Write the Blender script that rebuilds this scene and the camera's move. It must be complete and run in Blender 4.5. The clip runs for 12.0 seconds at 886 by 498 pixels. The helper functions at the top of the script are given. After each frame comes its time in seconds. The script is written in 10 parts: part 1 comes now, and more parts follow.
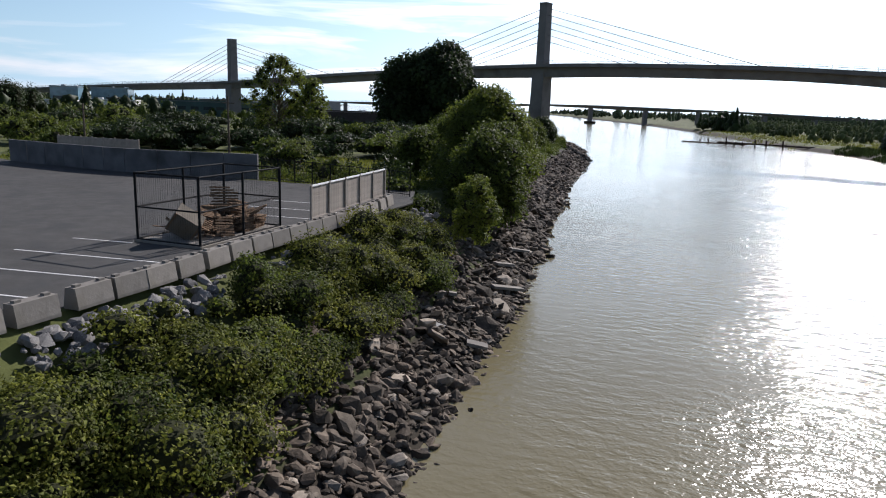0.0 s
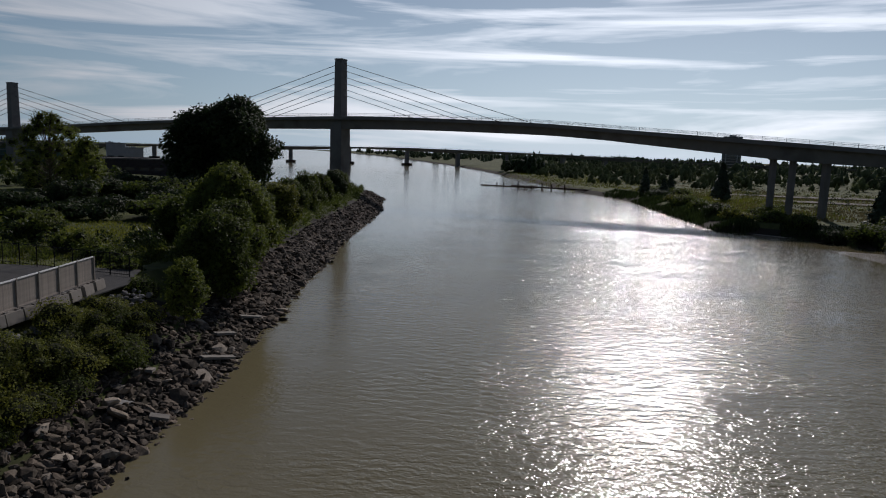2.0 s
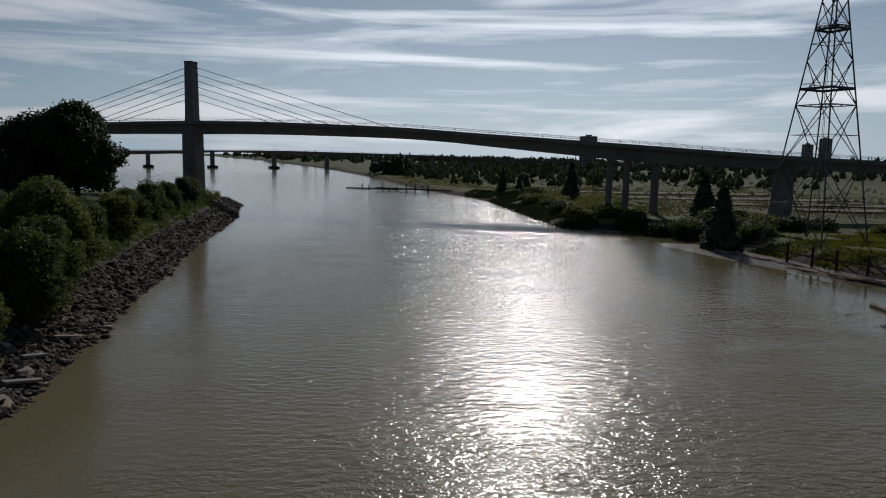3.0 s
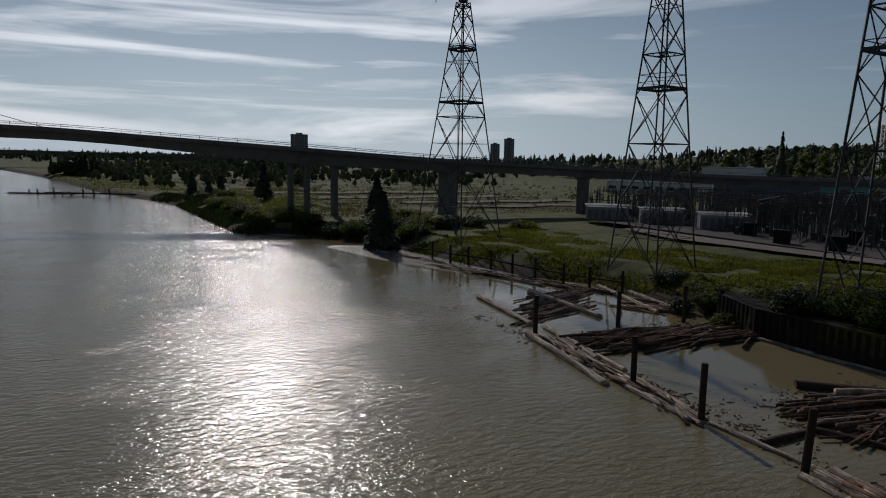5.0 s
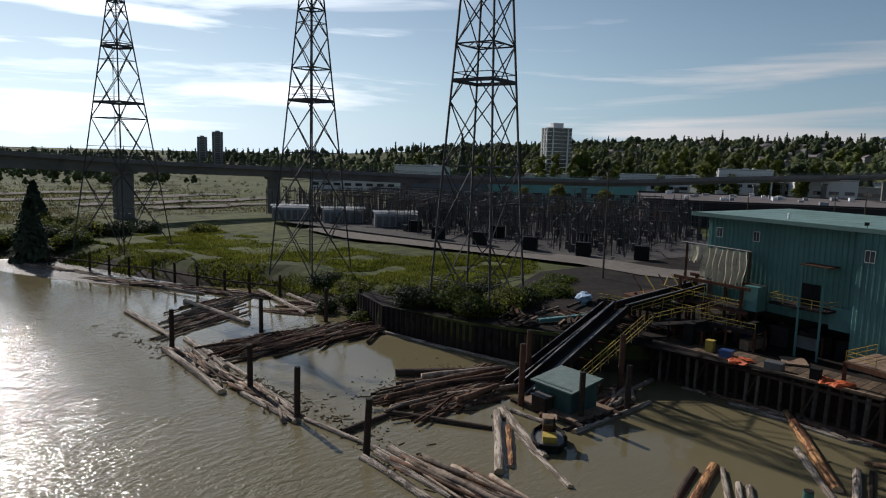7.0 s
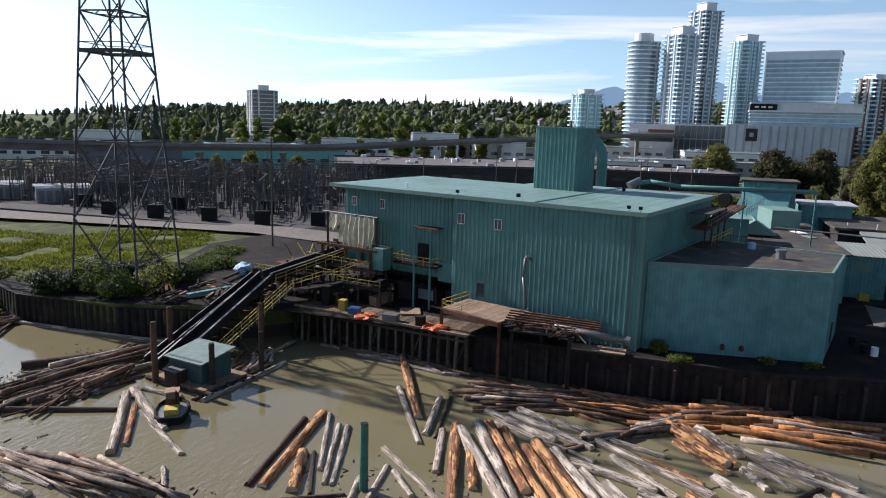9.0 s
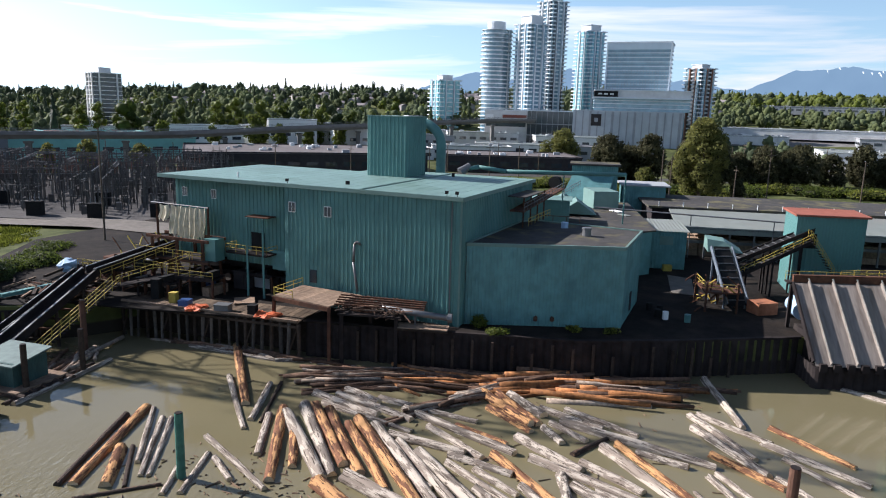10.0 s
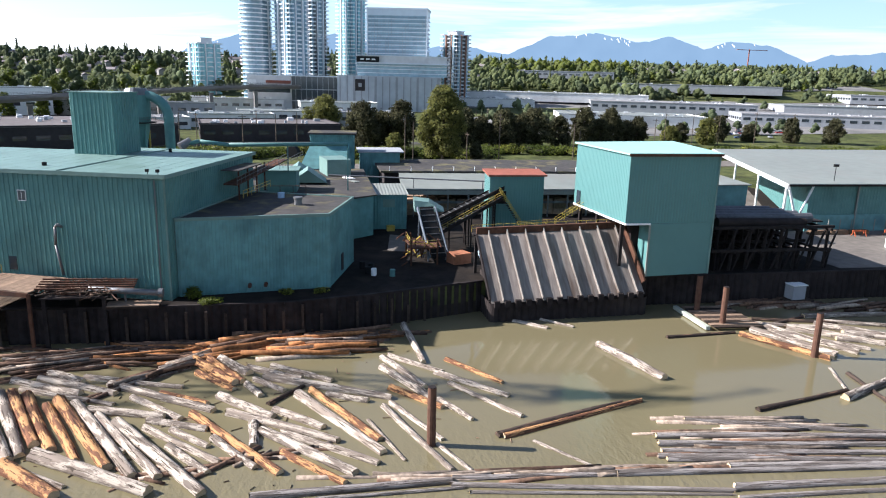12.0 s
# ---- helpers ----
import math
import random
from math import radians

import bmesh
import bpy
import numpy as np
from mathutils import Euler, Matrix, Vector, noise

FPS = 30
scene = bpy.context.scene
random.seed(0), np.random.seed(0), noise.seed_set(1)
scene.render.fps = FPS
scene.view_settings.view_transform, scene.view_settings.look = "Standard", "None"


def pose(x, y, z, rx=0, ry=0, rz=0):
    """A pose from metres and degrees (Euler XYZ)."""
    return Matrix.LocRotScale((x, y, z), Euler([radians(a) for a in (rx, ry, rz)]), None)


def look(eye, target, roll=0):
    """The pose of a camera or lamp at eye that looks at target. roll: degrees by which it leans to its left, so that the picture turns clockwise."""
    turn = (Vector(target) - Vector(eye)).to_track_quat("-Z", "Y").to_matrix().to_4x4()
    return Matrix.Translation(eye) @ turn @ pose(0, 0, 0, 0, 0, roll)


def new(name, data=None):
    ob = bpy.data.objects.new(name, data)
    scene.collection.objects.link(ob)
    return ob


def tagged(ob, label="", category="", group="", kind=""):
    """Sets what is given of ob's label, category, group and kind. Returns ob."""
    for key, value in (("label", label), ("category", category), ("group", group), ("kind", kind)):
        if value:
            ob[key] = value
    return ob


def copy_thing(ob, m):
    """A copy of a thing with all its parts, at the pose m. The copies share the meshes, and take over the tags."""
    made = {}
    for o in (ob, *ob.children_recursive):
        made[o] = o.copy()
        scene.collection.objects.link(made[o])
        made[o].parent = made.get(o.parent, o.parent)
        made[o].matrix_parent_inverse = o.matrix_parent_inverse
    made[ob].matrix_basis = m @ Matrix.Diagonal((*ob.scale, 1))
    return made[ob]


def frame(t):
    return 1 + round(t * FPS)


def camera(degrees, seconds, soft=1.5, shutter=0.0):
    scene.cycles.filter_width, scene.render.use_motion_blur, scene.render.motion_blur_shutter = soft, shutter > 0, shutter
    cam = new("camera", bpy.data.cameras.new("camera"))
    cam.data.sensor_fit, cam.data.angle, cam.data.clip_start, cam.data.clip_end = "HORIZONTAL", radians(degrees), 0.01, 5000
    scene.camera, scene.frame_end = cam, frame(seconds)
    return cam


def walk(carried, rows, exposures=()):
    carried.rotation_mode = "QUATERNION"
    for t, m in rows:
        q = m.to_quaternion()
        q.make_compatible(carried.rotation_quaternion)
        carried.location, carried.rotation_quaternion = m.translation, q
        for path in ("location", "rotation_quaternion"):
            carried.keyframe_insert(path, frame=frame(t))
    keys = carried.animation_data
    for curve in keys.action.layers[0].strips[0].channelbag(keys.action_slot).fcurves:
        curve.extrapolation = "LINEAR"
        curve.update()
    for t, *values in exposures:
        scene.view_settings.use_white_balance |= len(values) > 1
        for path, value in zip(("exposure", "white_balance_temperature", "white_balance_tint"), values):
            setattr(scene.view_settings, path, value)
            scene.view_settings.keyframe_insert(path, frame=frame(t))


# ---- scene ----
cam = camera(65.2, 12.0, soft=1.1)
PATH = [
    (0, (6.893, -5.277, 14.69), (6.23, -3.434, 14.287), 2.0),
    (0.5, (9.958, -6.39, 15.879), (9.373, -4.51, 15.529), 2.0),
    (1, (13.07, -7.582, 17.039), (12.576, -5.668, 16.735), 2.0),
    (1.5, (16.093, -8.832, 18.202), (15.733, -6.885, 17.92), 2.0),
    (2, (19.322, -10.467, 19.457), (19.118, -8.497, 19.178), 1.9),
    (2.5, (22.341, -11.976, 20.301), (22.307, -9.995, 20.029), 1.5),
    (3, (25.18, -13.34, 20.645), (25.328, -11.364, 20.377), 1.1),
    (5, (38.523, -18.065, 23.3), (39.414, -16.294, 23.036), 1.1),
    (5.5, (40.632, -20.377, 23.826), (41.696, -18.704, 23.563), 1.5),
    (6, (42.478, -23.073, 24.698), (43.701, -21.513, 24.435), 1.6),
    (6.5, (44.172, -25.922, 25.585), (45.541, -24.488, 25.323), 1.6),
    (7, (45.429, -28.897, 26.514), (46.932, -27.605, 26.247), 1.6),
    (9, (46.845, -40.779, 28.822), (48.715, -40.167, 28.468), 1.7),
    (9.5, (46.216, -43.649, 29.136), (48.134, -43.217, 28.768), 1.7),
    (10, (45.164, -46.418, 29.532), (47.111, -46.169, 29.147), 1.7),
    (10.5, (43.823, -49.156, 30.029), (45.78, -49.085, 29.624), 1.7),
    (11, (42.171, -51.811, 30.57), (44.122, -51.911, 30.143), 1.5),
    (11.5, (40.184, -54.203, 31.039), (42.118, -54.445, 30.593), 1.5),
    (12, (38.046, -56.32, 31.593), (39.958, -56.673, 31.124), 1.5),
]
walk(cam, [(t, look(eye, target, roll)) for t, eye, target, roll in PATH],
     exposures=[(0, 0.5, 6150, 16), (0.6, 0.0, 6200, 20), (1.2, -0.5, 6200, 24), (2, -0.9, 6250, 17), (3, -1.15, 6300, 15), (5, -1.3, 6350, 16), (6, -0.95, 6350, 20), (7, -0.25, 6350, 14), (8, 0.5, 6200, 14), (9, 0.82, 6100, 16), (10, 1.02, 6100, 16), (12, 1.42, 6100, 16)])

# ---------------------------------------------------------------- world and sun
SUN_AZ, SUN_EL = radians(12.5), radians(32.0)      # azimuth clockwise from +y
SUN_WAY = Vector((math.sin(SUN_AZ) * math.cos(SUN_EL), math.cos(SUN_AZ) * math.cos(SUN_EL), math.sin(SUN_EL)))

world = bpy.data.worlds.new("sky")
scene.world = world
world.use_nodes = True
wn, wl = world.node_tree.nodes, world.node_tree.links
wn.clear()
w_out = wn.new("ShaderNodeOutputWorld")
w_bg = wn.new("ShaderNodeBackground")
w_sky = wn.new("ShaderNodeTexSky")
w_sky.sky_type = "NISHITA"
w_sky.sun_disc = False
w_sky.sun_elevation = SUN_EL
w_sky.sun_rotation = SUN_AZ
w_sky.air_density, w_sky.dust_density, w_sky.ozone_density = 1.0, 0.3, 2.0
w_bg.inputs["Strength"].default_value = 0.062
# thin level streaks of high cloud
w_tc = wn.new("ShaderNodeTexCoord")
w_sep = wn.new("ShaderNodeSeparateXYZ")
wl.new(w_tc.outputs["Generated"], w_sep.inputs[0])


def wmath(op, a, b=None):
    n = wn.new("ShaderNodeMath")
    n.operation = op
    for k, v in enumerate((a, b)):
        if v is None:
            continue
        if isinstance(v, (int, float)):
            n.inputs[k].default_value = v
        else:
            wl.new(v, n.inputs[k])
    return n.outputs[0]


w_z = wmath("MAXIMUM", wmath("ADD", w_sep.outputs["Z"], 0.05), 0.02)
w_map = wn.new("ShaderNodeMapping")
w_map.inputs["Rotation"].default_value = (radians(1.5), radians(2.0), 0)
w_map.inputs["Scale"].default_value = (1.6, 1.6, 19.0)
wl.new(w_tc.outputs["Generated"], w_map.inputs["Vector"])
w_n = wn.new("ShaderNodeTexNoise")
w_n.inputs["Scale"].default_value, w_n.inputs["Detail"].default_value = 1.15, 6.0
w_n.inputs["Roughness"].default_value, w_n.inputs["Distortion"].default_value = 0.55, 0.6
wl.new(w_map.outputs[0], w_n.inputs["Vector"])
w_r = wn.new("ShaderNodeValToRGB")
w_r.color_ramp.elements[0].position, w_r.color_ramp.elements[0].color = 0.49, (0, 0, 0, 1)
w_r.color_ramp.elements[1].position, w_r.color_ramp.elements[1].color = 0.64, (1, 1, 1, 1)
wl.new(w_n.outputs["Fac"], w_r.inputs["Fac"])
w_mix = wn.new("ShaderNodeMix")
w_mix.data_type = "RGBA"
# the layer looks thicker the lower one looks through it
w_thick = wmath("MINIMUM", wmath("DIVIDE", 0.16, w_z), 1.0)
w_fac = wmath("MULTIPLY", wmath("MULTIPLY", w_r.outputs["Color"], w_thick), 0.85)
wl.new(w_fac, w_mix.inputs["Factor"])
# thin cloud and haze scatter most of their light forwards, so both are brightest round the sun
w_dot = wn.new("ShaderNodeVectorMath")
w_dot.operation = "DOT_PRODUCT"
wl.new(w_tc.outputs["Generated"], w_dot.inputs[0])
w_dot.inputs[1].default_value = SUN_WAY
w_fwd = wmath("POWER", wmath("MAXIMUM", w_dot.outputs["Value"], 0.0), 4.0)


def wtint(color, fac):
    n = wn.new("ShaderNodeMix")
    n.data_type, n.blend_type = "RGBA", "MULTIPLY"
    n.inputs["Factor"].default_value = 1.0
    n.inputs["A"].default_value = (*color, 1)
    wl.new(fac, n.inputs["B"])
    return n.outputs["Result"]




def wsum(a, b):
    n = wn.new("ShaderNodeMix")
    n.data_type, n.blend_type = "RGBA", "ADD"
    n.inputs["Factor"].default_value = 1.0
    wl.new(a, n.inputs["A"])
    wl.new(b, n.inputs["B"])
    return n.outputs["Result"]


w_side = wmath("ADD", wmath("MULTIPLY", w_dot.outputs["Value"], 0.45), 0.9)          # weaker opposite the sun
wl.new(wsum(wtint((9.0, 9.0, 8.9), w_side), wtint((34.0, 37.0, 38.0), w_fwd)), w_mix.inputs["B"])
# a veil of pale haze low over the horizon
w_low = wn.new("ShaderNodeMix")
w_low.data_type = "RGBA"
w_hz = wmath("MULTIPLY", wmath("POWER", wmath("SUBTRACT", 1.0, wmath("MINIMUM", wmath("MAXIMUM", w_sep.outputs["Z"], 0.0), 1.0)), 5.5), 0.75)
wl.new(w_hz, w_low.inputs["Factor"])
wl.new(w_sky.outputs["Color"], w_low.inputs["A"])
wl.new(wsum(wtint((4.9, 8.0, 10.4), w_side), wtint((21.5, 24.5, 25.5), w_fwd)), w_low.inputs["B"])
wl.new(w_low.outputs["Result"], w_mix.inputs["A"])
wl.new(w_mix.outputs["Result"], w_bg.inputs["Color"])
wl.new(w_bg.outputs[0], w_out.inputs["Surface"])

sun = new("sun", bpy.data.lights.new("sun", "SUN"))
sun.data.energy, sun.data.angle, sun.data.color = 5.0, radians(0.53), (1.0, 0.95, 0.88)
sun.matrix_world = look(tuple(SUN_WAY * 300), (0, 0, 0))

# ---------------------------------------------------------------- materials
MATS = {}


def mat(name, color, rough=0.8, metal=0.0, var=0.25, scale=2.0, bump=0.15, bscale=None, tint=None, stain=None,
        spec=0.4, rnd=0.0, island=0.0, stretch=None, translucent=0.0):
    """Procedural surface: base colour varied at two scales, fine relief, optional stains; rnd varies by object, island by loose piece."""
    if name in MATS:
        return MATS[name]
    m = bpy.data.materials.new(name)
    MATS[name] = m
    m.use_nodes = True
    n, l = m.node_tree.nodes, m.node_tree.links
    b = n["Principled BSDF"]
    b.inputs["Roughness"].default_value, b.inputs["Metallic"].default_value = rough, metal
    b.inputs["Specular IOR Level"].default_value = min(spec, 0.1) if rough >= 0.8 else spec
    tc = n.new("ShaderNodeTexCoord")
    vec = tc.outputs["Object"]
    if stretch:
        mp = n.new("ShaderNodeMapping")
        mp.inputs["Scale"].default_value = stretch
        l.new(vec, mp.inputs["Vector"])
        vec = mp.outputs[0]

    def nz(s, d=4.0):
        t = n.new("ShaderNodeTexNoise")
        t.inputs["Scale"].default_value, t.inputs["Detail"].default_value = s, d
        l.new(vec, t.inputs["Vector"])
        return t.outputs["Fac"]

    def ramp(fac, lo, hi, p0=0.35, p1=0.65):
        r = n.new("ShaderNodeValToRGB")
        r.color_ramp.elements[0].position, r.color_ramp.elements[1].position = p0, p1
        r.color_ramp.elements[0].color, r.color_ramp.elements[1].color = (*lo, 1), (*hi, 1)
        l.new(fac, r.inputs["Fac"])
        return r.outputs["Color"]

    def mixed(a, c, fac, blend="MIX"):
        x = n.new("ShaderNodeMix")
        x.data_type, x.blend_type = "RGBA", blend
        l.new(a, x.inputs["A"])
        if isinstance(c, tuple):
            x.inputs["B"].default_value = (*c, 1)
        else:
            l.new(c, x.inputs["B"])
        if isinstance(fac, float):
            x.inputs["Factor"].default_value = fac
        else:
            l.new(fac, x.inputs["Factor"])
        return x.outputs["Result"]

    lo = tuple(c * (1 - var) for c in color)
    hi = tuple(min(1, c * (1 + var)) for c in (tint or color))
    big = nz(scale * 0.12, 3.0)
    fine = nz(scale, 6.0)
    col = ramp(fine, lo, hi)
    col = mixed(col, ramp(big, tuple(c * (1 - var * 0.8) for c in color), tuple(min(1, c * (1 + var * 0.6)) for c in (tint or color))), 0.5)
    if stain:
        s = n.new("ShaderNodeValToRGB")
        s.color_ramp.elements[0].position, s.color_ramp.elements[1].position = 0.52, 0.72
        l.new(nz(scale * 0.35, 7.0), s.inputs["Fac"])
        col = mixed(col, stain, s.outputs["Color"])
    if rnd or island:
        src = n.new("ShaderNodeObjectInfo").outputs["Random"] if rnd else n.new("ShaderNodeNewGeometry").outputs["Random Per Island"]
        amt = rnd or island
        r = ramp(src, (1 - amt,) * 3, (1 + amt, 1 + amt * 0.9, 1 + amt * 0.75), 0.0, 1.0)
        col = mixed(col, r, 1.0, "MULTIPLY")
    l.new(col, b.inputs["Base Color"])
    if bump:
        bp = n.new("ShaderNodeBump")
        bp.inputs["Strength"].default_value, bp.inputs["Distance"].default_value = min(1.0, bump), 0.05
        l.new(nz(bscale or scale * 4, 6.0), bp.inputs["Height"])
        l.new(bp.outputs[0], b.inputs["Normal"])
    if translucent:
        tr = n.new("ShaderNodeBsdfTranslucent")
        l.new(col, tr.inputs["Color"])
        mx = n.new("ShaderNodeMixShader")
        mx.inputs["Fac"].default_value = translucent
        l.new(b.outputs[0], mx.inputs[1]), l.new(tr.outputs[0], mx.inputs[2])
        l.new(mx.outputs[0], n["Material Output"].inputs["Surface"])
    return m


def glass_mat(name, color, rough=0.08):
    m = mat(name, color, rough=rough, metal=0.0, var=0.3, scale=0.3, bump=0.0, spec=0.9)
    return m


ASPHALT = mat("asphalt", (0.065, 0.063, 0.06), 0.9, var=0.2, scale=1.2, bump=0.25, bscale=40, stain=(0.05, 0.05, 0.05))
YARD = mat("packed yard earth", (0.016, 0.013, 0.011), 0.95, var=0.5, scale=0.8, bump=0.5, stain=(0.030, 0.023, 0.017))
GRAVEL = mat("pale gravel", (0.145, 0.13, 0.112), 0.95, var=0.25, scale=0.7, bump=0.4, bscale=14)
GROUND = mat("grassy ground", (0.050, 0.070, 0.018), 0.95, var=0.5, scale=0.35, bump=0.5, bscale=6, tint=(0.078, 0.084, 0.030), stain=(0.032, 0.034, 0.016))
# tidal mud shows below the grass line of the banks
_gn, _gl = GROUND.node_tree.nodes, GROUND.node_tree.links
_gs, _gr, _gm, _gc = _gn.new("ShaderNodeSeparateXYZ"), _gn.new("ShaderNodeValToRGB"), _gn.new("ShaderNodeMix"), _gn.new("ShaderNodeTexCoord")
_gl.new(_gc.outputs["Object"], _gs.inputs[0])
_gk = _gn.new("ShaderNodeMath")
_gk.operation = "MULTIPLY"
_gk.inputs[1].default_value = 0.55
_gl.new(_gs.outputs["Z"], _gk.inputs[0])
_gl.new(_gk.outputs[0], _gr.inputs["Fac"])
_gr.color_ramp.elements[0].position, _gr.color_ramp.elements[1].position = 0.85, 1.0
_gm.data_type = "RGBA"
_gm.inputs["A"].default_value = (0.036, 0.030, 0.022, 1)
_gl.new(_gr.outputs["Color"], _gm.inputs["Factor"])
_gl.new(_gn["Principled BSDF"].inputs["Base Color"].links[0].from_socket, _gm.inputs["B"])
_gl.new(_gm.outputs["Result"], _gn["Principled BSDF"].inputs["Base Color"])
GRASS = mat("bright grass", (0.078, 0.108, 0.014), 0.9, var=0.5, scale=0.2, bump=0.2, island=0.45, translucent=0.42, tint=(0.13, 0.14, 0.024))
CONCRETE = mat("weathered concrete", (0.20, 0.185, 0.165), 0.9, var=0.2, scale=1.5, bump=0.3, stain=(0.16, 0.145, 0.12), rnd=0.12)
BRIDGE_C = mat("bridge concrete", (0.18, 0.172, 0.165), 0.85, var=0.12, scale=0.4, bump=0.1, stain=(0.12, 0.114, 0.108))
ROCK = mat("riprap rock", (0.125, 0.106, 0.086), 0.86, var=0.5, scale=2.5, bump=0.6, bscale=9, rnd=0.7, stain=(0.11, 0.098, 0.085))
ROCK_J = mat("riprap rubble", (0.090, 0.074, 0.060), 0.86, var=0.5, scale=2.5, bump=0.6, bscale=9, island=0.7, stain=(0.085, 0.075, 0.064))
ROCK_T = mat("tan sandstone slab", (0.27, 0.235, 0.195), 0.88, var=0.3, scale=3, bump=0.5, bscale=12, rnd=0.3, stain=(0.09, 0.08, 0.065))
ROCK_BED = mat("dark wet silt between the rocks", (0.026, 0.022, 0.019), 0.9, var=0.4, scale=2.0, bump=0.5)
ROCK_L = mat("pale granite rock", (0.175, 0.17, 0.165), 0.85, var=0.25, scale=4, bump=0.5, bscale=14, rnd=0.2)
LEAF = mat("bramble leaves", (0.070, 0.102, 0.017), 0.65, var=0.5, scale=0.6, bump=0.0, island=0.6, translucent=0.42, tint=(0.165, 0.172, 0.03), spec=0.15)
LEAF_Y = mat("young yellow-green leaves", (0.11, 0.138, 0.022), 0.6, var=0.3, scale=0.6, bump=0.0, island=0.35, translucent=0.5, spec=0.2)
LEAF_B = mat("bronze-green shaggy foliage", (0.062, 0.060, 0.034), 0.75, var=0.5, scale=0.15, bump=0.0, island=0.45, translucent=0.4, tint=(0.088, 0.088, 0.044), spec=0.1)
LEAF_P = mat("pale olive poplar leaves", (0.135, 0.145, 0.042), 0.65, var=0.35, scale=0.3, bump=0.0, island=0.4, translucent=0.5, tint=(0.17, 0.172, 0.05), spec=0.15)
LEAF_D = mat("dark maple leaves", (0.028, 0.045, 0.012), 0.6, var=0.5, scale=0.1, bump=0.0, island=0.3, translucent=0.3, spec=0.2)
LEAF_W = mat("willow leaves", (0.074, 0.10, 0.018), 0.6, var=0.3, scale=0.6, bump=0.0, island=0.4, translucent=0.55, spec=0.2)
LEAF_H = mat("dark hillside foliage", (0.070, 0.090, 0.052), 0.8, var=0.5, scale=0.06, bump=0.0, island=0.25, translucent=0.3, tint=(0.095, 0.12, 0.06), spec=0.1)
LEAF_C = mat("conifer needles", (0.028, 0.045, 0.02), 0.7, var=0.3, scale=0.6, bump=0.0, island=0.4, translucent=0.1)
LEAF_M = mat("mixed far foliage", (0.102, 0.125, 0.055), 0.8, var=0.45, scale=0.06, bump=0.0, island=0.18, translucent=0.38, tint=(0.12, 0.143, 0.062), spec=0.1)
# Dark colour of the solid cores that stand for shade inside foliage.
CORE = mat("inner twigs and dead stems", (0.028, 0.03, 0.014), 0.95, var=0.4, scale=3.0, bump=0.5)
BARK = mat("grey-brown bark", (0.10, 0.08, 0.06), 0.9, var=0.3, scale=3.0, bump=0.6)
DRYGRASS = mat("dry reed stems", (0.17, 0.15, 0.075), 0.9, var=0.3, scale=1.0, bump=0.0, island=0.3, translucent=0.2)
BLACKMET = mat("black painted steel", (0.016, 0.016, 0.016), 0.8, var=0.3, scale=4, bump=0.1)
GALV = mat("grey galvanised steel", (0.15, 0.153, 0.157), 0.5, 0.5, var=0.2, scale=2, bump=0.1, stain=(0.14, 0.12, 0.10))
RUST = mat("rusted steel", (0.095, 0.047, 0.03), 0.85, 0.15, var=0.45, scale=1.5, bump=0.4, stain=(0.05, 0.03, 0.025))
DARKRUST = mat("dark rusted sheet piling", (0.027, 0.022, 0.021), 0.85, 0.1, var=0.4, scale=0.9, bump=0.35, stain=(0.044, 0.036, 0.032))
TEAL = mat("teal painted corrugated metal", (0.074, 0.186, 0.172), 0.55, 0.0, var=0.12, scale=0.6, bump=0.08, stain=(0.05, 0.132, 0.125))
TEAL_P = mat("faded teal painted cladding", (0.098, 0.232, 0.23), 0.6, 0.0, var=0.28, scale=0.7, bump=0.1, stain=(0.06, 0.15, 0.16))
TEAL_R = mat("teal metal roofing", (0.13, 0.215, 0.19), 0.55, 0.0, var=0.16, scale=0.5, bump=0.08, stain=(0.095, 0.165, 0.135))
TEAL_B = mat("smooth sea-green panels", (0.083, 0.195, 0.185), 0.45, 0.0, var=0.06, scale=0.4, bump=0.03)
ROOF_T = mat("torch-on roofing with lichen", (0.058, 0.055, 0.052), 0.95, var=0.3, scale=0.8, bump=0.3, stain=(0.14, 0.125, 0.065))
ROOF_P = mat("pale metal roofing", (0.185, 0.20, 0.175), 0.6, var=0.15, scale=0.4, bump=0.08, stain=(0.19, 0.19, 0.165))
ROOF_RED = mat("rust red roofing", (0.25, 0.088, 0.06), 0.8, var=0.2, scale=0.8, bump=0.2)
YELLOW = mat("yellow painted handrail", (0.40, 0.29, 0.05), 0.6, var=0.25, scale=3, bump=0.1)
ORANGE = mat("orange painted steel", (0.52, 0.11, 0.035), 0.6, var=0.2, scale=2, bump=0.1)
TIMBER = mat("dark creosoted timber", (0.045, 0.034, 0.027), 0.9, var=0.4, scale=2, bump=0.5, rnd=0.3)
PLANK = mat("weathered planks", (0.24, 0.17, 0.12), 0.9, var=0.35, scale=2.5, bump=0.4, rnd=0.25)


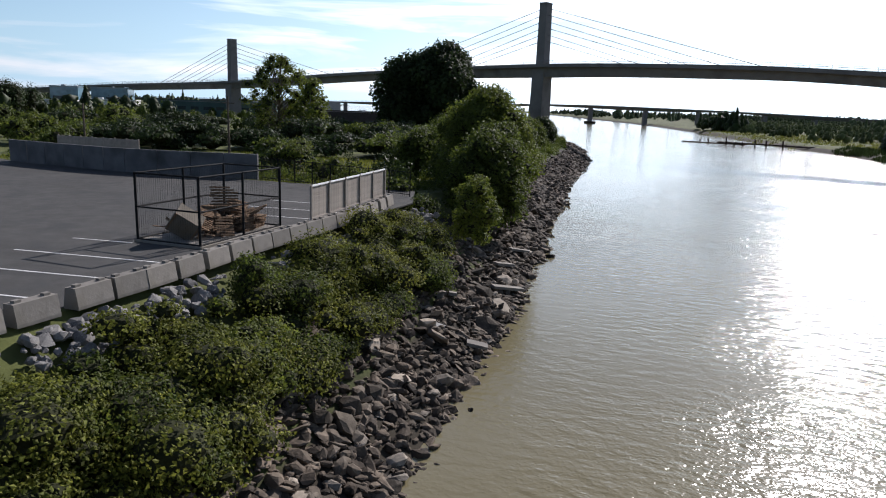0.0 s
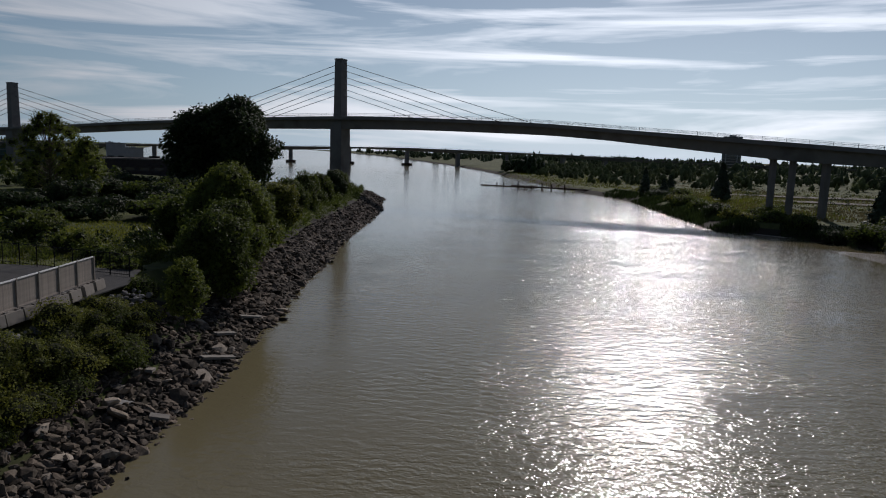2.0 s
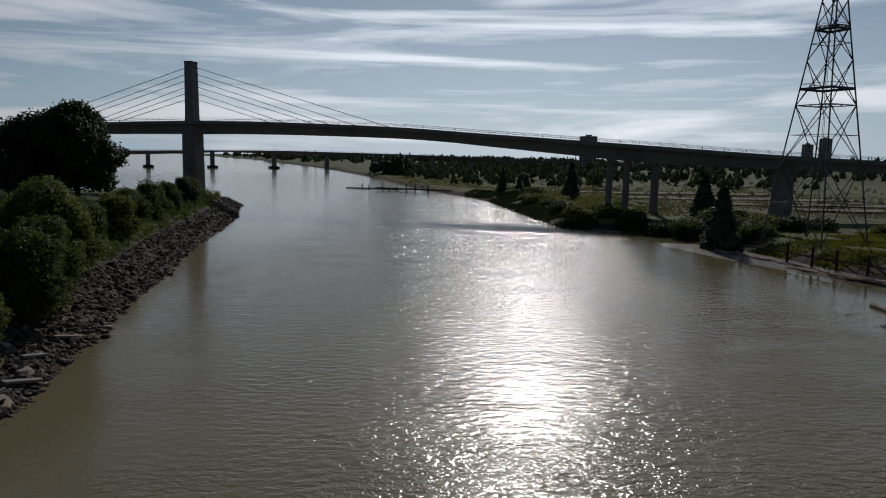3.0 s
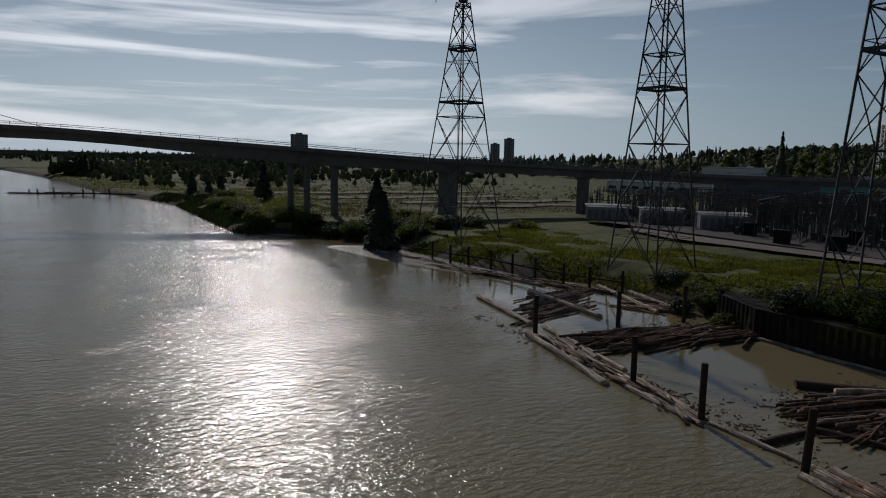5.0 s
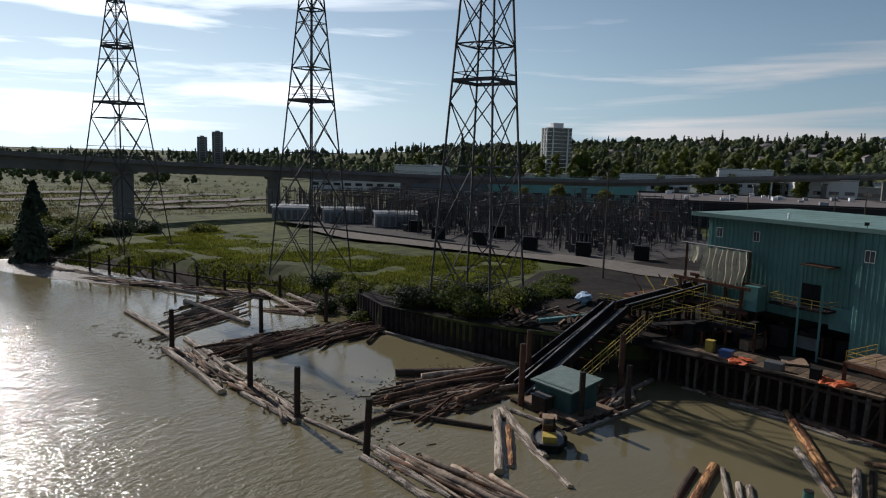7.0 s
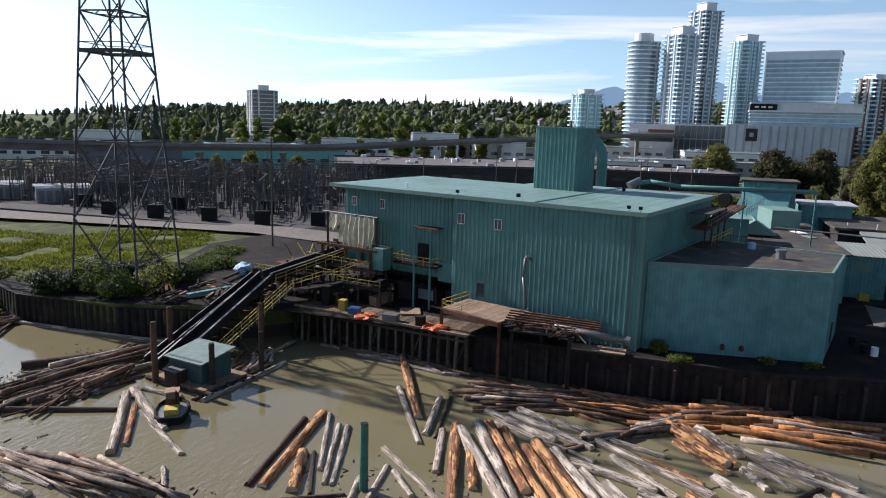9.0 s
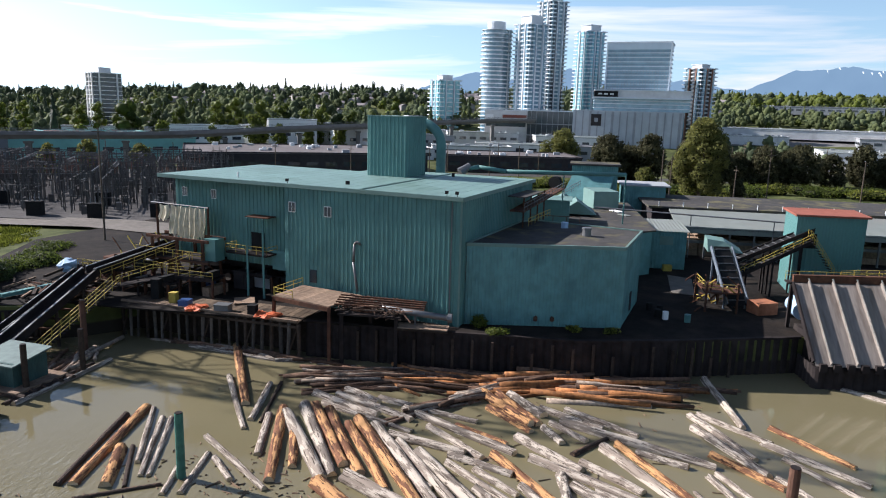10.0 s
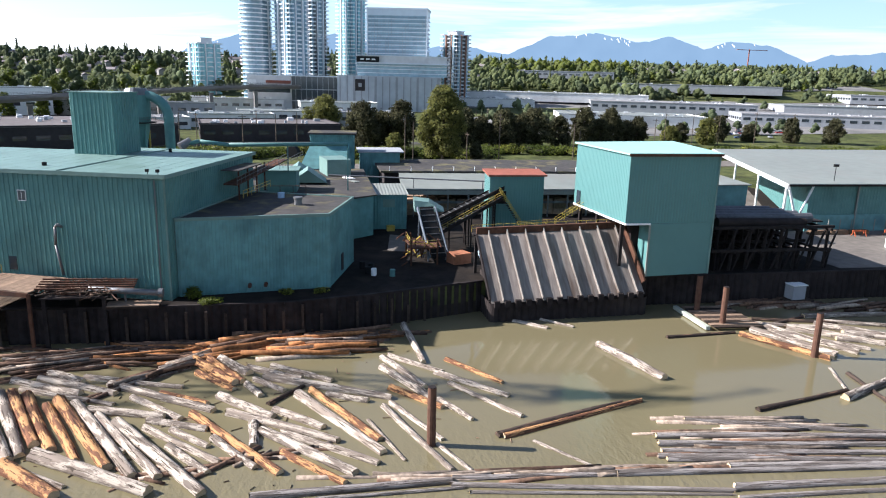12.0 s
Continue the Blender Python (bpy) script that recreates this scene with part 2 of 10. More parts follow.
def log_mat(name, peeled, bark, crack, share):
    """Log with patches of bark left on peeled wood, and cracks along the grain."""
    m = mat(name, bark, 0.85, var=0.3, scale=2.0, bump=0.0, rnd=0.22)
    n, l = m.node_tree.nodes, m.node_tree.links
    b = n["Principled BSDF"]
    base = b.inputs["Base Color"].links[0].from_socket
    tc, info = n.new("ShaderNodeTexCoord"), n.new("ShaderNodeObjectInfo")
    w = n.new("ShaderNodeMath")
    w.operation = "MULTIPLY"
    w.inputs[1].default_value = 60.0
    l.new(info.outputs["Random"], w.inputs[0])

    def field(sc, scale, lo, hi):
        mp = n.new("ShaderNodeMapping")
        mp.inputs["Scale"].default_value = sc
        l.new(tc.outputs["Object"], mp.inputs["Vector"])
        t = n.new("ShaderNodeTexNoise")
        t.noise_dimensions = "4D"
        t.inputs["Scale"].default_value, t.inputs["Detail"].default_value, t.inputs["Roughness"].default_value = scale, 6.0, 0.65
        l.new(mp.outputs[0], t.inputs["Vector"]), l.new(w.outputs[0], t.inputs["W"])
        r = n.new("ShaderNodeValToRGB")
        r.color_ramp.elements[0].position, r.color_ramp.elements[1].position = lo, hi
        l.new(t.outputs["Fac"], r.inputs["Fac"])
        return t.outputs["Fac"], r.outputs["Color"]

    def over(a, c, fac):
        x = n.new("ShaderNodeMix")
        x.data_type = "RGBA"
        l.new(a, x.inputs["A"]), l.new(fac, x.inputs["Factor"])
        x.inputs["B"].default_value = (*c, 1)
        return x.outputs["Result"]

    f1, patch = field((1.2, 1.2, 5.0), 1.0, share, share + 0.05)
    f2, lines = field((4.0, 4.0, 5.0), 1.0, 0.55, 0.60)
    f3, knots = field((2.0, 2.0, 22.0), 1.0, 0.60, 0.66)
    col = over(over(over(base, peeled, patch), crack, lines), crack, knots)
    l.new(col, b.inputs["Base Color"])
    bp = n.new("ShaderNodeBump")
    bp.invert = True
    bp.inputs["Strength"].default_value, bp.inputs["Distance"].default_value = 1.0, 0.12
    l.new(f2, bp.inputs["Height"])
    l.new(bp.outputs[0], b.inputs["Normal"])
    return m


LOG_G = log_mat("bleached grey log", (0.43, 0.37, 0.30), (0.20, 0.165, 0.135), (0.07, 0.053, 0.04), 0.485)
LOG_O = log_mat("peeled orange-brown log", (0.46, 0.25, 0.11), (0.15, 0.072, 0.042), (0.045, 0.026, 0.018), 0.485)
LOG_D = log_mat("wet dark log", (0.165, 0.10, 0.064), (0.06, 0.044, 0.035), (0.03, 0.024, 0.02), 0.56)
LOG_END = mat("sawn log end", (0.55, 0.42, 0.26), 0.85, var=0.25, scale=6, bump=0.2, rnd=0.25)
DEBRIS = mat("floating bark and chips", (0.16, 0.11, 0.075), 0.9, var=0.4, scale=2, bump=0.3, island=0.5)
WHITE = mat("white paint", (0.75, 0.75, 0.73), 0.6, var=0.06, scale=2, bump=0.05)
PLY = mat("weathered tan plywood", (0.135, 0.118, 0.095), 0.85, var=0.35, scale=1.6, bump=0.15, stain=(0.12, 0.09, 0.06))
# Darker copy of the concrete: the wall's shade is in its colour.
WALL_SHADE = mat("damp dark grey concrete", (0.12, 0.12, 0.125), 0.9, var=0.3, scale=0.8, bump=0.2, stain=(0.06, 0.06, 0.06))
LINE = mat("worn road paint", (0.55, 0.54, 0.52), 0.8, var=0.3, scale=5, bump=0.1)
TARP = mat("cream canvas tarpaulin", (0.58, 0.52, 0.38), 0.85, var=0.15, scale=2, bump=0.3, stain=(0.42, 0.36, 0.25), translucent=0.2)
FENCE = mat("unpainted fence boards", (0.27, 0.24, 0.21), 0.9, var=0.2, scale=3, bump=0.3, rnd=0.15)
DARKWALL = mat("dark brown block wall", (0.045, 0.04, 0.04), 0.85, var=0.25, scale=0.6, bump=0.15)
GREYWALL = mat("grey stucco wall", (0.30, 0.31, 0.32), 0.85, var=0.12, scale=0.4, bump=0.1)
PALEWALL = mat("off-white wall", (0.62, 0.62, 0.60), 0.8, var=0.1, scale=0.3, bump=0.05, stain=(0.48, 0.47, 0.45))
TURQ = mat("turquoise painted wall", (0.20, 0.48, 0.45), 0.7, var=0.15, scale=0.3, bump=0.05)
FLATROOF = mat("grey gravel flat roof", (0.25, 0.245, 0.24), 0.95, var=0.2, scale=0.4, bump=0.2, stain=(0.23, 0.22, 0.21))
PINKROOF = mat("mauve gravel flat roof", (0.125, 0.112, 0.108), 0.95, var=0.25, scale=0.4, bump=0.2, stain=(0.13, 0.115, 0.11))
TOWERCONC = mat("pale tower concrete", (0.62, 0.66, 0.70), 0.7, var=0.08, scale=0.2, bump=0.0)
GLASS_B = glass_mat("blue-grey curtain glass", (0.15, 0.25, 0.31))
GLASS_D = glass_mat("dark window glass", (0.035, 0.045, 0.055))
GLASS_T = glass_mat("turquoise tower glass", (0.20, 0.44, 0.50))
BRICK = mat("dull brick cladding", (0.27, 0.155, 0.11), 0.85, var=0.2, scale=0.6, bump=0.1)
RUBBER = mat("black rubber", (0.015, 0.015, 0.015), 0.8, var=0.2, scale=4, bump=0.2)
WOODSCRAP = mat("scrap pallet wood", (0.17, 0.115, 0.075), 0.9, var=0.35, scale=3, bump=0.4, rnd=0.35)
BLUETARP = mat("pale blue tarpaulin", (0.30, 0.42, 0.55), 0.6, var=0.2, scale=2, bump=0.3)
CARS = [mat("car paint " + nm, c, 0.3, 0.2, var=0.05, scale=1, bump=0.0, spec=0.6) for nm, c in
        (("white", (0.7, 0.7, 0.7)), ("silver", (0.42, 0.43, 0.45)), ("dark", (0.03, 0.03, 0.035)), ("red", (0.42, 0.03, 0.03)), ("blue", (0.05, 0.10, 0.25)))]

# water: turbid brown river with wind ripples
WATER = bpy.data.materials.new("turbid river water")
WATER.use_nodes = True
_n, _l = WATER.node_tree.nodes, WATER.node_tree.links
_b = _n["Principled BSDF"]
_b.inputs["Roughness"].default_value = 0.06
_b.inputs["IOR"].default_value = 1.33
_tc = _n.new("ShaderNodeTexCoord")


def _wave(rot, sc, scale, detail, dist=0.0):
    mp = _n.new("ShaderNodeMapping")
    mp.inputs["Rotation"].default_value, mp.inputs["Scale"].default_value = (0, 0, radians(rot)), sc
    _l.new(_tc.outputs["Object"], mp.inputs["Vector"])
    t = _n.new("ShaderNodeTexNoise")
    t.inputs["Scale"].default_value, t.inputs["Detail"].default_value = scale, detail
    t.inputs["Distortion"].default_value = dist
    _l.new(mp.outputs[0], t.inputs["Vector"])
    return t.outputs["Fac"]


def _op(op, a, b):
    x = _n.new("ShaderNodeMath")
    x.operation = op
    for k, v in enumerate((a, b)):
        if isinstance(v, float):
            x.inputs[k].default_value = v
        else:
            _l.new(v, x.inputs[k])
    return x.outputs[0]


_long, _short = _wave(8, (0.5, 1.0, 1.0), 1.5, 1.0, 0.3), _wave(-14, (0.75, 1.0, 1.0), 4.6, 1.0, 0.4)
_calm = _n.new("ShaderNodeValToRGB")          # sheltered water near the booms is calmer
_calm.color_ramp.elements[0].position, _calm.color_ramp.elements[1].position = 0.40, 0.60
_calm.color_ramp.elements[0].color, _calm.color_ramp.elements[1].color = (1, 1, 1, 1), (0.07, 0.07, 0.07, 1)
_sx = _n.new("ShaderNodeSeparateXYZ")
_l.new(_tc.outputs["Object"], _sx.inputs[0])
_l.new(_op("ADD", _op("MULTIPLY", _sx.outputs[0], 1.0 / 120.0), -0.22), _calm.inputs["Fac"])
_h = _op("ADD", _op("MULTIPLY", _long, 0.158), _op("MULTIPLY", _short, 0.07))
_gust = _op("ADD", _op("MULTIPLY", _wave(6, (0.4, 1.0, 1.0), 0.16, 6.0, 0.6), 2.4), -0.2)          # wind patches
_bp = _n.new("ShaderNodeBump")
_bp.inputs["Distance"].default_value = 1.0
_lee = _op("MINIMUM", _op("MAXIMUM", _op("ADD", _op("MULTIPLY", _sx.outputs[0], 0.03), 0.28), 0.16), 1.0)     # lee of the south bank
_l.new(_op("MULTIPLY", _op("MULTIPLY", _calm.outputs["Color"], _lee), _gust), _bp.inputs["Strength"])
_l.new(_h, _bp.inputs["Height"])
_l.new(_bp.outputs[0], _b.inputs["Normal"])
_l.new(_op("ADD", _op("MULTIPLY", _calm.outputs["Color"], 0.095), 0.03), _b.inputs["Roughness"])
_cr = _n.new("ShaderNodeValToRGB")
_cr.color_ramp.elements[0].color, _cr.color_ramp.elements[1].color = (0.122, 0.105, 0.058, 1), (0.166, 0.142, 0.080, 1)
_l.new(_wave(20, (1, 1, 1), 0.03, 5.0, 0.8), _cr.inputs["Fac"])
_l.new(_cr.outputs["Color"], _b.inputs["Base Color"])


# ---------------------------------------------------------------- builders
class Geo:
    """Collects vertices and faces of one mesh."""

    def __init__(self):
        self.v, self.f = [], []

    def add(self, vs, fs):
        k = len(self.v)
        self.v.extend(tuple(p) for p in vs)
        self.f.extend(tuple(i + k for i in f) for f in fs)
        return self

    def box(self, c, s, rz=0.0, taper=1.0):
        x, y, z = s[0] / 2, s[1] / 2, s[2] / 2
        co, si = math.cos(rz), math.sin(rz)
        vs = []
        for sz in (-1, 1):
            k = taper if sz > 0 else 1.0
            for a, b in ((-1, -1), (1, -1), (1, 1), (-1, 1)):
                px, py = a * x * k, b * y * k
                vs.append((c[0] + px * co - py * si, c[1] + px * si + py * co, c[2] + sz * z))
        return self.add(vs, [(3, 2, 1, 0), (4, 5, 6, 7), (0, 1, 5, 4), (1, 2, 6, 5), (2, 3, 7, 6), (3, 0, 4, 7)])

    def beam(self, a, b, w, h=None):
        """A square or flat bar from a to b."""
        h = h or w
        a, b = Vector(a), Vector(b)
        d = (b - a).normalized()
        s = d.cross(Vector((0, 0, 1)))
        s = s.normalized() if s.length > 1e-4 else Vector((1, 0, 0))
        u = s.cross(d)
        vs = [p + s * (i * w / 2) + u * (j * h / 2) for p in (a, b) for i, j in ((-1, -1), (1, -1), (1, 1), (-1, 1))]
        return self.add(vs, [(3, 2, 1, 0), (4, 5, 6, 7), (0, 1, 5, 4), (1, 2, 6, 5), (2, 3, 7, 6), (3, 0, 4, 7)])

    def cyl(self, a, b, r0, r1=None, n=10, caps=True, wob=0.0, rings=1):
        r1 = r0 if r1 is None else r1
        a, b = Vector(a), Vector(b)
        d = (b - a).normalized()
        s = d.cross(Vector((0, 0, 1)))
        s = s.normalized() if s.length > 1e-4 else Vector((1, 0, 0))
        u = s.cross(d)
        vs = []
        for k in range(rings + 1):
            q = k / rings
            p = a.lerp(b, q)
            r = r0 + (r1 - r0) * q
            if wob and 0 < k < rings:
                p = p + s * random.uniform(-wob, wob) + u * random.uniform(-wob, wob)
            for i in range(n):
                t = 2 * math.pi * i / n
                rr = r * (1 + (random.uniform(-wob, wob) * 0.6 if wob else 0))
                vs.append(p + (s * math.cos(t) + u * math.sin(t)) * rr)
        fs = [(k * n + i, k * n + (i + 1) % n, (k + 1) * n + (i + 1) % n, (k + 1) * n + i) for k in range(rings) for i in range(n)]
        if caps:
            fs += [tuple(reversed(range(n))), tuple(range(rings * n, rings * n + n))]
        return self.add(vs, fs)

    def prism(self, poly, z0, z1):
        n = len(poly)
        vs = [(x, y, z0) for x, y in poly] + [(x, y, z1) for x, y in poly]
        fs = [tuple(reversed(range(n))), tuple(range(n, 2 * n))] + [(i, (i + 1) % n, n + (i + 1) % n, n + i) for i in range(n)]
        return self.add(vs, fs)

    def sheet(self, grid):
        """grid: rows of points, all as long."""
        m = len(grid[0])
        vs = [p for row in grid for p in row]
        return self.add(vs, [(r * m + c, r * m + c + 1, (r + 1) * m + c + 1, (r + 1) * m + c) for r in range(len(grid) - 1) for c in range(m - 1)])

    def mesh(self, name, material, smooth=False):
        me = bpy.data.meshes.new(name)
        me.from_pydata(self.v, [], self.f)
        me.materials.append(material)
        if smooth:
            me.shade_smooth()
        me.update()
        return me


def part(name, g, material, parent=None, label="", smooth=False, m=None):
    ob = new(name, g.mesh(name, material, smooth) if isinstance(g, Geo) else g)
    if parent is not None:
        ob.parent = parent
    if m is not None:
        ob.matrix_basis = m
    return tagged(ob, label)


def thing(name, label, category, group="", kind="", m=None):
    ob = new(name)
    ob.empty_display_size = 0.5
    if m is not None:
        ob.matrix_basis = m
    return tagged(ob, label, category, group, kind)


def solid(name, g, material, label, category, group="", kind="", smooth=False, m=None):
    """A thing that is one mesh."""
    ob = part(name, g, material, None, "", smooth, m)
    return tagged(ob, label, category, group, kind)


def lerp_table(table, q):
    for (a, va), (b, vb) in zip(table, table[1:]):
        if q <= b:
            return va + (vb - va) * max(0.0, (q - a) / (b - a))
    return table[-1][1]


def smooth_line(points, step):
    """Points along a smooth curve through the given ones."""
    pts = [Vector(p) for p in points]
    pts = [pts[0] * 2 - pts[1]] + pts + [pts[-1] * 2 - pts[-2]]
    out = []
    for a, b, c, d in zip(pts, pts[1:], pts[2:], pts[3:]):
        n = max(1, int((c - b).length / step))
        for i in range(n):
            t = i / n
            out.append(0.5 * ((2 * b) + (c - a) * t + (2 * a - 5 * b + 4 * c - d) * t * t + (3 * b - a - 3 * c + d) * t ** 3))
    return out + [pts[-2]]


# ---------------------------------------------------------------- ground and river
S_SHORE = [(-3000, 4), (-100, 4), (0, -1.5), (17, -2.3), (28, -3.3), (42, -3.8), (52, -5.4), (65, -7.2), (82, -10.5), (104, -12.4),
           (129, -16.5), (176, -20.5), (210, -24), (245, -31), (262, -33), (268, -75), (280, -140), (330, -210), (420, -260), (700, -420), (1200, -700), (4900, -2600)]
N_SHORE = [(-3000, 300), (-400, 150), (-145, 129.9), (-80, 129.8), (-76, 128.5), (-62, 124.4), (-52, 122.2), (-38, 122.2), (-25, 123.2), (-20, 125.2), (8, 130.4),
           (9.5, 123.8), (14, 121.5), (27, 117.2), (45, 117.2), (55, 121), (85, 121), (96, 114), (108, 110.5), (126, 108), (146, 104.5), (158, 103), (172, 98), (180, 88), (184, 82),
           (190, 74), (250, 71), (312, 68.5), (346, 60), (380, 46), (486, 28), (674, -5), (760, -25), (1000, -85), (2000, -380), (4900, -1500)]


def s_shore(y):
    return lerp_table(S_SHORE, y)


def n_shore(y):
    return lerp_table(N_SHORE, y)


def s_land(y):
    return lerp_table([(-3000, 6.95), (48, 6.95), (62, 5.6), (100, 4.6), (3000, 4.0)], y)


def s_profile(d, y):
    """Height of the south bank at d metres inland of the waterline."""
    top = s_land(y)
    return lerp_table([(-6, -2.6), (0, -0.25), (2.5, 0.9), (5.5, 2.4), (9.5, top * 0.78), (12.0, top)], d)


def n_land(x, y):
    base = lerp_table([(-3000, 4.4), (20, 4.4), (60, 3.6), (130, 3.2), (260, 2.6), (4900, 2.0)], y)
    hill = lerp_table([(0, 0), (420, 0), (600, 6), (780, 20), (1000, 47), (1400, 58), (5000, 64)], x + max(0, -y) * 0.25)
    return base + hill * lerp_table([(-3000, 1.0), (300, 1.0), (1500, 0.25), (4900, 0.1)], y)


def ground_z(x, y):
    xs, xn = s_shore(y), n_shore(y)
    if x < (xs + xn) / 2:
        return s_profile(xs - x, y)
    d = x - xn
    if -148 < y < 46:
        return n_land(x, y) if d > 0 else -2.6
    return min(n_land(x, y), lerp_table([(-6, -2.6), (0, -0.2), (1.5, 0.5), (6, 2.0), (10, 3.6), (16, 50)], d))


ys = sorted(set([-2600, -1500, -900, -600, -450, -350, -280, -220, -180, -148.5, -147.5] + list(range(-140, 46, 6)) + [45.5, 46.5] + list(range(50, 280, 5)) +
                [300, 330, 360, 400, 450, 500, 560, 640, 740, 860, 1000, 1250, 1600, 2100, 2800, 3600, 4800]))
rows = []
for y in ys:
    xs, xn = s_shore(y), n_shore(y)
    left = [4200, 2500, 1500, 900, 600, 400, 260, 170, 110, 70, 45, 30, 22, 16, 12, 9.5, 7.5, 5.5, 4, 2.5, 1.2, 0, -3, -6]
    right = [-6, -2, -0.02, 0.02, 1.5, 3.5, 6, 8, 10, 13, 18, 26, 40, 60, 85, 120, 160, 210, 280, 360, 450, 560, 700, 850, 1050, 1300, 1700, 2400, 3400, 4600]
    row = []
    for d in left:
        j = noise.noise(Vector(((xs - d) * 0.11, y * 0.11, 0))) * (0.5 if 1 < d < 200 and y > 52 or 0 < d < 11 else 0.0)
        row.append((xs - d, y, s_profile(d, y) + (j if d > 11 else -abs(j) * 0.6)))
    for d in right:
        j = noise.noise(Vector(((xn + d) * 0.08, y * 0.08, 5))) * (0.5 if d > 3 and y > 50 else 0.0)
        row.append((xn + d, y, ground_z(xn + d, y) + j))
    rows.append(row)
solid("ground", Geo().sheet(rows), GROUND, "grassy river land with muddy banks and rough earth", "ground", kind="structure", smooth=False)
solid("water", Geo().add([(-4200, -2600, 0), (4200, -2600, 0), (4200, 4800, 0), (-4200, 4800, 0)], [(0, 1, 2, 3)]), WATER,
      "turbid brown tidal river with wind ripples", "water", kind="structure")


# ---------------------------------------------------------------- the cable-stayed bridge
DECK = smooth_line([(-620, 470, 15), (-480, 418, 18.5), (-360, 371, 21.5), (-245, 333, 24), (-150, 303, 28.5), (-54, 272, 31.5), (17, 246.5, 30.2), (60, 229, 27.6),
                    (100, 213, 25.0), (150, 201, 22), (205, 195, 20), (262, 179, 17.8), (310, 147, 17), (345, 117, 17.2), (390, 86, 19.4), (430, 64, 20.8), (463, 49, 21.6), (500, 25, 23.6), (520, 0, 25.0), (537, -22, 26.2), (548, -44, 26.6)], 6.0)
bridge = thing("cable_stayed_bridge", "grey concrete cable-stayed rail bridge across the river", "bridge")


def along(line, k):
    a, b = line[max(0, k - 1)], line[min(len(line) - 1, k + 1)]
    d = (b - a)
    d.z = 0
    d.normalize()
    return d, Vector((-d.y, d.x, 0))


girder, slab, rails, walkway = Geo(), Geo(), Geo(), Geo()
girder_rows, slab_rows = [], []
for k, p in enumerate(DECK):
    d, s = along(DECK, k)
    haunch = 3.4 + 1.0 * max(0.0, 1 - abs((p - Vector((-54, 272, 31.5))).length) / 90) + 1.6 * max(0.0, 1 - abs((p - Vector((104, 213, 25))).length) / 60)
    depth = haunch if p.x < 262 else max(2.3, haunch - 1.1 * min(1.0, (p.x - 262) / 40))
    girder_rows.append([p + s * 3.2 + Vector((0, 0, -0.5)), p + s * 2.5 + Vector((0, 0, -depth)), p - s * 2.5 + Vector((0, 0, -depth)), p - s * 3.2 + Vector((0, 0, -0.5))])
    slab_rows.append([p + s * 5.1 + Vector((0, 0, -0.75)), p + s * 5.1 + Vector((0, 0, 0.55)), p + s * 4.8 + Vector((0, 0, 0.55)), p + s * 4.8, p - s * 4.8, p - s * 4.8 + Vector((0, 0, 0.55)),
                      p - s * 5.1 + Vector((0, 0, 0.55)), p - s * 5.1 + Vector((0, 0, -0.75)), p - s * 3.2 + Vector((0, 0, -0.5)), p + s * 3.2 + Vector((0, 0, -0.5)), p + s * 5.1 + Vector((0, 0, -0.75))])
girder.sheet(girder_rows)
slab.sheet(slab_rows)
part("box_girder", girder, BRIDGE_C, bridge)
part("deck_slab", slab, BRIDGE_C, bridge)
for side in (-1, 1):
    for h in (1.15, 1.7):
        g = Geo()
        for k in range(len(DECK) - 1):
            s0, s1 = along(DECK, k)[1], along(DECK, k + 1)[1]
            g.beam(DECK[k] + s0 * 5.0 * side + Vector((0, 0, h)), DECK[k + 1] + s1 * 5.0 * side + Vector((0, 0, h)), 0.09)
        part("railing_rail", g, GALV, bridge)
for k in range(0, len(DECK), 1):
    s = along(DECK, k)[1]
    rails.beam(DECK[k] - s * 5.0 + Vector((0, 0, 0.5)), DECK[k] - s * 5.0 + Vector((0, 0, 1.75)), 0.1)
tagged(part("railing_posts", rails, GALV, bridge), kind="stuff")
for at, top, skew in ((Vector((-54, 272, 31.5)), 54.7, 0), (Vector((-245, 333, 24)), 47.2, 0)):
    k = min(range(len(DECK)), key=lambda i: (DECK[i] - at).length)
    d, s = along(DECK, k)
    rz = math.atan2(d.y, d.x)
    pylon = part("pylon", Geo().box((at.x, at.y, (at.z + top) / 2 - 1), (3.6, 4.6, top - at.z + 2), rz, 0.88), BRIDGE_C, bridge)
    part("pylon_cap", Geo().box((at.x, at.y, top + 0.2), (3.4, 4.3, 0.5), rz), BRIDGE_C, pylon)
    part("pier_leg", Geo().box((at.x, at.y, at.z / 2 - 1.5), (5.6, 7.0, at.z + 1), rz, 0.93), BRIDGE_C, bridge)
    part("pier_footing", Geo().box((at.x, at.y, 1.2), (11, 13, 3.0), rz), BRIDGE_C, bridge)
    for sgn in (-1, 1):
        for i in range(6):
            dist = sgn * (30 + 9.2 * i)
            acc, kk = 0.0, k
            while acc < abs(dist) and 0 < kk < len(DECK) - 1:
                acc += (DECK[kk] - DECK[kk + sgn]).length
                kk += sgn
            q = DECK[kk]
            part("stay_cable", Geo().cyl((at.x, at.y, at.z + (top - at.z) * (0.42 + 0.105 * i)), q + Vector((0, 0, 0.4)), 0.12, n=6), GALV, bridge)
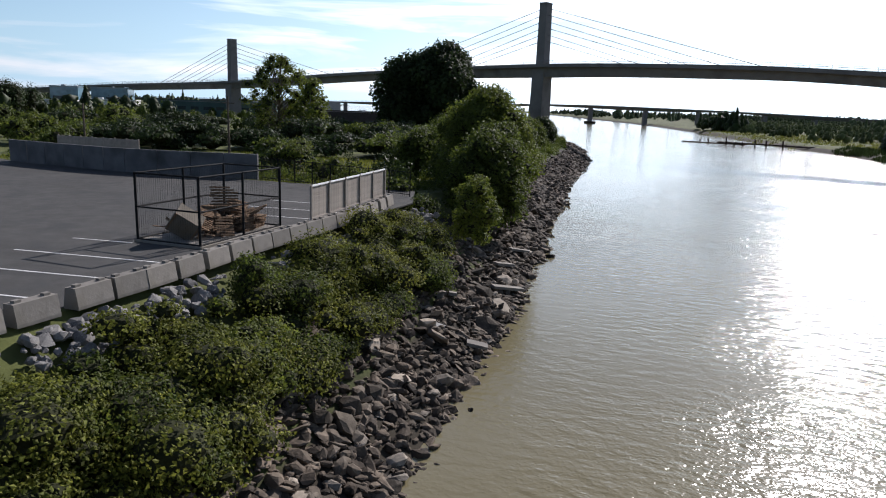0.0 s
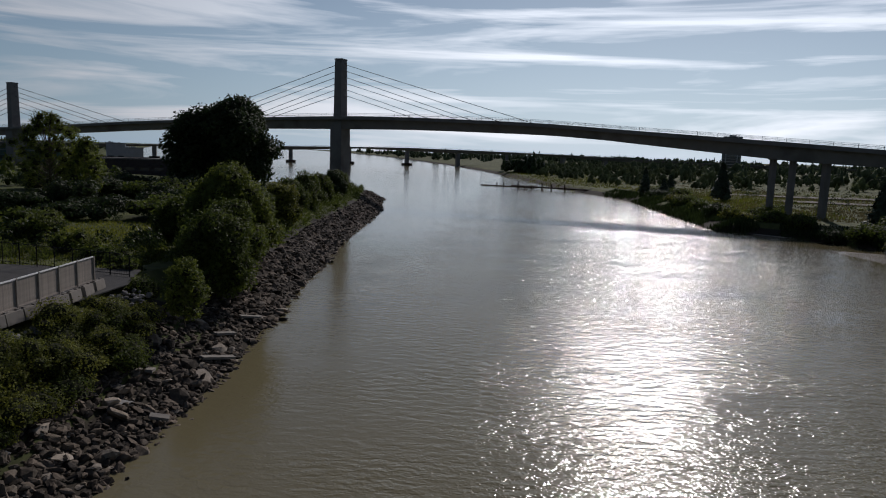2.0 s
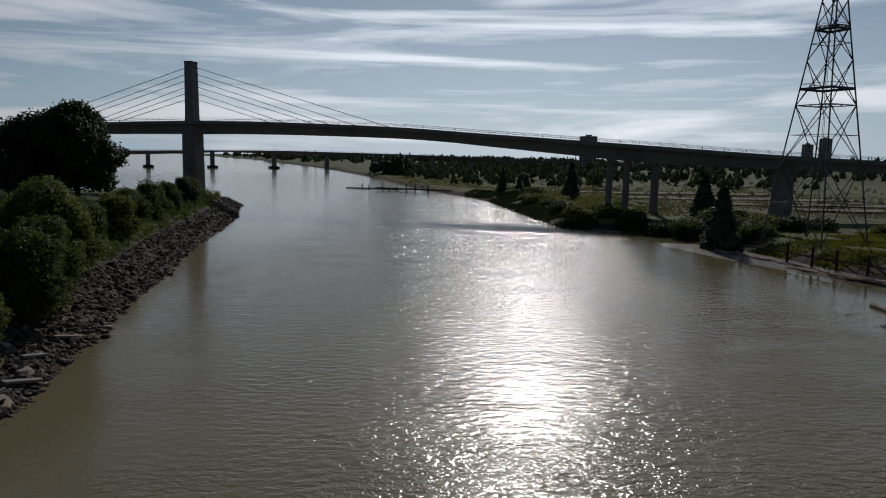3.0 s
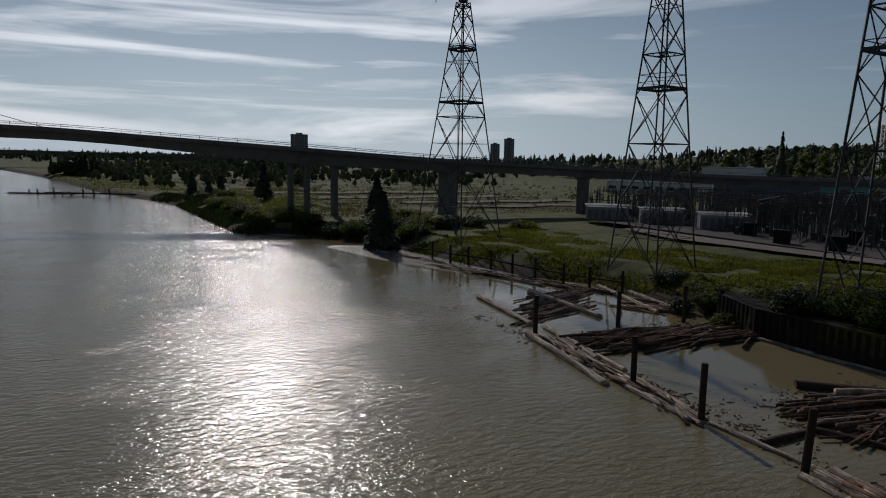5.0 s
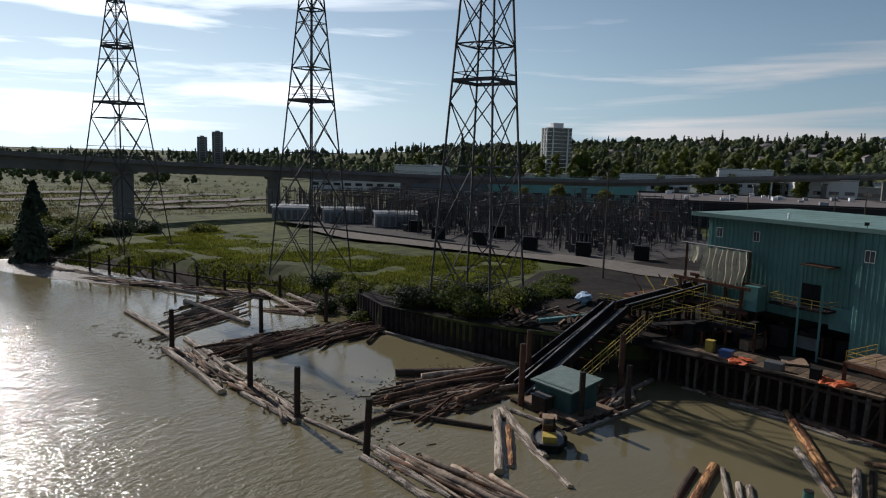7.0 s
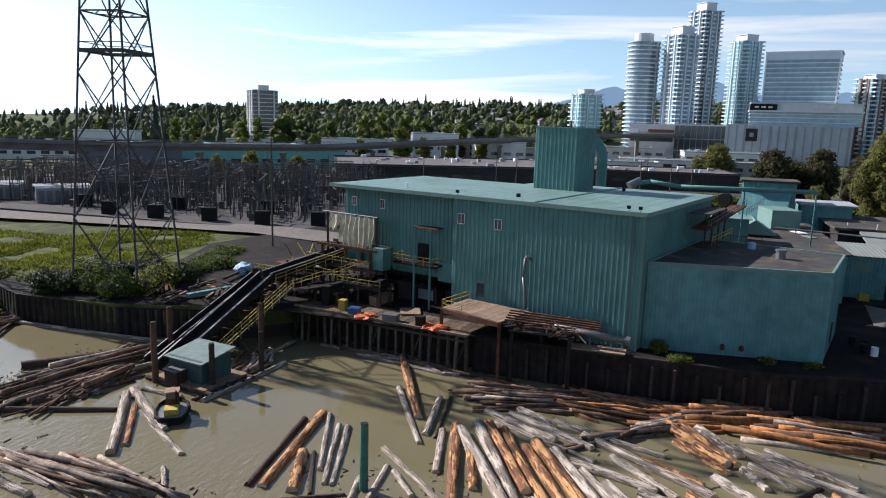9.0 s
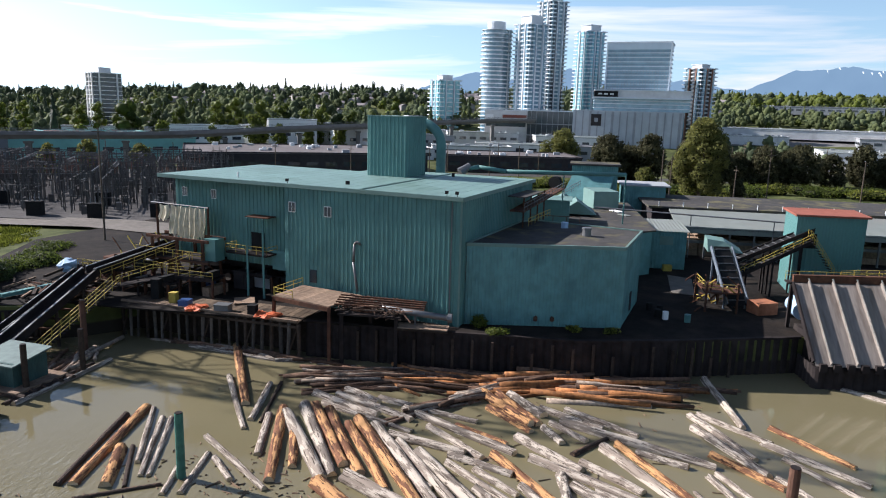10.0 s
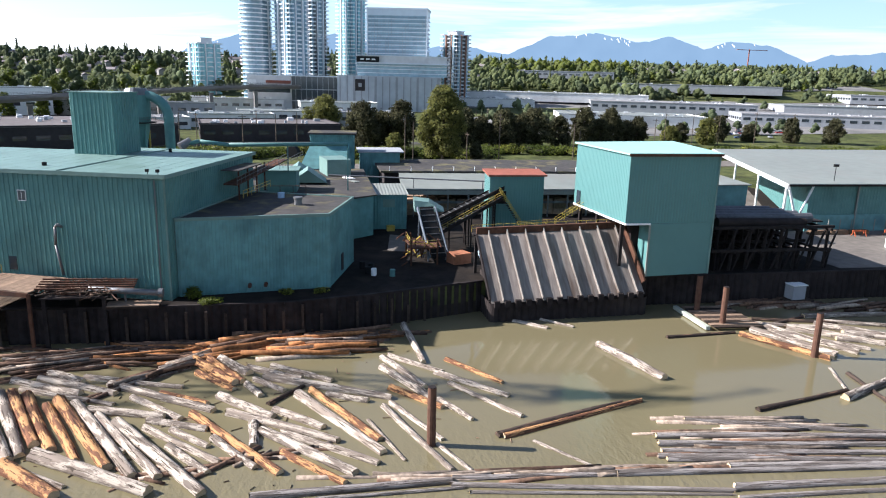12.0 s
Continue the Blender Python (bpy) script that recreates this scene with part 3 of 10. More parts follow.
for x, y, z, w in ((97.5, 214.5, 21, 1.5), (102.6, 212.5, 21, 1.5), (111.4, 210, 20.5, 1.8), (205, 195, 16.6, 3.4), (150, 201, 18.5, 4.6), (262, 179, 14.4, 2.4), (300, 154, 13.7, 2.2), (330, 131, 13.6, 2.2), (366, 102, 14.6, 2.2), (404, 78, 16.2, 2.2),
                   (446, 57, 17.6, 2.2), (484, 36, 19.2, 2.2), (512, 10, 21, 2.2), (533, -16, 22.4, 2.2), (-360, 371, 18, 2.6), (-480, 418, 15, 2.6), (-420, 394, 16.5, 2.6)):
    base = ground_z(x, y) - 0.5
    pier = part("pier", Geo().box((x, y, (z + base) / 2), (w, w, z - base), 0.4), BRIDGE_C, bridge)
    part("pier_head", Geo().box((x, y, z - 0.4), (w * 1.5, w * 1.2, 0.9), 0.4, 1.15), BRIDGE_C, pier)

# the long road bridge far up the river
far_bridge = thing("road_bridge", "long low road bridge far up the river", "bridge")
FAR = smooth_line([(-620, 640, 13), (-380, 780, 17), (-160, 868, 22), (-60, 905, 22), (80, 960, 20), (300, 1040, 15), (620, 1150, 12)], 14.0)
g = Geo()
rows = []
for k, p in enumerate(FAR):
    d, s = along(FAR, k)
    arch = 2.0 + 2.6 * abs(math.sin(k * 0.19))
    rows.append([p + s * 7, p + s * 7 - Vector((0, 0, 1)), p + s * 4 - Vector((0, 0, arch)), p - s * 4 - Vector((0, 0, arch)), p - s * 7 - Vector((0, 0, 1)), p - s * 7, p + s * 7])
part("road_deck", g.sheet(rows), BRIDGE_C, far_bridge)
for k in range(2, len(FAR), 5):
    p = FAR[k]
    pier = part("pier", Geo().box((p.x, p.y, p.z / 2 - 1), (4.5, 7, p.z), 0.4), BRIDGE_C, far_bridge)
    if s_shore(p.y) < p.x < n_shore(p.y):
        part("pier_fender", Geo().box((p.x, p.y, 1.2), (11, 14, 3.4), 0.4), TIMBER, pier)
g = Geo()
for k in range(len(FAR) - 1):
    s = along(FAR, k)[1]
    g.beam(FAR[k] - s * 7 + Vector((0, 0, 1.1)), FAR[k + 1] - s * 7 + Vector((0, 0, 1.1)), 0.2)
    g.beam(FAR[k] - s * 7, FAR[k] - s * 7 + Vector((0, 0, 1.2)), 0.2)
part("parapet", g, GALV, far_bridge)


# ---------------------------------------------------------------- plants
def rand_dir():
    z = random.uniform(-1, 1)
    t = random.uniform(0, 2 * math.pi)
    r = math.sqrt(1 - z * z)
    return Vector((r * math.cos(t), r * math.sin(t), z))


def leaf(g, p, n, size, long=1.3):
    """One small folded leaf."""
    n = n.normalized()
    s = n.cross(rand_dir())
    if s.length < 1e-3:
        return
    s.normalize()
    u = s.cross(n)
    a, b = u * size * long * 0.5, s * size * 0.5
    k = n * size * 0.18
    g.add([p - a, p + b * 0.9 - k, p + a, p - b * 0.9 - k], [(0, 1, 2), (0, 2, 3)])


def blob(c, r, seed, n=10, squash=1.0, rough=0.28):
    """An uneven closed lump."""
    vs, fs = [], []
    rows_ = n // 2 + 1
    for i in range(rows_):
        t = math.pi * i / (rows_ - 1)
        for j in range(n):
            f = 2 * math.pi * j / n
            d = Vector((math.sin(t) * math.cos(f), math.sin(t) * math.sin(f), math.cos(t)))
            k = 1 + rough * noise.noise(d * 2.2 + Vector((seed * 7.3, seed * 3.1, 0)))
            vs.append((c[0] + d.x * r[0] * k, c[1] + d.y * r[1] * k, c[2] + d.z * r[2] * k))
    for i in range(rows_ - 1):
        for j in range(n):
            fs.append((i * n + j, i * n + (j + 1) % n, (i + 1) * n + (j + 1) % n, (i + 1) * n + j))
    return vs, fs


def lumps_crown(lumps, leaf_size, per_m2, core=0.72, seed=0, low=-0.3):
    """A leafy shell over several lumps, and dark solid cores for the shade inside."""
    random.seed(seed)
    g, c = Geo(), Geo()
    for i, (x, y, z, rx, ry, rz) in enumerate(lumps):
        area = 4 * math.pi * ((rx * ry) ** 1.6 / 3 + (rx * rz) ** 1.6 / 3 + (ry * rz) ** 1.6 / 3) ** (1 / 1.6)
        for _ in range(int(area * per_m2)):
            d = rand_dir()
            if d.z < low:
                continue
            k = 1 + 0.30 * noise.noise(d * 2.6 + Vector((i * 5.1 + seed, 0, 0))) + random.gauss(0, 0.15)
            if noise.noise(d * 4.5 + Vector((i * 3.7, seed, 9))) > 0.42:
                k *= random.uniform(0.74, 0.9)
            p = Vector((x + d.x * rx * k, y + d.y * ry * k, z + d.z * rz * k))
            leaf(g, p, d + rand_dir() * 0.9 + Vector((0, 0, 0.5)), leaf_size * random.uniform(0.6, 1.3))
        for _ in range(int(6 + 10 * min(1.0, rx / 2))):        # sprigs that stand out of the outline
            d = rand_dir()
            if d.z < 0:
                continue
            for q in range(7):
                k = 0.9 + 0.075 * q
                leaf(g, Vector((x + d.x * rx * k, y + d.y * ry * k, z + d.z * rz * k)) + rand_dir() * leaf_size * 0.5, d + rand_dir(), leaf_size * random.uniform(0.6, 1.1))
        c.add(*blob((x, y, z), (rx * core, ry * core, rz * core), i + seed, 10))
    return g, c


def bush(label, leafmat, lumps, leaf_size, per_m2, at, seed, name="bush", category="bush", group="", stems=True, low=-0.3):
    t = thing(name, label, category, group, m=pose(*at))
    g, c = lumps_crown(lumps, leaf_size, per_m2, seed=seed, low=low)
    part("leaves", g, leafmat, t)
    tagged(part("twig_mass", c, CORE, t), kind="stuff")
    if stems:
        st = Geo()
        for x, y, z, rx, ry, rz in lumps[:5]:
            st.cyl((x * 0.6, y * 0.6, -0.4), (x, y, z), 0.09, 0.04, 6)
        part("stem", st, BARK, t)
    return t


def tree(label, leafmat, height, width, at, seed, leaf_size=0.35, n_lumps=14, density=10, trunk=0.35, name="tree", group="", low_crown=0.28, slim=1.0, clump=1.0, category="tree"):
    """Tapered trunk, limbs, and a crown of leafy clumps with gaps."""
    random.seed(seed)
    t = thing(name, label, category, group, m=pose(*at))
    tr, lumps = Geo(), []
    tr.cyl((0, 0, -0.6), (random.uniform(-.4, .4), random.uniform(-.4, .4), height * 0.62), trunk, trunk * 0.35, 9, rings=5, wob=trunk * 0.12)
    for i in range(n_lumps):
        q = (i + 0.5) / n_lumps
        z = height * (low_crown + (0.92 - low_crown) * q)
        spread = width / 2 * math.sin(math.pi * min(1, 0.18 + 0.80 * q)) ** 0.7 * slim
        a = i * 2.4 + random.uniform(-.5, .5)
        rr = spread * random.uniform(0.35, 0.8)
        s = width * random.uniform(0.15, 0.25) * (14 / max(14, n_lumps)) ** 0.36 * clump
        lumps.append((rr * math.cos(a), rr * math.sin(a), z, s, s, s * random.uniform(0.7, 1.0)))
        tr.cyl((0, 0, z * 0.62), (rr * math.cos(a), rr * math.sin(a), z), trunk * 0.32, 0.04, 5)
    part("trunk", tr, BARK, t)
    g, c = lumps_crown(lumps, leaf_size, density, core=0.5, seed=seed, low=-0.9)
    part("crown", g, leafmat, t)
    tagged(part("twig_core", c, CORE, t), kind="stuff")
    return t


def conifer(label, height, width, at, seed, name="conifer", group=""):
    random.seed(seed)
    t = thing(name, label, "conifer", group, m=pose(*at))
    part("trunk", Geo().cyl((0, 0, -0.5), (0, 0, height * 0.95), width * 0.05, 0.03, 7), BARK, t)
    g = Geo()
    for i in range(int(height * 60)):
        q = random.random() ** 0.8
        z = height * (0.06 + 0.94 * q)
        r = width / 2 * (1 - q) ** 0.85 * random.uniform(0.55, 1.08)
        a = random.uniform(0, 6.283)
        p = Vector((r * math.cos(a), r * math.sin(a), z))
        leaf(g, p, Vector((math.cos(a), math.sin(a), 0.6)) + rand_dir() * 0.7, width * 0.16 * random.uniform(0.6, 1.2), 1.8)
    # solid dark cone for the shade behind the needles
    c = Geo().cyl((0, 0, height * 0.08), (0, 0, height * 0.9), width * 0.33, 0.05, 9)
    part("needles", g, LEAF_C, t)
    tagged(part("twig_core", c, CORE, t), kind="stuff")
    return t


# ---------------------------------------------------------------- south bank: rocks
def rock_mesh(name, seed, material, flat=0.6):
    random.seed(seed)
    pts = []
    squarish = random.uniform(0.35, 0.95)          # from blocky to rounded
    for _ in range(25):
        d = rand_dir()
        q = max(abs(d.x), abs(d.y), abs(d.z)) ** (1 - squarish)
        pts.append((d.x / q * random.uniform(0.82, 1.0), d.y / q * random.uniform(0.72, 0.95), d.z / q * flat * random.uniform(0.82, 1.0)))
    bm = bmesh.new()
    for p in pts:
        bm.verts.new(p)
    bmesh.ops.convex_hull(bm, input=bm.verts)
    for v in [v for v in bm.verts if not v.link_faces]:
        bm.verts.remove(v)
    me = bpy.data.meshes.new(name)
    bm.to_mesh(me)
    bm.free()
    me.materials.append(material)
    return me


ROCK_MESHES = [rock_mesh("rock", 40 + i, ROCK, f) for i, f in enumerate((0.7, 0.55, 0.8, 0.4, 0.6, 0.3, 0.75, 0.5))]
TAN_MESHES = [rock_mesh("tan_rock", 80 + i, ROCK_T, f) for i, f in enumerate((0.5, 0.3, 0.6, 0.22))]
PALE_MESHES = [rock_mesh("pale_rock", 60 + i, ROCK_L, f) for i, f in enumerate((0.7, 0.6, 0.8, 0.35))]
revetment = thing("riprap_bank", "dark broken rock and concrete rubble along the water", "rock bank", kind="structure")
random.seed(11)
# Bed sheet coloured near black for the shade in gaps between rocks.
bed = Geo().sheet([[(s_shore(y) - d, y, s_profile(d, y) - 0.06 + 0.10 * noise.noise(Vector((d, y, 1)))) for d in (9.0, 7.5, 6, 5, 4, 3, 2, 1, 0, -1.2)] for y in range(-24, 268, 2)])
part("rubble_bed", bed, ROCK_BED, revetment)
for i in range(290):
    y = 8 + 62 * random.random() ** 1.15
    d = random.uniform(-0.4, 7.0) if y < 40 else random.uniform(-0.3, 6.5)
    x = s_shore(y) - d
    s = 0.18 + 0.75 * random.random() ** 2.2
    ob = part("rock", random.choice(TAN_MESHES if i % 5 < 2 else ROCK_MESHES) if i % 40 else random.choice(PALE_MESHES), None, revetment)
    ob.matrix_basis = pose(x, y, s_profile(d, y) + s * 0.12, random.uniform(-30, 30), random.uniform(-30, 30), random.uniform(0, 360)) @ Matrix.Diagonal((s * random.uniform(0.8, 1.6), s, s * random.uniform(0.7, 1.1), 1))
rest = Geo()
HULLS = [([tuple(v.co) for v in me.vertices], [tuple(p.vertices) for p in me.polygons]) for me in ROCK_MESHES]
for i in range(13500):
    y = -6 + 273 * random.random() ** 1.9
    w = 8.0 if y < 60 else 7.0
    d = random.uniform(-0.5, w)
    s = 0.11 + 0.34 * random.random() ** 1.7 if y < 60 else random.uniform(0.2, 0.75)
    m = pose(s_shore(y) - d, y, s_profile(d, y) + s * 0.15, random.uniform(-40, 40), random.uniform(-40, 40), random.uniform(0, 360)) @ Matrix.Diagonal((s * random.uniform(0.8, 1.8), s, s * random.uniform(0.6, 1.0), 1))
    vs, fs = random.choice(HULLS)
    rest.add([m @ Vector(v) for v in vs], fs)
tagged(part("rubble", rest, ROCK_J, revetment), kind="stuff")
# a few long slabs and timbers thrown on the rocks
for y, d, ln, rz in ((46, 1.6, 3.4, 60), (52, 2.6, 3.0, 75), (33, 1.0, 1.3, 20), (60, 2.0, 3.2, 62), (38, 4.2, 1.8, 110)):
    part("slab", Geo().box((0, 0, 0), (ln, 0.55, 0.22)), CONCRETE, revetment, m=pose(s_shore(y) - d, y, s_profile(d, y) + 0.45, 8, 12, rz))
tip = thing("granite_riprap", "pale grey granite boulders tipped behind the barrier", "boulders")
random.seed(5)
for i in range(290):
    y = random.uniform(6, 46) if i % 3 else random.uniform(10, 20)
    x = -13.3 + random.uniform(0, 1.5)
    s = 0.13 + 0.28 * random.random() ** 1.8
    ob = part("boulder", random.choice(PALE_MESHES), None, tip)
    ob.matrix_basis = pose(x, y, 6.75 - (x + 13.3) * 0.55 + s * 0.2, random.uniform(-40, 40), random.uniform(-40, 40), random.uniform(0, 360)) @ Matrix.Scale(s, 4)

# ---------------------------------------------------------------- south bank: car park
solid("car_park", Geo().prism([(-14.6, -30), (-14.3, 46), (-17, 53), (-34, 52), (-62, 51), (-100, 62), (-100, -30)], 6.90, 7.0), ASPHALT,
      "worn grey asphalt car park beside the river", "car park", kind="structure")
for i, (x0, y0, x1, y1) in enumerate(((-24.5, 15.6, -15.6, 16.9), (-24.5, 19.1, -15.6, 20.3), (-24.5, 12.2, -15.6, 13.4), (-24.5, 22.6, -20.9, 23.1), (-24.5, 34.0, -15.6, 34.9), (-24.5, 37.4, -15.8, 38.3), (-24.5, 41, -15.9, 41.8), (-24.5, 8.6, -15.6, 9.8))):
    g = Geo().beam((x0, y0, 7.008), (x1, y1, 7.008), 0.12, 0.007)
    solid("parking_line", g, LINE, "worn white painted parking bay line on asphalt", "road marking", "parking lines", "structure")


def barrier_mesh():
    g = Geo()
    prof = [(-0.36, 0), (0.36, 0), (0.36, 0.12), (0.24, 0.80), (-0.24, 0.80), (-0.36, 0.12)]
    n = len(prof)
    for y in (-0.83, 0.83):
        g.v.extend((x, y, z) for x, z in prof)
    g.f += [tuple(range(n)), tuple(reversed(range(n, 2 * n)))] + [((i + 1) % n, i, n + i, n + (i + 1) % n) for i in range(n)]
    g.box((0, -0.55, 0.84), (0.2, 0.25, 0.10)).box((0, 0.55, 0.84), (0.2, 0.25, 0.10))
    return g.mesh("barrier", CONCRETE)


bmesh_barrier = barrier_mesh()
BAR = smooth_line([(-14.0, -8, 7), (-14.0, 10, 7), (-13.9, 18, 7), (-14.2, 24, 7), (-14.2, 31, 7), (-14.5, 38, 7), (-15.6, 44.5, 7)], 1.74)
for k in range(len(BAR) - 1):
    a, b = BAR[k], BAR[k + 1]
    rz = math.degrees(math.atan2(b.y - a.y, b.x - a.x)) - 90
    ob = new("concrete_barrier", bmesh_barrier)
    c = (a + b) / 2
    ob.matrix_basis = pose(c.x, c.y, 6.98, 0, 0, rz + random.uniform(-1.5, 1.5))
    tagged(ob, "weathered grey concrete barrier block edging the car park", "barrier", "concrete barriers")

# board fence on the barrier
fence = thing("board_fence", "grey unpainted board fence on the concrete barriers", "fence")
F0, F1 = Vector((-14.35, 30.4, 7.72)), Vector((-15.5, 43.2, 7.72))
for i in range(6):
    p = F0.lerp(F1, i / 5)
    part("fence_post", Geo().beam(p, p + Vector((0, 0, 2.15)), 0.13), FENCE, fence)
for z in (0.12, 2.1):
    part("fence_rail", Geo().beam(F0 + Vector((0, 0, z)), F1 + Vector((0, 0, z)), 0.07, 0.1), WHITE if z > 1 else FENCE, fence)
fd = (F1 - F0).normalized()
for i in range(84):
    p = F0 + (F1 - F0) * ((i + 0.5) / 84)
    part("fence_board", Geo().box((0, 0, 0), (0.03, 0.148, 1.92 + random.uniform(-.02, .02))), FENCE, fence, m=pose(p.x - 0.05, p.y, p.z + 1.1, 0, 0, math.degrees(math.atan2(fd.y, fd.x)) - 90))

# cage of pipe and wire with scrap wood
cage = thing("wire_cage", "black pipe-framed wire enclosure on the car park", "cage")
CX, CY = (-21.0, -16.9), (23.6, 31.0)
posts = [(x, y) for x in CX for y in (CY[0], sum(CY) / 2, CY[1])]
for x, y in posts:
    part("post", Geo().cyl((x, y, 7), (x, y, 10.75), 0.07, n=8), BLACKMET, cage)
for z in (7.15, 8.9, 10.7):
    for x in CX:
        part("rail", Geo().cyl((x, CY[0], z), (x, CY[1], z), 0.05, n=6), BLACKMET, cage)
    for y in CY:
        part("rail", Geo().cyl((CX[0], y, z), (CX[1], y, z), 0.05, n=6), BLACKMET, cage)
wire = Geo()
for x in CX:
    for i in range(50):
        y = CY[0] + (CY[1] - CY[0]) * i / 49
        wire.beam((x, y, 7.1), (x, y, 10.7), 0.005)
    for i in range(24):
        wire.beam((x, CY[0], 7.15 + i * 0.15), (x, CY[1], 7.15 + i * 0.15), 0.005)
for y in CY:
    for i in range(28):
        x = CX[0] + (CX[1] - CX[0]) * i / 27
        wire.beam((x, y, 7.1), (x, y, 10.7), 0.005)
tagged(part("wire_mesh", wire, BLACKMET, cage), kind="stuff")


BOARD = Geo().box((0, 0, 0), (1.2, 0.1, 0.022)).mesh("board", WOODSCRAP)
STRINGER = Geo().box((0, 0, 0), (1.2, 0.06, 0.1)).mesh("stringer", WOODSCRAP)


def pallet(m):
    t = thing("pallet", "broken wooden pallet in the scrap heap inside the cage", "pallet", "scrap pallets", m=m)
    for i in range(7):
        if random.random() < 0.93:
            part("deck_board", BOARD, None, t, m=pose(random.uniform(-.02, .02), -0.5 + i * 0.166, 0.131))
    for y in (-0.5, 0, 0.5):
        part("base_board", BOARD, None, t, m=pose(0, y, 0.008))
        part("stringer", STRINGER, None, t, m=pose(0, y, 0.07))
    return t


random.seed(8)
for x, y, n in ((-19.5, 28.3, 9), (-18.1, 29.9, 5), (-19.6, 30.0, 8), (-18.0, 28.4, 6), (-20.0, 26.7, 5), (-18.2, 26.8, 3)):          # leaning stacks
    rz = random.choice((0, 90)) + random.uniform(-8, 8)
    for i in range(n):
        pallet(pose(x + random.uniform(-.14, .14), y + random.uniform(-.14, .14), 7.13 + i * 0.155, random.uniform(-2, 2), random.uniform(-2, 2), rz + random.uniform(-9, 9)))
for i in range(3):          # stood on edge on the highest stack
    pallet(pose(-19.2 + i * 0.2, 28.2 + 0.1 * i, 9.1 - 0.15 * i, 80 + 3 * i, 4, 62))
for x, y, z, rx, ry, rz in ((-17.6, 26.4, 7.7, 68, 8, 75), (-17.7, 28.9, 7.8, 72, -6, 84), (-18.7, 25.9, 7.9, 30, 28, 40), (-20.0, 25.4, 7.6, -24, 36, 15), (-18.7, 29.2, 8.4, 20, 14, 30), (-19.4, 25.6, 8.1, 38, -12, 120),
                            (-18.9, 26.9, 8.2, 26, 18, 65), (-17.8, 29.7, 8.1, 12, -20, 5)):
    pallet(pose(x, y, z, rx, ry, rz))
crate = thing("crate", "old plywood crate tipped over on the scrap heap", "crate", m=pose(-18.9, 24.9, 8.0, 24, 34, 38))
for w_, d_, h_, x, y, z in ((1.5, 0.04, 1.2, 0, -0.55, 0), (1.5, 0.04, 1.2, 0, 0.55, 0), (0.04, 1.06, 1.2, -0.73, 0, 0), (0.04, 1.06, 1.2, 0.73, 0, 0), (1.42, 1.06, 0.04, 0, 0, -0.58), (1.42, 1.06, 0.04, 0, 0, 0.58)):
    part("panel", Geo().box((x, y, z), (w_, d_, h_)), PLY, crate)
for x in (-0.68, 0.68):
    for y in (-0.59, 0.59):
        part("batten", Geo().box((x, y, 0), (0.09, 0.04, 1.2)), WOODSCRAP, crate)
for i in range(26):
    a = Vector((random.uniform(-20.4, -17.5), random.uniform(24.6, 30.4), 7.1 + random.uniform(0, 1.0)))
    b = a + Vector((random.uniform(-1, 1), random.uniform(-1, 1), random.uniform(-0.2, 0.5)))
    solid("scrap_plank", Geo().beam(a, b, 0.16, 0.04), WOODSCRAP, "loose scrap plank in the wood heap", "plank", "scrap planks")
solid("cage_kerb", Geo().box((-18.9, 27.3, 7.06), (4.4, 7.7, 0.12)), CONCRETE, "concrete pad under the wire cage", "slab")
# wall of concrete at the back of the car park
wall = thing("concrete_wall", "long grey concrete wall behind the car park", "wall")
WL = smooth_line([(-66, 52, 7), (-48, 50.5, 7), (-34, 53.4, 7)], 3.0)
for a, b in zip(WL, WL[1:]):
    part("panel", Geo().beam(a + Vector((0, 0, 1.15)), b.lerp(a, 0.02) + Vector((0, 0, 1.15)), 0.3, 2.5), WALL_SHADE, wall)
g = Geo()
for i in range(8):
    g.beam((-60 + i * 1.6, 53.2, 7), (-60 + i * 1.6, 53.2, 10.2), 0.12)
g.box((-54.5, 53.2, 9.1), (11.4, 0.08, 2.0))
solid("screen_fence", g, FENCE, "grey slatted screen fence behind the wall", "fence")
gate = thing("mesh_fence", "dark wire mesh fence at the end of the car park", "fence")
for i in range(9):
    x = -33.5 + i * 2.2
    part("post", Geo().cyl((x, 53.2 - i * 0.5, 6.9), (x, 53.2 - i * 0.5, 9.2), 0.05, n=6), BLACKMET, gate)
for z in (7.2, 9.1):
    part("rail", Geo().cyl((-33.5, 53.2, z), (-15.9, 49.2, z), 0.035, n=6), BLACKMET, gate)
g = Geo()
for i in range(90):
    x = -33.5 + i * 0.196
    g.beam((x, 53.2 - i * 0.0445, 7), (x, 53.2 - i * 0.0445, 9.1), 0.012)
tagged(part("wire_mesh", g, BLACKMET, gate), kind="stuff")

# utility poles by the car park
for x, y, h in ((-47, 66, 9.5), (-70, 66, 8)):
    p = thing("utility_pole", "plain wooden utility pole behind the car park", "pole", m=pose(x, y, 5.5))
    part("shaft", Geo().cyl((0, 0, -1), (0, 0, h), 0.16, 0.11, 8), BARK, p)
    part("crossarm", Geo().box((0, 0, h - 0.8), (1.8, 0.1, 0.12)), BARK, p)

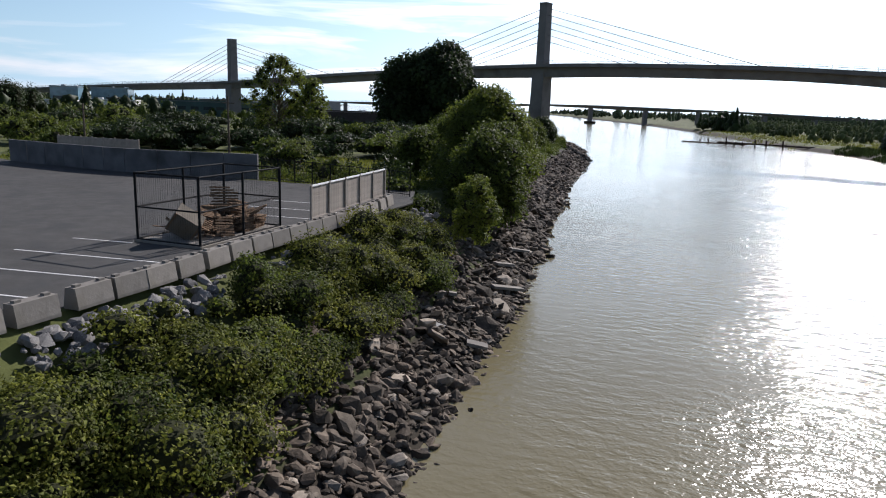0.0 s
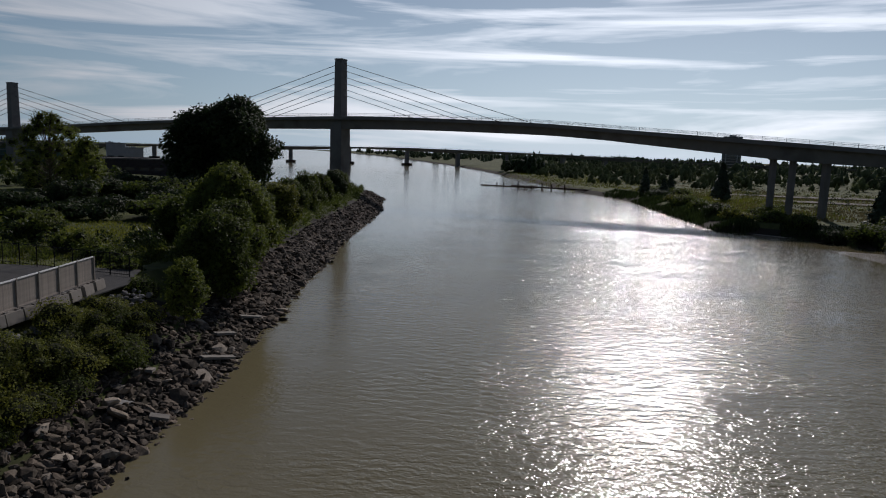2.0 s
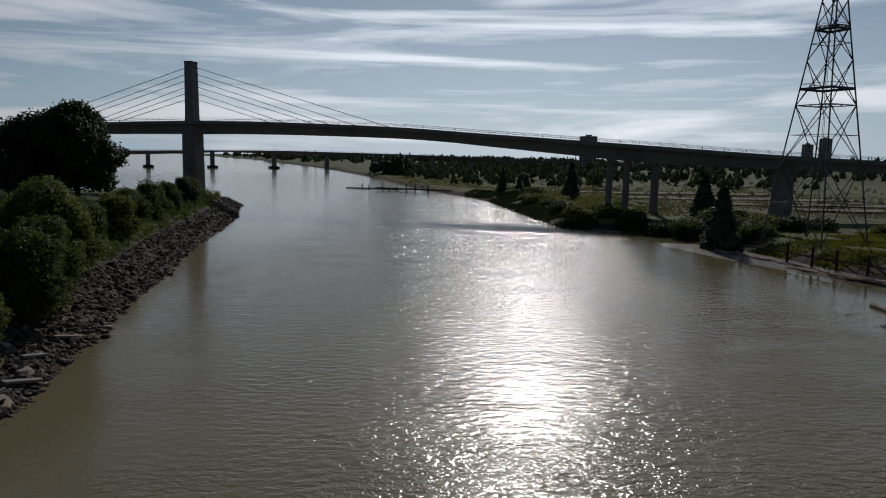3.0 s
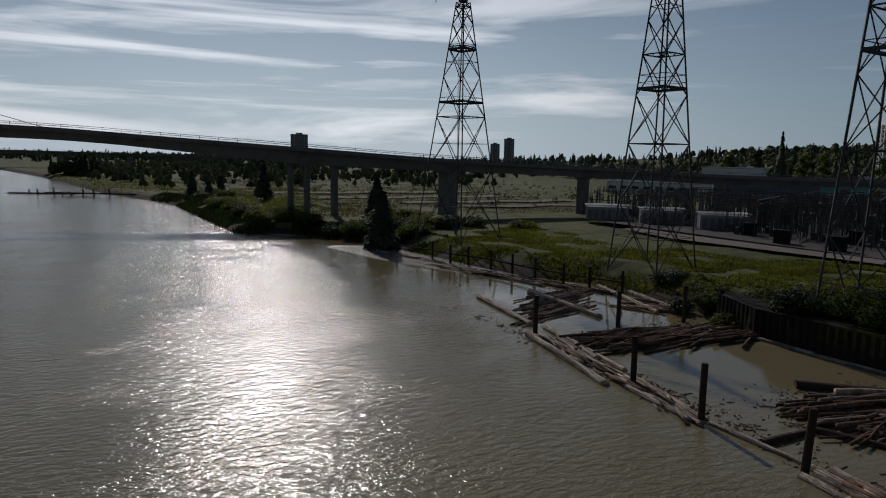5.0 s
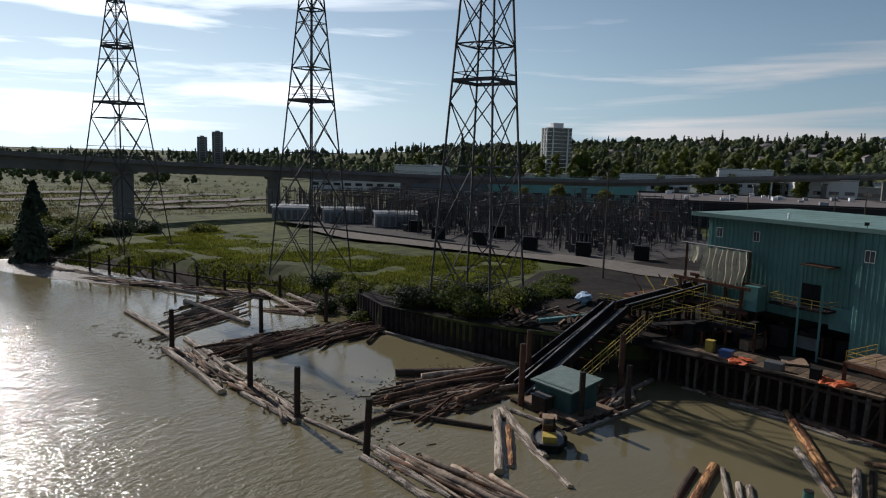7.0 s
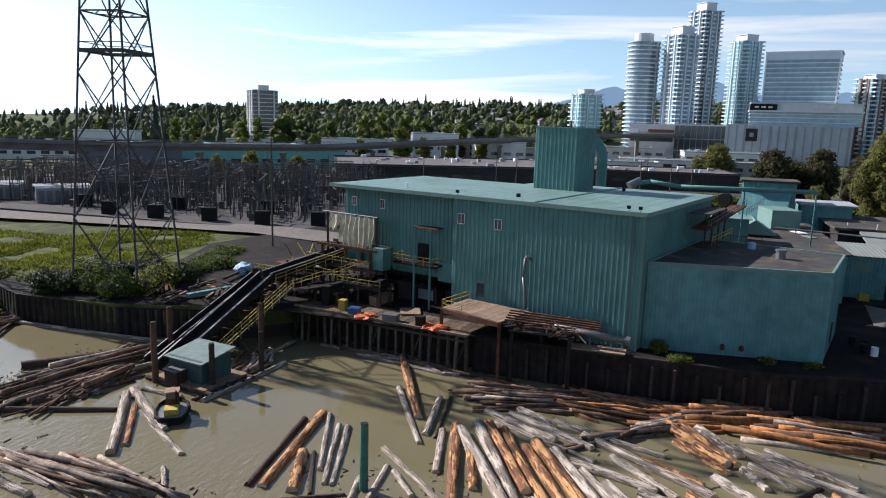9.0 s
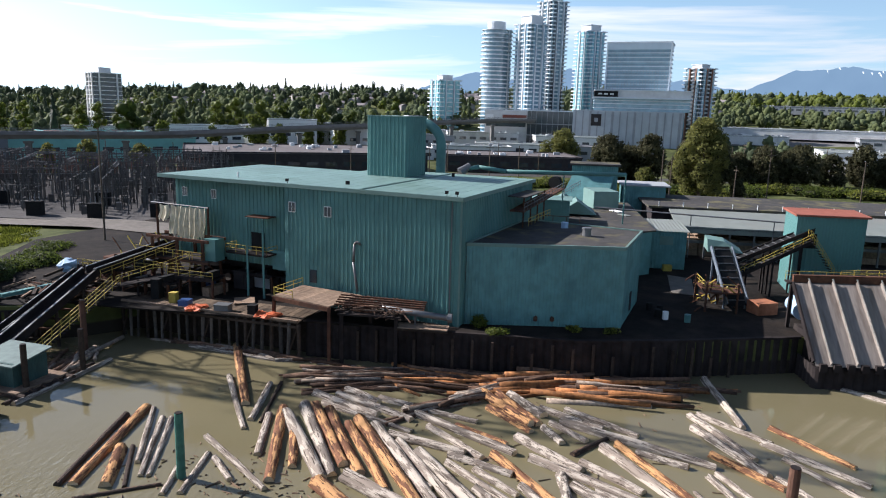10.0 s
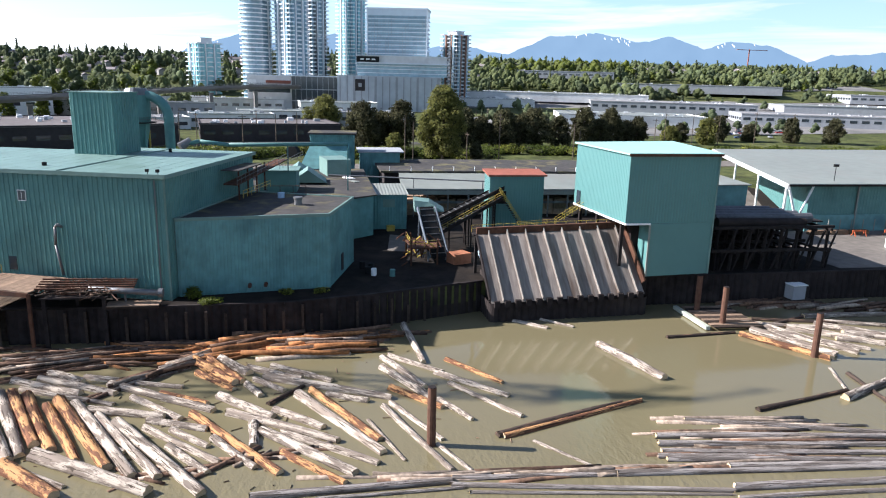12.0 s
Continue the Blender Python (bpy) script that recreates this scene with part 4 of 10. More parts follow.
# ---------------------------------------------------------------- south bank: plants
random.seed(21)
k = 0
for y in [1, 3, 5, 7, 9, 11, 13, 15, 17, 19, 21, 23, 25, 27, 29, 31, 33, 35, 37, 39]:
    k += 1
    at = (s_shore(y) - 7.2, y, 4.0)
    lumps = []
    for i in range(15):
        d, yy = random.uniform(4.7 if y < 24 else 5.3, 9.35), random.uniform(-1.5, 1.5)
        tall = 1.9 + 2.6 * noise.noise(Vector((d * 0.4, (y + yy) * 0.30, 3)))
        tall *= 1.12 - 0.10 * max(0.0, d - 6.4)
        r_ = random.choice((random.uniform(0.35, 0.7), random.uniform(0.75, 1.35)))
        lumps.append((7.2 - d + (s_shore(y + yy) - s_shore(y)), yy, s_profile(d, y) - 4.0 + random.uniform(0.15, 1.0) * tall, r_ * 1.15, r_ * 1.15, r_ * random.uniform(0.7, 1.0)))
    bush("dense green bramble bush sprawling over the rock bank", (LEAF, LEAF_W, LEAF, LEAF, LEAF_Y)[k % 5] if k % 10 != 4 else LEAF, lumps, 0.125, 60, at, 100 + k, group="bank bushes", stems=False, low=-0.35)
for y, dx, mm in ((26, 8.4, LEAF), (33, 7.8, LEAF), (36, 6.0, LEAF_W), (40, 8.2, LEAF_W), (44, 7.8, LEAF), (48, 9.5, LEAF_W)):
    k += 1
    lumps = [(random.uniform(-1.2, 1.2), random.uniform(-1.2, 1.2), random.uniform(0.1, 0.8), 1.2, 1.2, 1.0) for _ in range(4)]
    bush("low green bramble clump between barrier and rocks", mm, lumps, 0.15, 48, (s_shore(y) - dx, y, s_profile(dx, y) + 0.2), 200 + k, group="bank bushes", stems=False, low=-0.4)
# slim young tree standing out of the bushes
tree("slim young yellow-green sapling on the rock bank", LEAF_Y, 5.4, 4.2, (-9.2, 46.3, 4.0), 301, 0.2, 12, 34, 0.07, low_crown=0.1, name="sapling")
# the big round willow and its neighbours
tree("big rounded willow leaning over the rocks", LEAF_Y, 12.5, 12.5, (-15.5, 71, 4.5), 302, 0.26, 80, 20, 0.4, low_crown=0.12, name="willow")
tree("spreading grey-green willow on the rock bank", LEAF_W, 8.0, 9.5, (-11.5, 58.5, 4.2), 304, 0.24, 50, 22, 0.25, low_crown=0.05, name="willow")
tree("tall bushy willow behind the rock bank", LEAF_W, 11.5, 12, (-20, 80, 4.5), 305, 0.3, 56, 14, 0.3, low_crown=0.06, name="willow")
tree("rounded green willow on the rock bank", LEAF_W, 8.5, 9, (-12.8, 64, 4.5), 303, 0.24, 44, 24, 0.3, low_crown=0.08, name="willow")
for i, (x, y, h, w, mm) in enumerate(((-20, 86, 8, 9, LEAF_W), (-24, 100, 8.5, 9, LEAF_W), (-26, 118, 8, 9, LEAF), (-30, 135, 8, 9, LEAF_W), (-32, 155, 8.5, 10, LEAF_W), (-34, 175, 8, 9, LEAF_W), (-36, 195, 8, 9, LEAF_D), (-40, 215, 7.5, 9, LEAF_W),
                                        (-30, 88, 7, 9, LEAF_W), (-38, 108, 7, 9, LEAF_W), (-42, 130, 8, 10, LEAF_W))):
    tree("leafy riverside willow above the rocks", mm, h, w, (x, y, 4.2), 310 + i, 0.34, 26, 13, 0.25, low_crown=0.08, name="willow", group="riverside trees")
tree("large dark maple with dense round crown", LEAF_D, 30, 30, (-71, 207, 4), 330, 0.85, 64, 2.8, 0.9, low_crown=0.2, name="maple")
tree("dark maple beside the bridge", LEAF_D, 26, 24, (-83, 204, 4), 331, 0.8, 46, 2.8, 0.7, low_crown=0.12, name="maple")
tree("tall thin yellow-green alder with open crown", LEAF_Y, 22, 22, (-90, 142.6, 4.5), 332, 0.30, 90, 6.5, 0.3, low_crown=0.18, clump=0.55, name="alder")
tree("slender young yellow-green alder tree", LEAF_Y, 16, 9, (-80, 141, 4.5), 333, 0.5, 14, 4, 0.25, low_crown=0.25, name="alder")
for i, (x, y, h, w, mm) in enumerate(((-45, 78, 4.5, 7, LEAF_Y), (-52, 84, 5, 8, LEAF_W), (-86, 110, 6, 12, LEAF_D), (-100, 120, 7, 12, LEAF_D), (-115, 118, 6, 12, LEAF_W),
                                        (-130, 130, 8, 14, LEAF_Y), (-70, 125, 7, 12, LEAF_D), (-36, 70, 3.2, 4.5, LEAF_Y), (-31, 66, 3.0, 4, LEAF_Y), (-26, 62, 2.6, 4, LEAF_W), (-22, 58, 2.2, 4, LEAF_W), (-19, 54, 1.8, 3.5, LEAF_W),
                                        (-95, 84, 5, 10, LEAF_W), (-112, 92, 6, 12, LEAF_Y), (-140, 105, 8, 14, LEAF_W), (-165, 150, 6, 14, LEAF_D), (-185, 165, 6, 14, LEAF_W), (-150, 160, 5, 14, LEAF_D), (-92, 103, 5, 15, LEAF_D), (-106, 104, 5, 15, LEAF_D), (-119, 106, 5.5, 15, LEAF_W), (-62, 113, 5, 14, LEAF_D),
                                        (-78, 117, 5, 14, LEAF_D), (-50, 119, 5, 13, LEAF_W), (-104, 116, 6, 15, LEAF_D), (-56, 136, 6, 15, LEAF_D), (-66, 150, 6, 16, LEAF_W), (-84, 158, 6, 16, LEAF_D), (-104, 168, 6, 17, LEAF_D), (-72, 172, 6, 16, LEAF_D), (-96, 186, 6, 17, LEAF_D), (-120, 180, 6, 17, LEAF_D), (-138, 172, 6, 17, LEAF_D), (-128, 146, 6, 16, LEAF_D), (-222, 178, 15, 16, LEAF_D))):
    bush("shrub thicket on the rough land behind the car park", mm, [(random.uniform(-w / 3, w / 3), random.uniform(-w / 3, w / 3), h * random.uniform(0.2, 0.75), w * random.uniform(.12, .24), w * random.uniform(.12, .24), h * random.uniform(.16, .32)) for _ in range(14)],
         0.28 if y < 80 else 0.5, 14 if y < 80 else 5, (x, y, s_land(y) - 0.3), 350 + i, name="shrub", category="shrub", group="shrubs")
lawn = Geo()
random.seed(3)
for i in range(22000):
    x, y = random.uniform(-88, -22), random.uniform(54, 110)
    z = s_land(y)
    a = random.uniform(0, 6.28)
    h = random.uniform(0.15, 0.45)
    dx, dy = math.cos(a) * 0.12, math.sin(a) * 0.12
    lawn.add([(x - dx, y - dy, z), (x + dx, y + dy, z), (x + random.uniform(-.1, .1), y + random.uniform(-.1, .1), z + h)], [(0, 1, 2)])
solid("meadow_grass", lawn, GRASS, "bright rough meadow grass", "grass", kind="stuff")


# ---------------------------------------------------------------- mill helpers
QZ = 4.5
A0 = Vector((131.0, -14.6, 0))
MU, MV = Vector((-0.276, -0.961, 0)), Vector((0.961, -0.276, 0))      # along the front, and inland
MRZ = math.atan2(MU.y, MU.x)


def ml(u, v, z):
    """A place in the mill's own frame."""
    p = A0 + MU * u + MV * v
    return Vector((p.x, p.y, z))


def corrugated(a, b, z0, z1, period=0.6, depth=0.07):
    """Ribbed metal cladding from a to b, ribs upright, proud on the side to the right of a-b."""
    a, b = Vector((a[0], a[1], 0)), Vector((b[0], b[1], 0))
    d = b - a
    n = max(2, int(d.length / period))
    d.normalize()
    s = Vector((d.y, -d.x, 0))
    step = (b - a).length / n
    lo, hi = [], []
    for i in range(n):
        for q, off in ((0.0, 0), (0.55, 0), (0.66, depth), (0.89, depth)):
            p = a + d * (i + q) * step + s * off
            lo.append((p.x, p.y, z0)), hi.append((p.x, p.y, z1))
    lo.append((b.x, b.y, z0)), hi.append((b.x, b.y, z1))
    return Geo().sheet([lo, hi])


def clad_block(owner, poly, z0, z1, material, period=0.6, depth=0.07, core=None):
    """Walls round a plan (clockwise seen from above): solid core and ribbed cladding on each side."""
    part("wall_core", Geo().prism(poly, z0, z1), core or material, owner)
    n = len(poly)
    for i in range(n):
        part("cladding", corrugated_out(poly[i], poly[(i + 1) % n], z0, z1, period, depth, poly), material, owner)


def corrugated_out(a, b, z0, z1, period, depth, poly):
    cx, cy = sum(p[0] for p in poly) / len(poly), sum(p[1] for p in poly) / len(poly)
    d = Vector((b[0] - a[0], b[1] - a[1]))
    s = Vector((d.y, -d.x)).normalized()
    mid = Vector(((a[0] + b[0]) / 2 - cx, (a[1] + b[1]) / 2 - cy))
    if s.dot(mid) < 0:
        a, b = b, a
        s = -s
    o = s * 0.012
    return corrugated((a[0] + o.x, a[1] + o.y), (b[0] + o.x, b[1] + o.y), z0, z1, period, depth)


def handrail(owner, pts, material=YELLOW, h=1.05, name="handrail"):
    for k in (h, h * 0.55):
        g = Geo()
        for a, b in zip(pts, pts[1:]):
            g.beam(Vector(a) + Vector((0, 0, k)), Vector(b) + Vector((0, 0, k)), 0.06)
        part(name, g, material, owner)
    for a, b in zip(pts, pts[1:]):
        a, b = Vector(a), Vector(b)
        n = max(1, int((b - a).length / 1.5))
        for i in range(n + 1):
            p = a.lerp(b, i / n)
            part("post", Geo().beam(p, p + Vector((0, 0, h)), 0.06), material, owner)


def window(owner, a, w, h, along_, out):
    """White-framed two-light window at a (its middle), standing proud of the wall."""
    a, t, o = Vector(a), Vector(along_), Vector(out)
    up = Vector((0, 0, 1))
    win = part("window", Geo().beam(a - t * w / 2 - up * h / 2 + o * 0.06, a + t * w / 2 - up * h / 2 + o * 0.06, 0.10, 0.08), WHITE, owner)
    g = Geo().beam(a - t * w / 2 + up * h / 2 + o * 0.06, a + t * w / 2 + up * h / 2 + o * 0.06, 0.10, 0.08)
    for k in (-0.5, 0, 0.5):
        g.beam(a + t * w * k - up * h / 2 + o * 0.06, a + t * w * k + up * h / 2 + o * 0.06, 0.08)
    part("window_frame", g, WHITE, win)
    for k in (-0.25, 0.25):
        c = a + t * w * k + o * 0.10
        part("pane", Geo().beam(c - up * (h / 2 - 0.03), c + up * (h / 2 - 0.03), 0.03, w * 0.44) if abs(t.y) < abs(t.x) else Geo().box(c, (0.03, w * 0.44, h - 0.06), math.atan2(t.y, t.x) - math.pi / 2), GLASS_D, win)


# ---------------------------------------------------------------- mill yard and quay
solid("mill_yard", Geo().prism([(123.6, 20), (122.6, -12), (122.2, -38), (122.4, -52), (124.6, -62), (128.8, -75.5), (130.0, -80), (130.0, -146), (168, -178), (262, -178), (262, 20), (160, 44), (130, 34)], 4.30, QZ), YARD,
      "dark oily packed earth of the mill yard", "yard", kind="structure")
solid("bank_earth", Geo().sheet([[(n_shore(y) + 0.35 + q * (4.5 + 0.2 * (y - 9)), y, n_land(n_shore(y) + 3, y) + 0.09 + 0.12 * noise.noise(Vector((q * 4, y * 0.5, 2)))) for q in (0, 0.15, 0.3, 0.45, 0.6, 0.75, 0.9, 1.0)] for y in [10 + 2 * i for i in range(23)]]), YARD,
      "dark bare earth on the bank behind the sheet piling", "earth", kind="structure")
quay = thing("sheet_pile_wall", "dark rusted steel sheet pile quay wall", "quay wall", kind="structure")


def sheet_piles(pts, z0, z1, top_cap=True, deep=0.2):
    for (x0, y0), (x1, y1) in zip(pts, pts[1:]):
        d = Vector((x1 - x0, y1 - y0))
        n = max(1, round(d.length / 1.1))
        for i in range(n):
            a, b = Vector((x0, y0)) + d * (i / n), Vector((x0, y0)) + d * ((i + 1) / n)
            t = (b - a)
            s = Vector((t.y, -t.x)).normalized()
            if s.x > 0:
                s = -s
            q = [a, a + t * 0.3 + s * deep, a + t * 0.7 + s * deep, b]
            part("sheet_pile", Geo().sheet([[(p.x, p.y, z0) for p in q], [(p.x, p.y, z1 + random.uniform(-.04, .04)) for p in q]]), DARKRUST, quay)
        if top_cap:
            part("cap_beam", Geo().beam((x0, y0, z1 - 0.1), (x1, y1, z1 - 0.05), 0.5, 0.25), DARKRUST, quay)


sheet_piles([(122.9, -20), (122.2, -38), (122.2, -52), (124.4, -62), (128.5, -75.5), (129.6, -79)], -1, 4.5)
sheet_piles([(129.6, -79), (124.6, -79.2), (125.6, -102), (129.8, -103)], -1, 2.6, False)
sheet_piles([(129.8, -103), (129.9, -147)], -1, 4.5)
sheet_piles([(123.6, 14.5), (121.4, 15), (117.6, 26.5), (117.3, 44), (121, 54)], -1, 3.9, True, 0.42)
# a fringe of tide-worn timber fenders
fend = thing("fender_timbers", "dark tide-stained timber fenders on the quay wall", "fender", kind="structure")
for i in range(22):
    y = -22 - i * 2.3
    part("fender", Geo().beam((n_shore(y) - 0.65, y, -0.8), (n_shore(y) - 0.65, y, random.uniform(2.4, 4.2)), 0.3), TIMBER, fend)

# timber dock on piles
DECKW = mat("dirty brown deck planks", (0.105, 0.078, 0.055), 0.92, var=0.4, scale=1.5, bump=0.4, rnd=0.3, stain=(0.05, 0.038, 0.03))
dock = thing("timber_dock", "dark creosoted timber dock on piles before the mill", "dock")
D0, D1 = Vector((125.6, 5.5, 0)), Vector((121.6, -19.5, 0))
dd = (D1 - D0).normalized()
dn = Vector((-dd.y, dd.x, 0))
dn = dn if dn.x > 0 else -dn
for i in range(27):
    p = D0.lerp(D1, (i + 0.5) / 27)
    part("deck_plank", Geo().beam(p - dn * 0.2 + Vector((0, 0, 4.5)), p + dn * 5.6 + Vector((0, 0, 4.5)), 0.88, 0.14), DECKW, dock)
part("edge_beam", Geo().beam(D0 + Vector((0, 0, 4.6)), D1 + Vector((0, 0, 4.6)), 0.35, 0.35), PLANK, dock)
random.seed(29)
PILEW = mat("grey weathered dock piles", (0.085, 0.075, 0.066), 0.9, var=0.4, scale=1.5, bump=0.5, rnd=0.35)
for i in range(22):
    p = D0.lerp(D1, i / 21)
    foot = p + Vector((random.uniform(-.1, .25), random.uniform(-.25, .25), -1))
    part("pile", Geo().cyl(foot, p + Vector((0.1, 0, 4.3)), random.uniform(0.16, 0.25), n=8), PILEW if i % 3 else TIMBER, dock)
    if i % 5 == 0:
        part("brace", Geo().beam(p + Vector((0, 0, 0.8)), p + dd * 1.1 + Vector((0, 0, 3.8)), 0.16), TIMBER, dock)
part("waler", Geo().beam(D0 + Vector((0, 0, 3.9)), D1 + Vector((0, 0, 3.9)), 0.25, 0.3), TIMBER, dock)
# back wall of the dock, in the dark
solid("retaining_wall", Geo().beam((129.4, 8, 2.2), (124.2, -20, 2.2), 0.4, 4.4), TIMBER, "dark timber retaining wall behind the dock piles", "wall", kind="structure")

# ---------------------------------------------------------------- mill main building
mill = thing("sawmill_building", "large teal corrugated metal sawmill building", "sawmill")
main_poly = [tuple(ml(*q, 0))[:2] for q in ((0, 0), (24.7, 0), (24.7, 28.4), (0, 28.4))]
clad_block(mill, main_poly, QZ, 19.75, TEAL, 0.62, 0.08)
wing_poly = [tuple(ml(*q, 0))[:2] for q in ((-20.0, 1.6), (-0.02, 1.6), (-0.02, 22), (-20.0, 22))]
clad_block(mill, wing_poly, 8.5, 19.75, TEAL, 0.62, 0.08)
part("wing_base", Geo().prism([tuple(ml(*q, 0))[:2] for q in ((-19, 6), (-0.1, 6), (-0.1, 21), (-19, 21))], QZ, 8.5), DARKWALL, mill)
roof = part("roof", Geo().prism([tuple(ml(*q, 0))[:2] for q in ((-21.4, -0.3), (25.0, -0.3), (25.0, 28.9), (-2, 28.9), (-2, 22.6), (-21.4, 22.6))], 19.76, 20.06), TEAL_R, mill)
for i in range(23):
    u = -21.2 + i * 2
    part("roof_seam", Geo().beam(ml(u, -0.25, 20.07), ml(u, 22.4 if u < -2 else 28.7, 20.065), 0.05, 0.012), TEAL_R, roof)
part("fascia", Geo().beam(ml(-21.4, -0.36, 19.85), ml(25.0, -0.36, 19.85), 0.12, 0.5), TEAL_R, mill)
part("fascia", Geo().beam(ml(25.06, -0.36, 19.85), ml(25.06, 28.9, 19.85), 0.12, 0.5), TEAL_R, mill)
part("ridge_line", Geo().beam(ml(11.5, -0.2, 20.12), ml(11.5, 28.5, 20.12), 0.18, 0.12), TEAL_R, roof)
for u, z in ((1.2, 17.1), (6.6, 16.9)):
    window(mill, ml(u, -0.09, z), 1.0, 1.25, MU, -MV)
for u, z in ((-18.2, 17.6), (-13.0, 17.6)):
    window(mill, ml(u, 1.5, z), 0.8, 1.2, MU, -MV)
part("door", Geo().box(ml(4.4, -0.12, 8.3), (1.0, 0.1, 1.7), MRZ), GLASS_D, mill, "dark open hatch in the cladding")
part("vent", Geo().box(ml(19.6, -0.1, 6.5), (0.5, 0.15, 0.5), MRZ), BLACKMET, mill)
part("corner_trim", Geo().beam(ml(24.72, -0.02, QZ), ml(24.72, -0.02, 19.8), 0.22), TEAL_R, mill)
part("downpipe", Geo().beam(ml(23.6, -0.16, QZ), ml(23.6, -0.16, 19.4), 0.12), GALV, mill)
g = Geo()
pp = [ml(11.4, -0.2, 13.2), ml(11.2, -0.7, 13.6), ml(10.9, -0.75, 13.3), ml(10.6, -0.5, 11), ml(11.2, -0.5, 7.2)]
for a, b in zip(pp, pp[1:]):
    g.cyl(a, b, 0.17, n=10)
part("vent_pipe", g, GALV, mill, "bent pale metal vent pipe", True)
for u, v in ((0.6, -0.2), (22.9, -0.2), (24.2, -0.2)):
    lamp = part("floodlight", Geo().box(ml(u, v - 0.1, 20.55), (0.35, 0.3, 0.35), MRZ), BLACKMET, mill)
    part("bracket", Geo().beam(ml(u, v, 19.9), ml(u, v, 20.5), 0.06), BLACKMET, lamp)
part("roof_vent", Geo().cyl(ml(7.0, 4, 20.0), ml(7.0, 4, 20.5), 0.28, n=10), BLACKMET, mill)
part("roof_vent", Geo().cyl(ml(-10, 3, 20.0), ml(-10, 3, 20.7), 0.16, n=8), WHITE, mill)
part("roof_vent", Geo().cyl(ml(13.5, 24, 20.0), ml(13.5, 24, 20.6), 0.25, n=8), BLACKMET, mill)
# lean-to bay with balcony under the wing
part("side_panel", Geo().box(ml(-1.6, 1.3, 9.4), (3.0, 0.1, 2.6), MRZ), TEAL_P, mill)
balcony = thing("balcony", "steel balcony with yellow rail on the mill wall", "balcony")
part("floor", Geo().prism([tuple(ml(*q, 0))[:2] for q in ((-9.2, -0.9), (-2.4, -0.9), (-2.4, 1.5), (-9.2, 1.5))], 10.1, 10.35), DARKRUST, balcony)
handrail(balcony, [ml(-9.2, 1.4, 10.35), ml(-9.2, -0.85, 10.35), ml(-2.4, -0.85, 10.35), ml(-2.4, 1.4, 10.35)])
for u in (-5.6, -3.0):
    part("column", Geo().beam(ml(u, -0.8, QZ), ml(u, -0.8, 15.2), 0.24), TEAL, balcony)
part("awning", Geo().box(ml(-4.2, 0.3, 15.3), (3.6, 2.0, 0.12), MRZ), RUST, balcony)
part("opening", Geo().box(ml(-5.6, 1.48, 11.6), (2.2, 0.1, 2.5), MRZ), BLACKMET, balcony)
# cream tarpaulin over the infeed opening
random.seed(17)
tarp = Geo()
for u0, u1, drop in ((-20.8, -19.2, 2.2), (-18.9, -17.2, 4.3), (-17.3, -15.5, 4.7), (-15.6, -14.0, 4.8), (-14.1, -12.6, 4.5)):
    rows = []
    for j in range(10):
        row = []
        for i in range(15):
            u = u0 + (u1 - u0) * i / 14
            edge_ = drop * (0.92 + 0.07 * math.sin(i * 1.9 + u0) + 0.05 * math.sin(i * 4.3))
            fold = math.sin(u * 7.1) * 0.2 + math.sin(u * 13.7 + 1) * 0.1
            row.append(ml(u + 0.12 * math.sin(j * 0.7 + u0), -0.6 + fold * (0.3 + j * 0.09) - 0.04 * j, 15.9 - edge_ * j / 9 - 0.25 * math.sin(math.pi * i / 14)))
        rows.append(row)
    tarp.sheet(rows)
tp = thing("tarpaulin", "hanging torn cream tarpaulin over the log infeed", "tarpaulin")
part("sheet", tarp, TARP, tp, smooth=True)
part("rope_pole", Geo().cyl(ml(-22.5, -0.6, 16.0), ml(-12.2, -0.6, 15.9), 0.08, n=6), GALV, tp)
part("support_post", Geo().beam(ml(-21.6, -0.5, 9), ml(-21.6, -0.5, 16), 0.25), RUST, tp)
part("support_post", Geo().beam(ml(-12.4, -0.5, 9), ml(-12.4, -0.5, 16), 0.25), RUST, tp)
infeed = thing("infeed_house", "rusty open steel frame of the log infeed", "steel frame")
for u in (-21, -16.5, -12):
    for v in (-2.2, 1.2):
        part("column", Geo().beam(ml(u, v, QZ), ml(u, v, 11.6), 0.35), RUST, infeed)
for z in (8.6, 11.5):
    for v in (-2.2, 1.2):
        part("girder", Geo().beam(ml(-22, v, z), ml(-11, v, z), 0.3, 0.4), RUST, infeed)
part("floor", Geo().prism([tuple(ml(*q, 0))[:2] for q in ((-22, -2.4), (-11, -2.4), (-11, 1.4), (-22, 1.4))], 8.7, 8.9), DARKRUST, infeed)
part("cabin", Geo().box(ml(-11.0, -1.0, 10.4), (1.8, 1.8, 3.0), MRZ), TEAL, infeed)
handrail(infeed, [ml(-24, -2.4, 8.9), ml(-12, -2.4, 8.9), ml(-12, 1.2, 8.9)])
handrail(infeed, [ml(-24, -4.4, 7.4), ml(-17, -4.4, 7.4), ml(-14, -2.6, 8.9)])
random.seed(31)
for i in range(14):
    u, v, z = random.uniform(-27, -11), random.uniform(-3, 1), random.uniform(7.2, 11.5)
    part("brace", Geo().beam(ml(u, v, z), ml(u + random.uniform(-2.5, 2.5), v + random.uniform(-.5, .5), z + random.uniform(-2, 2)), 0.14), YELLOW if i % 4 == 0 else RUST, infeed)



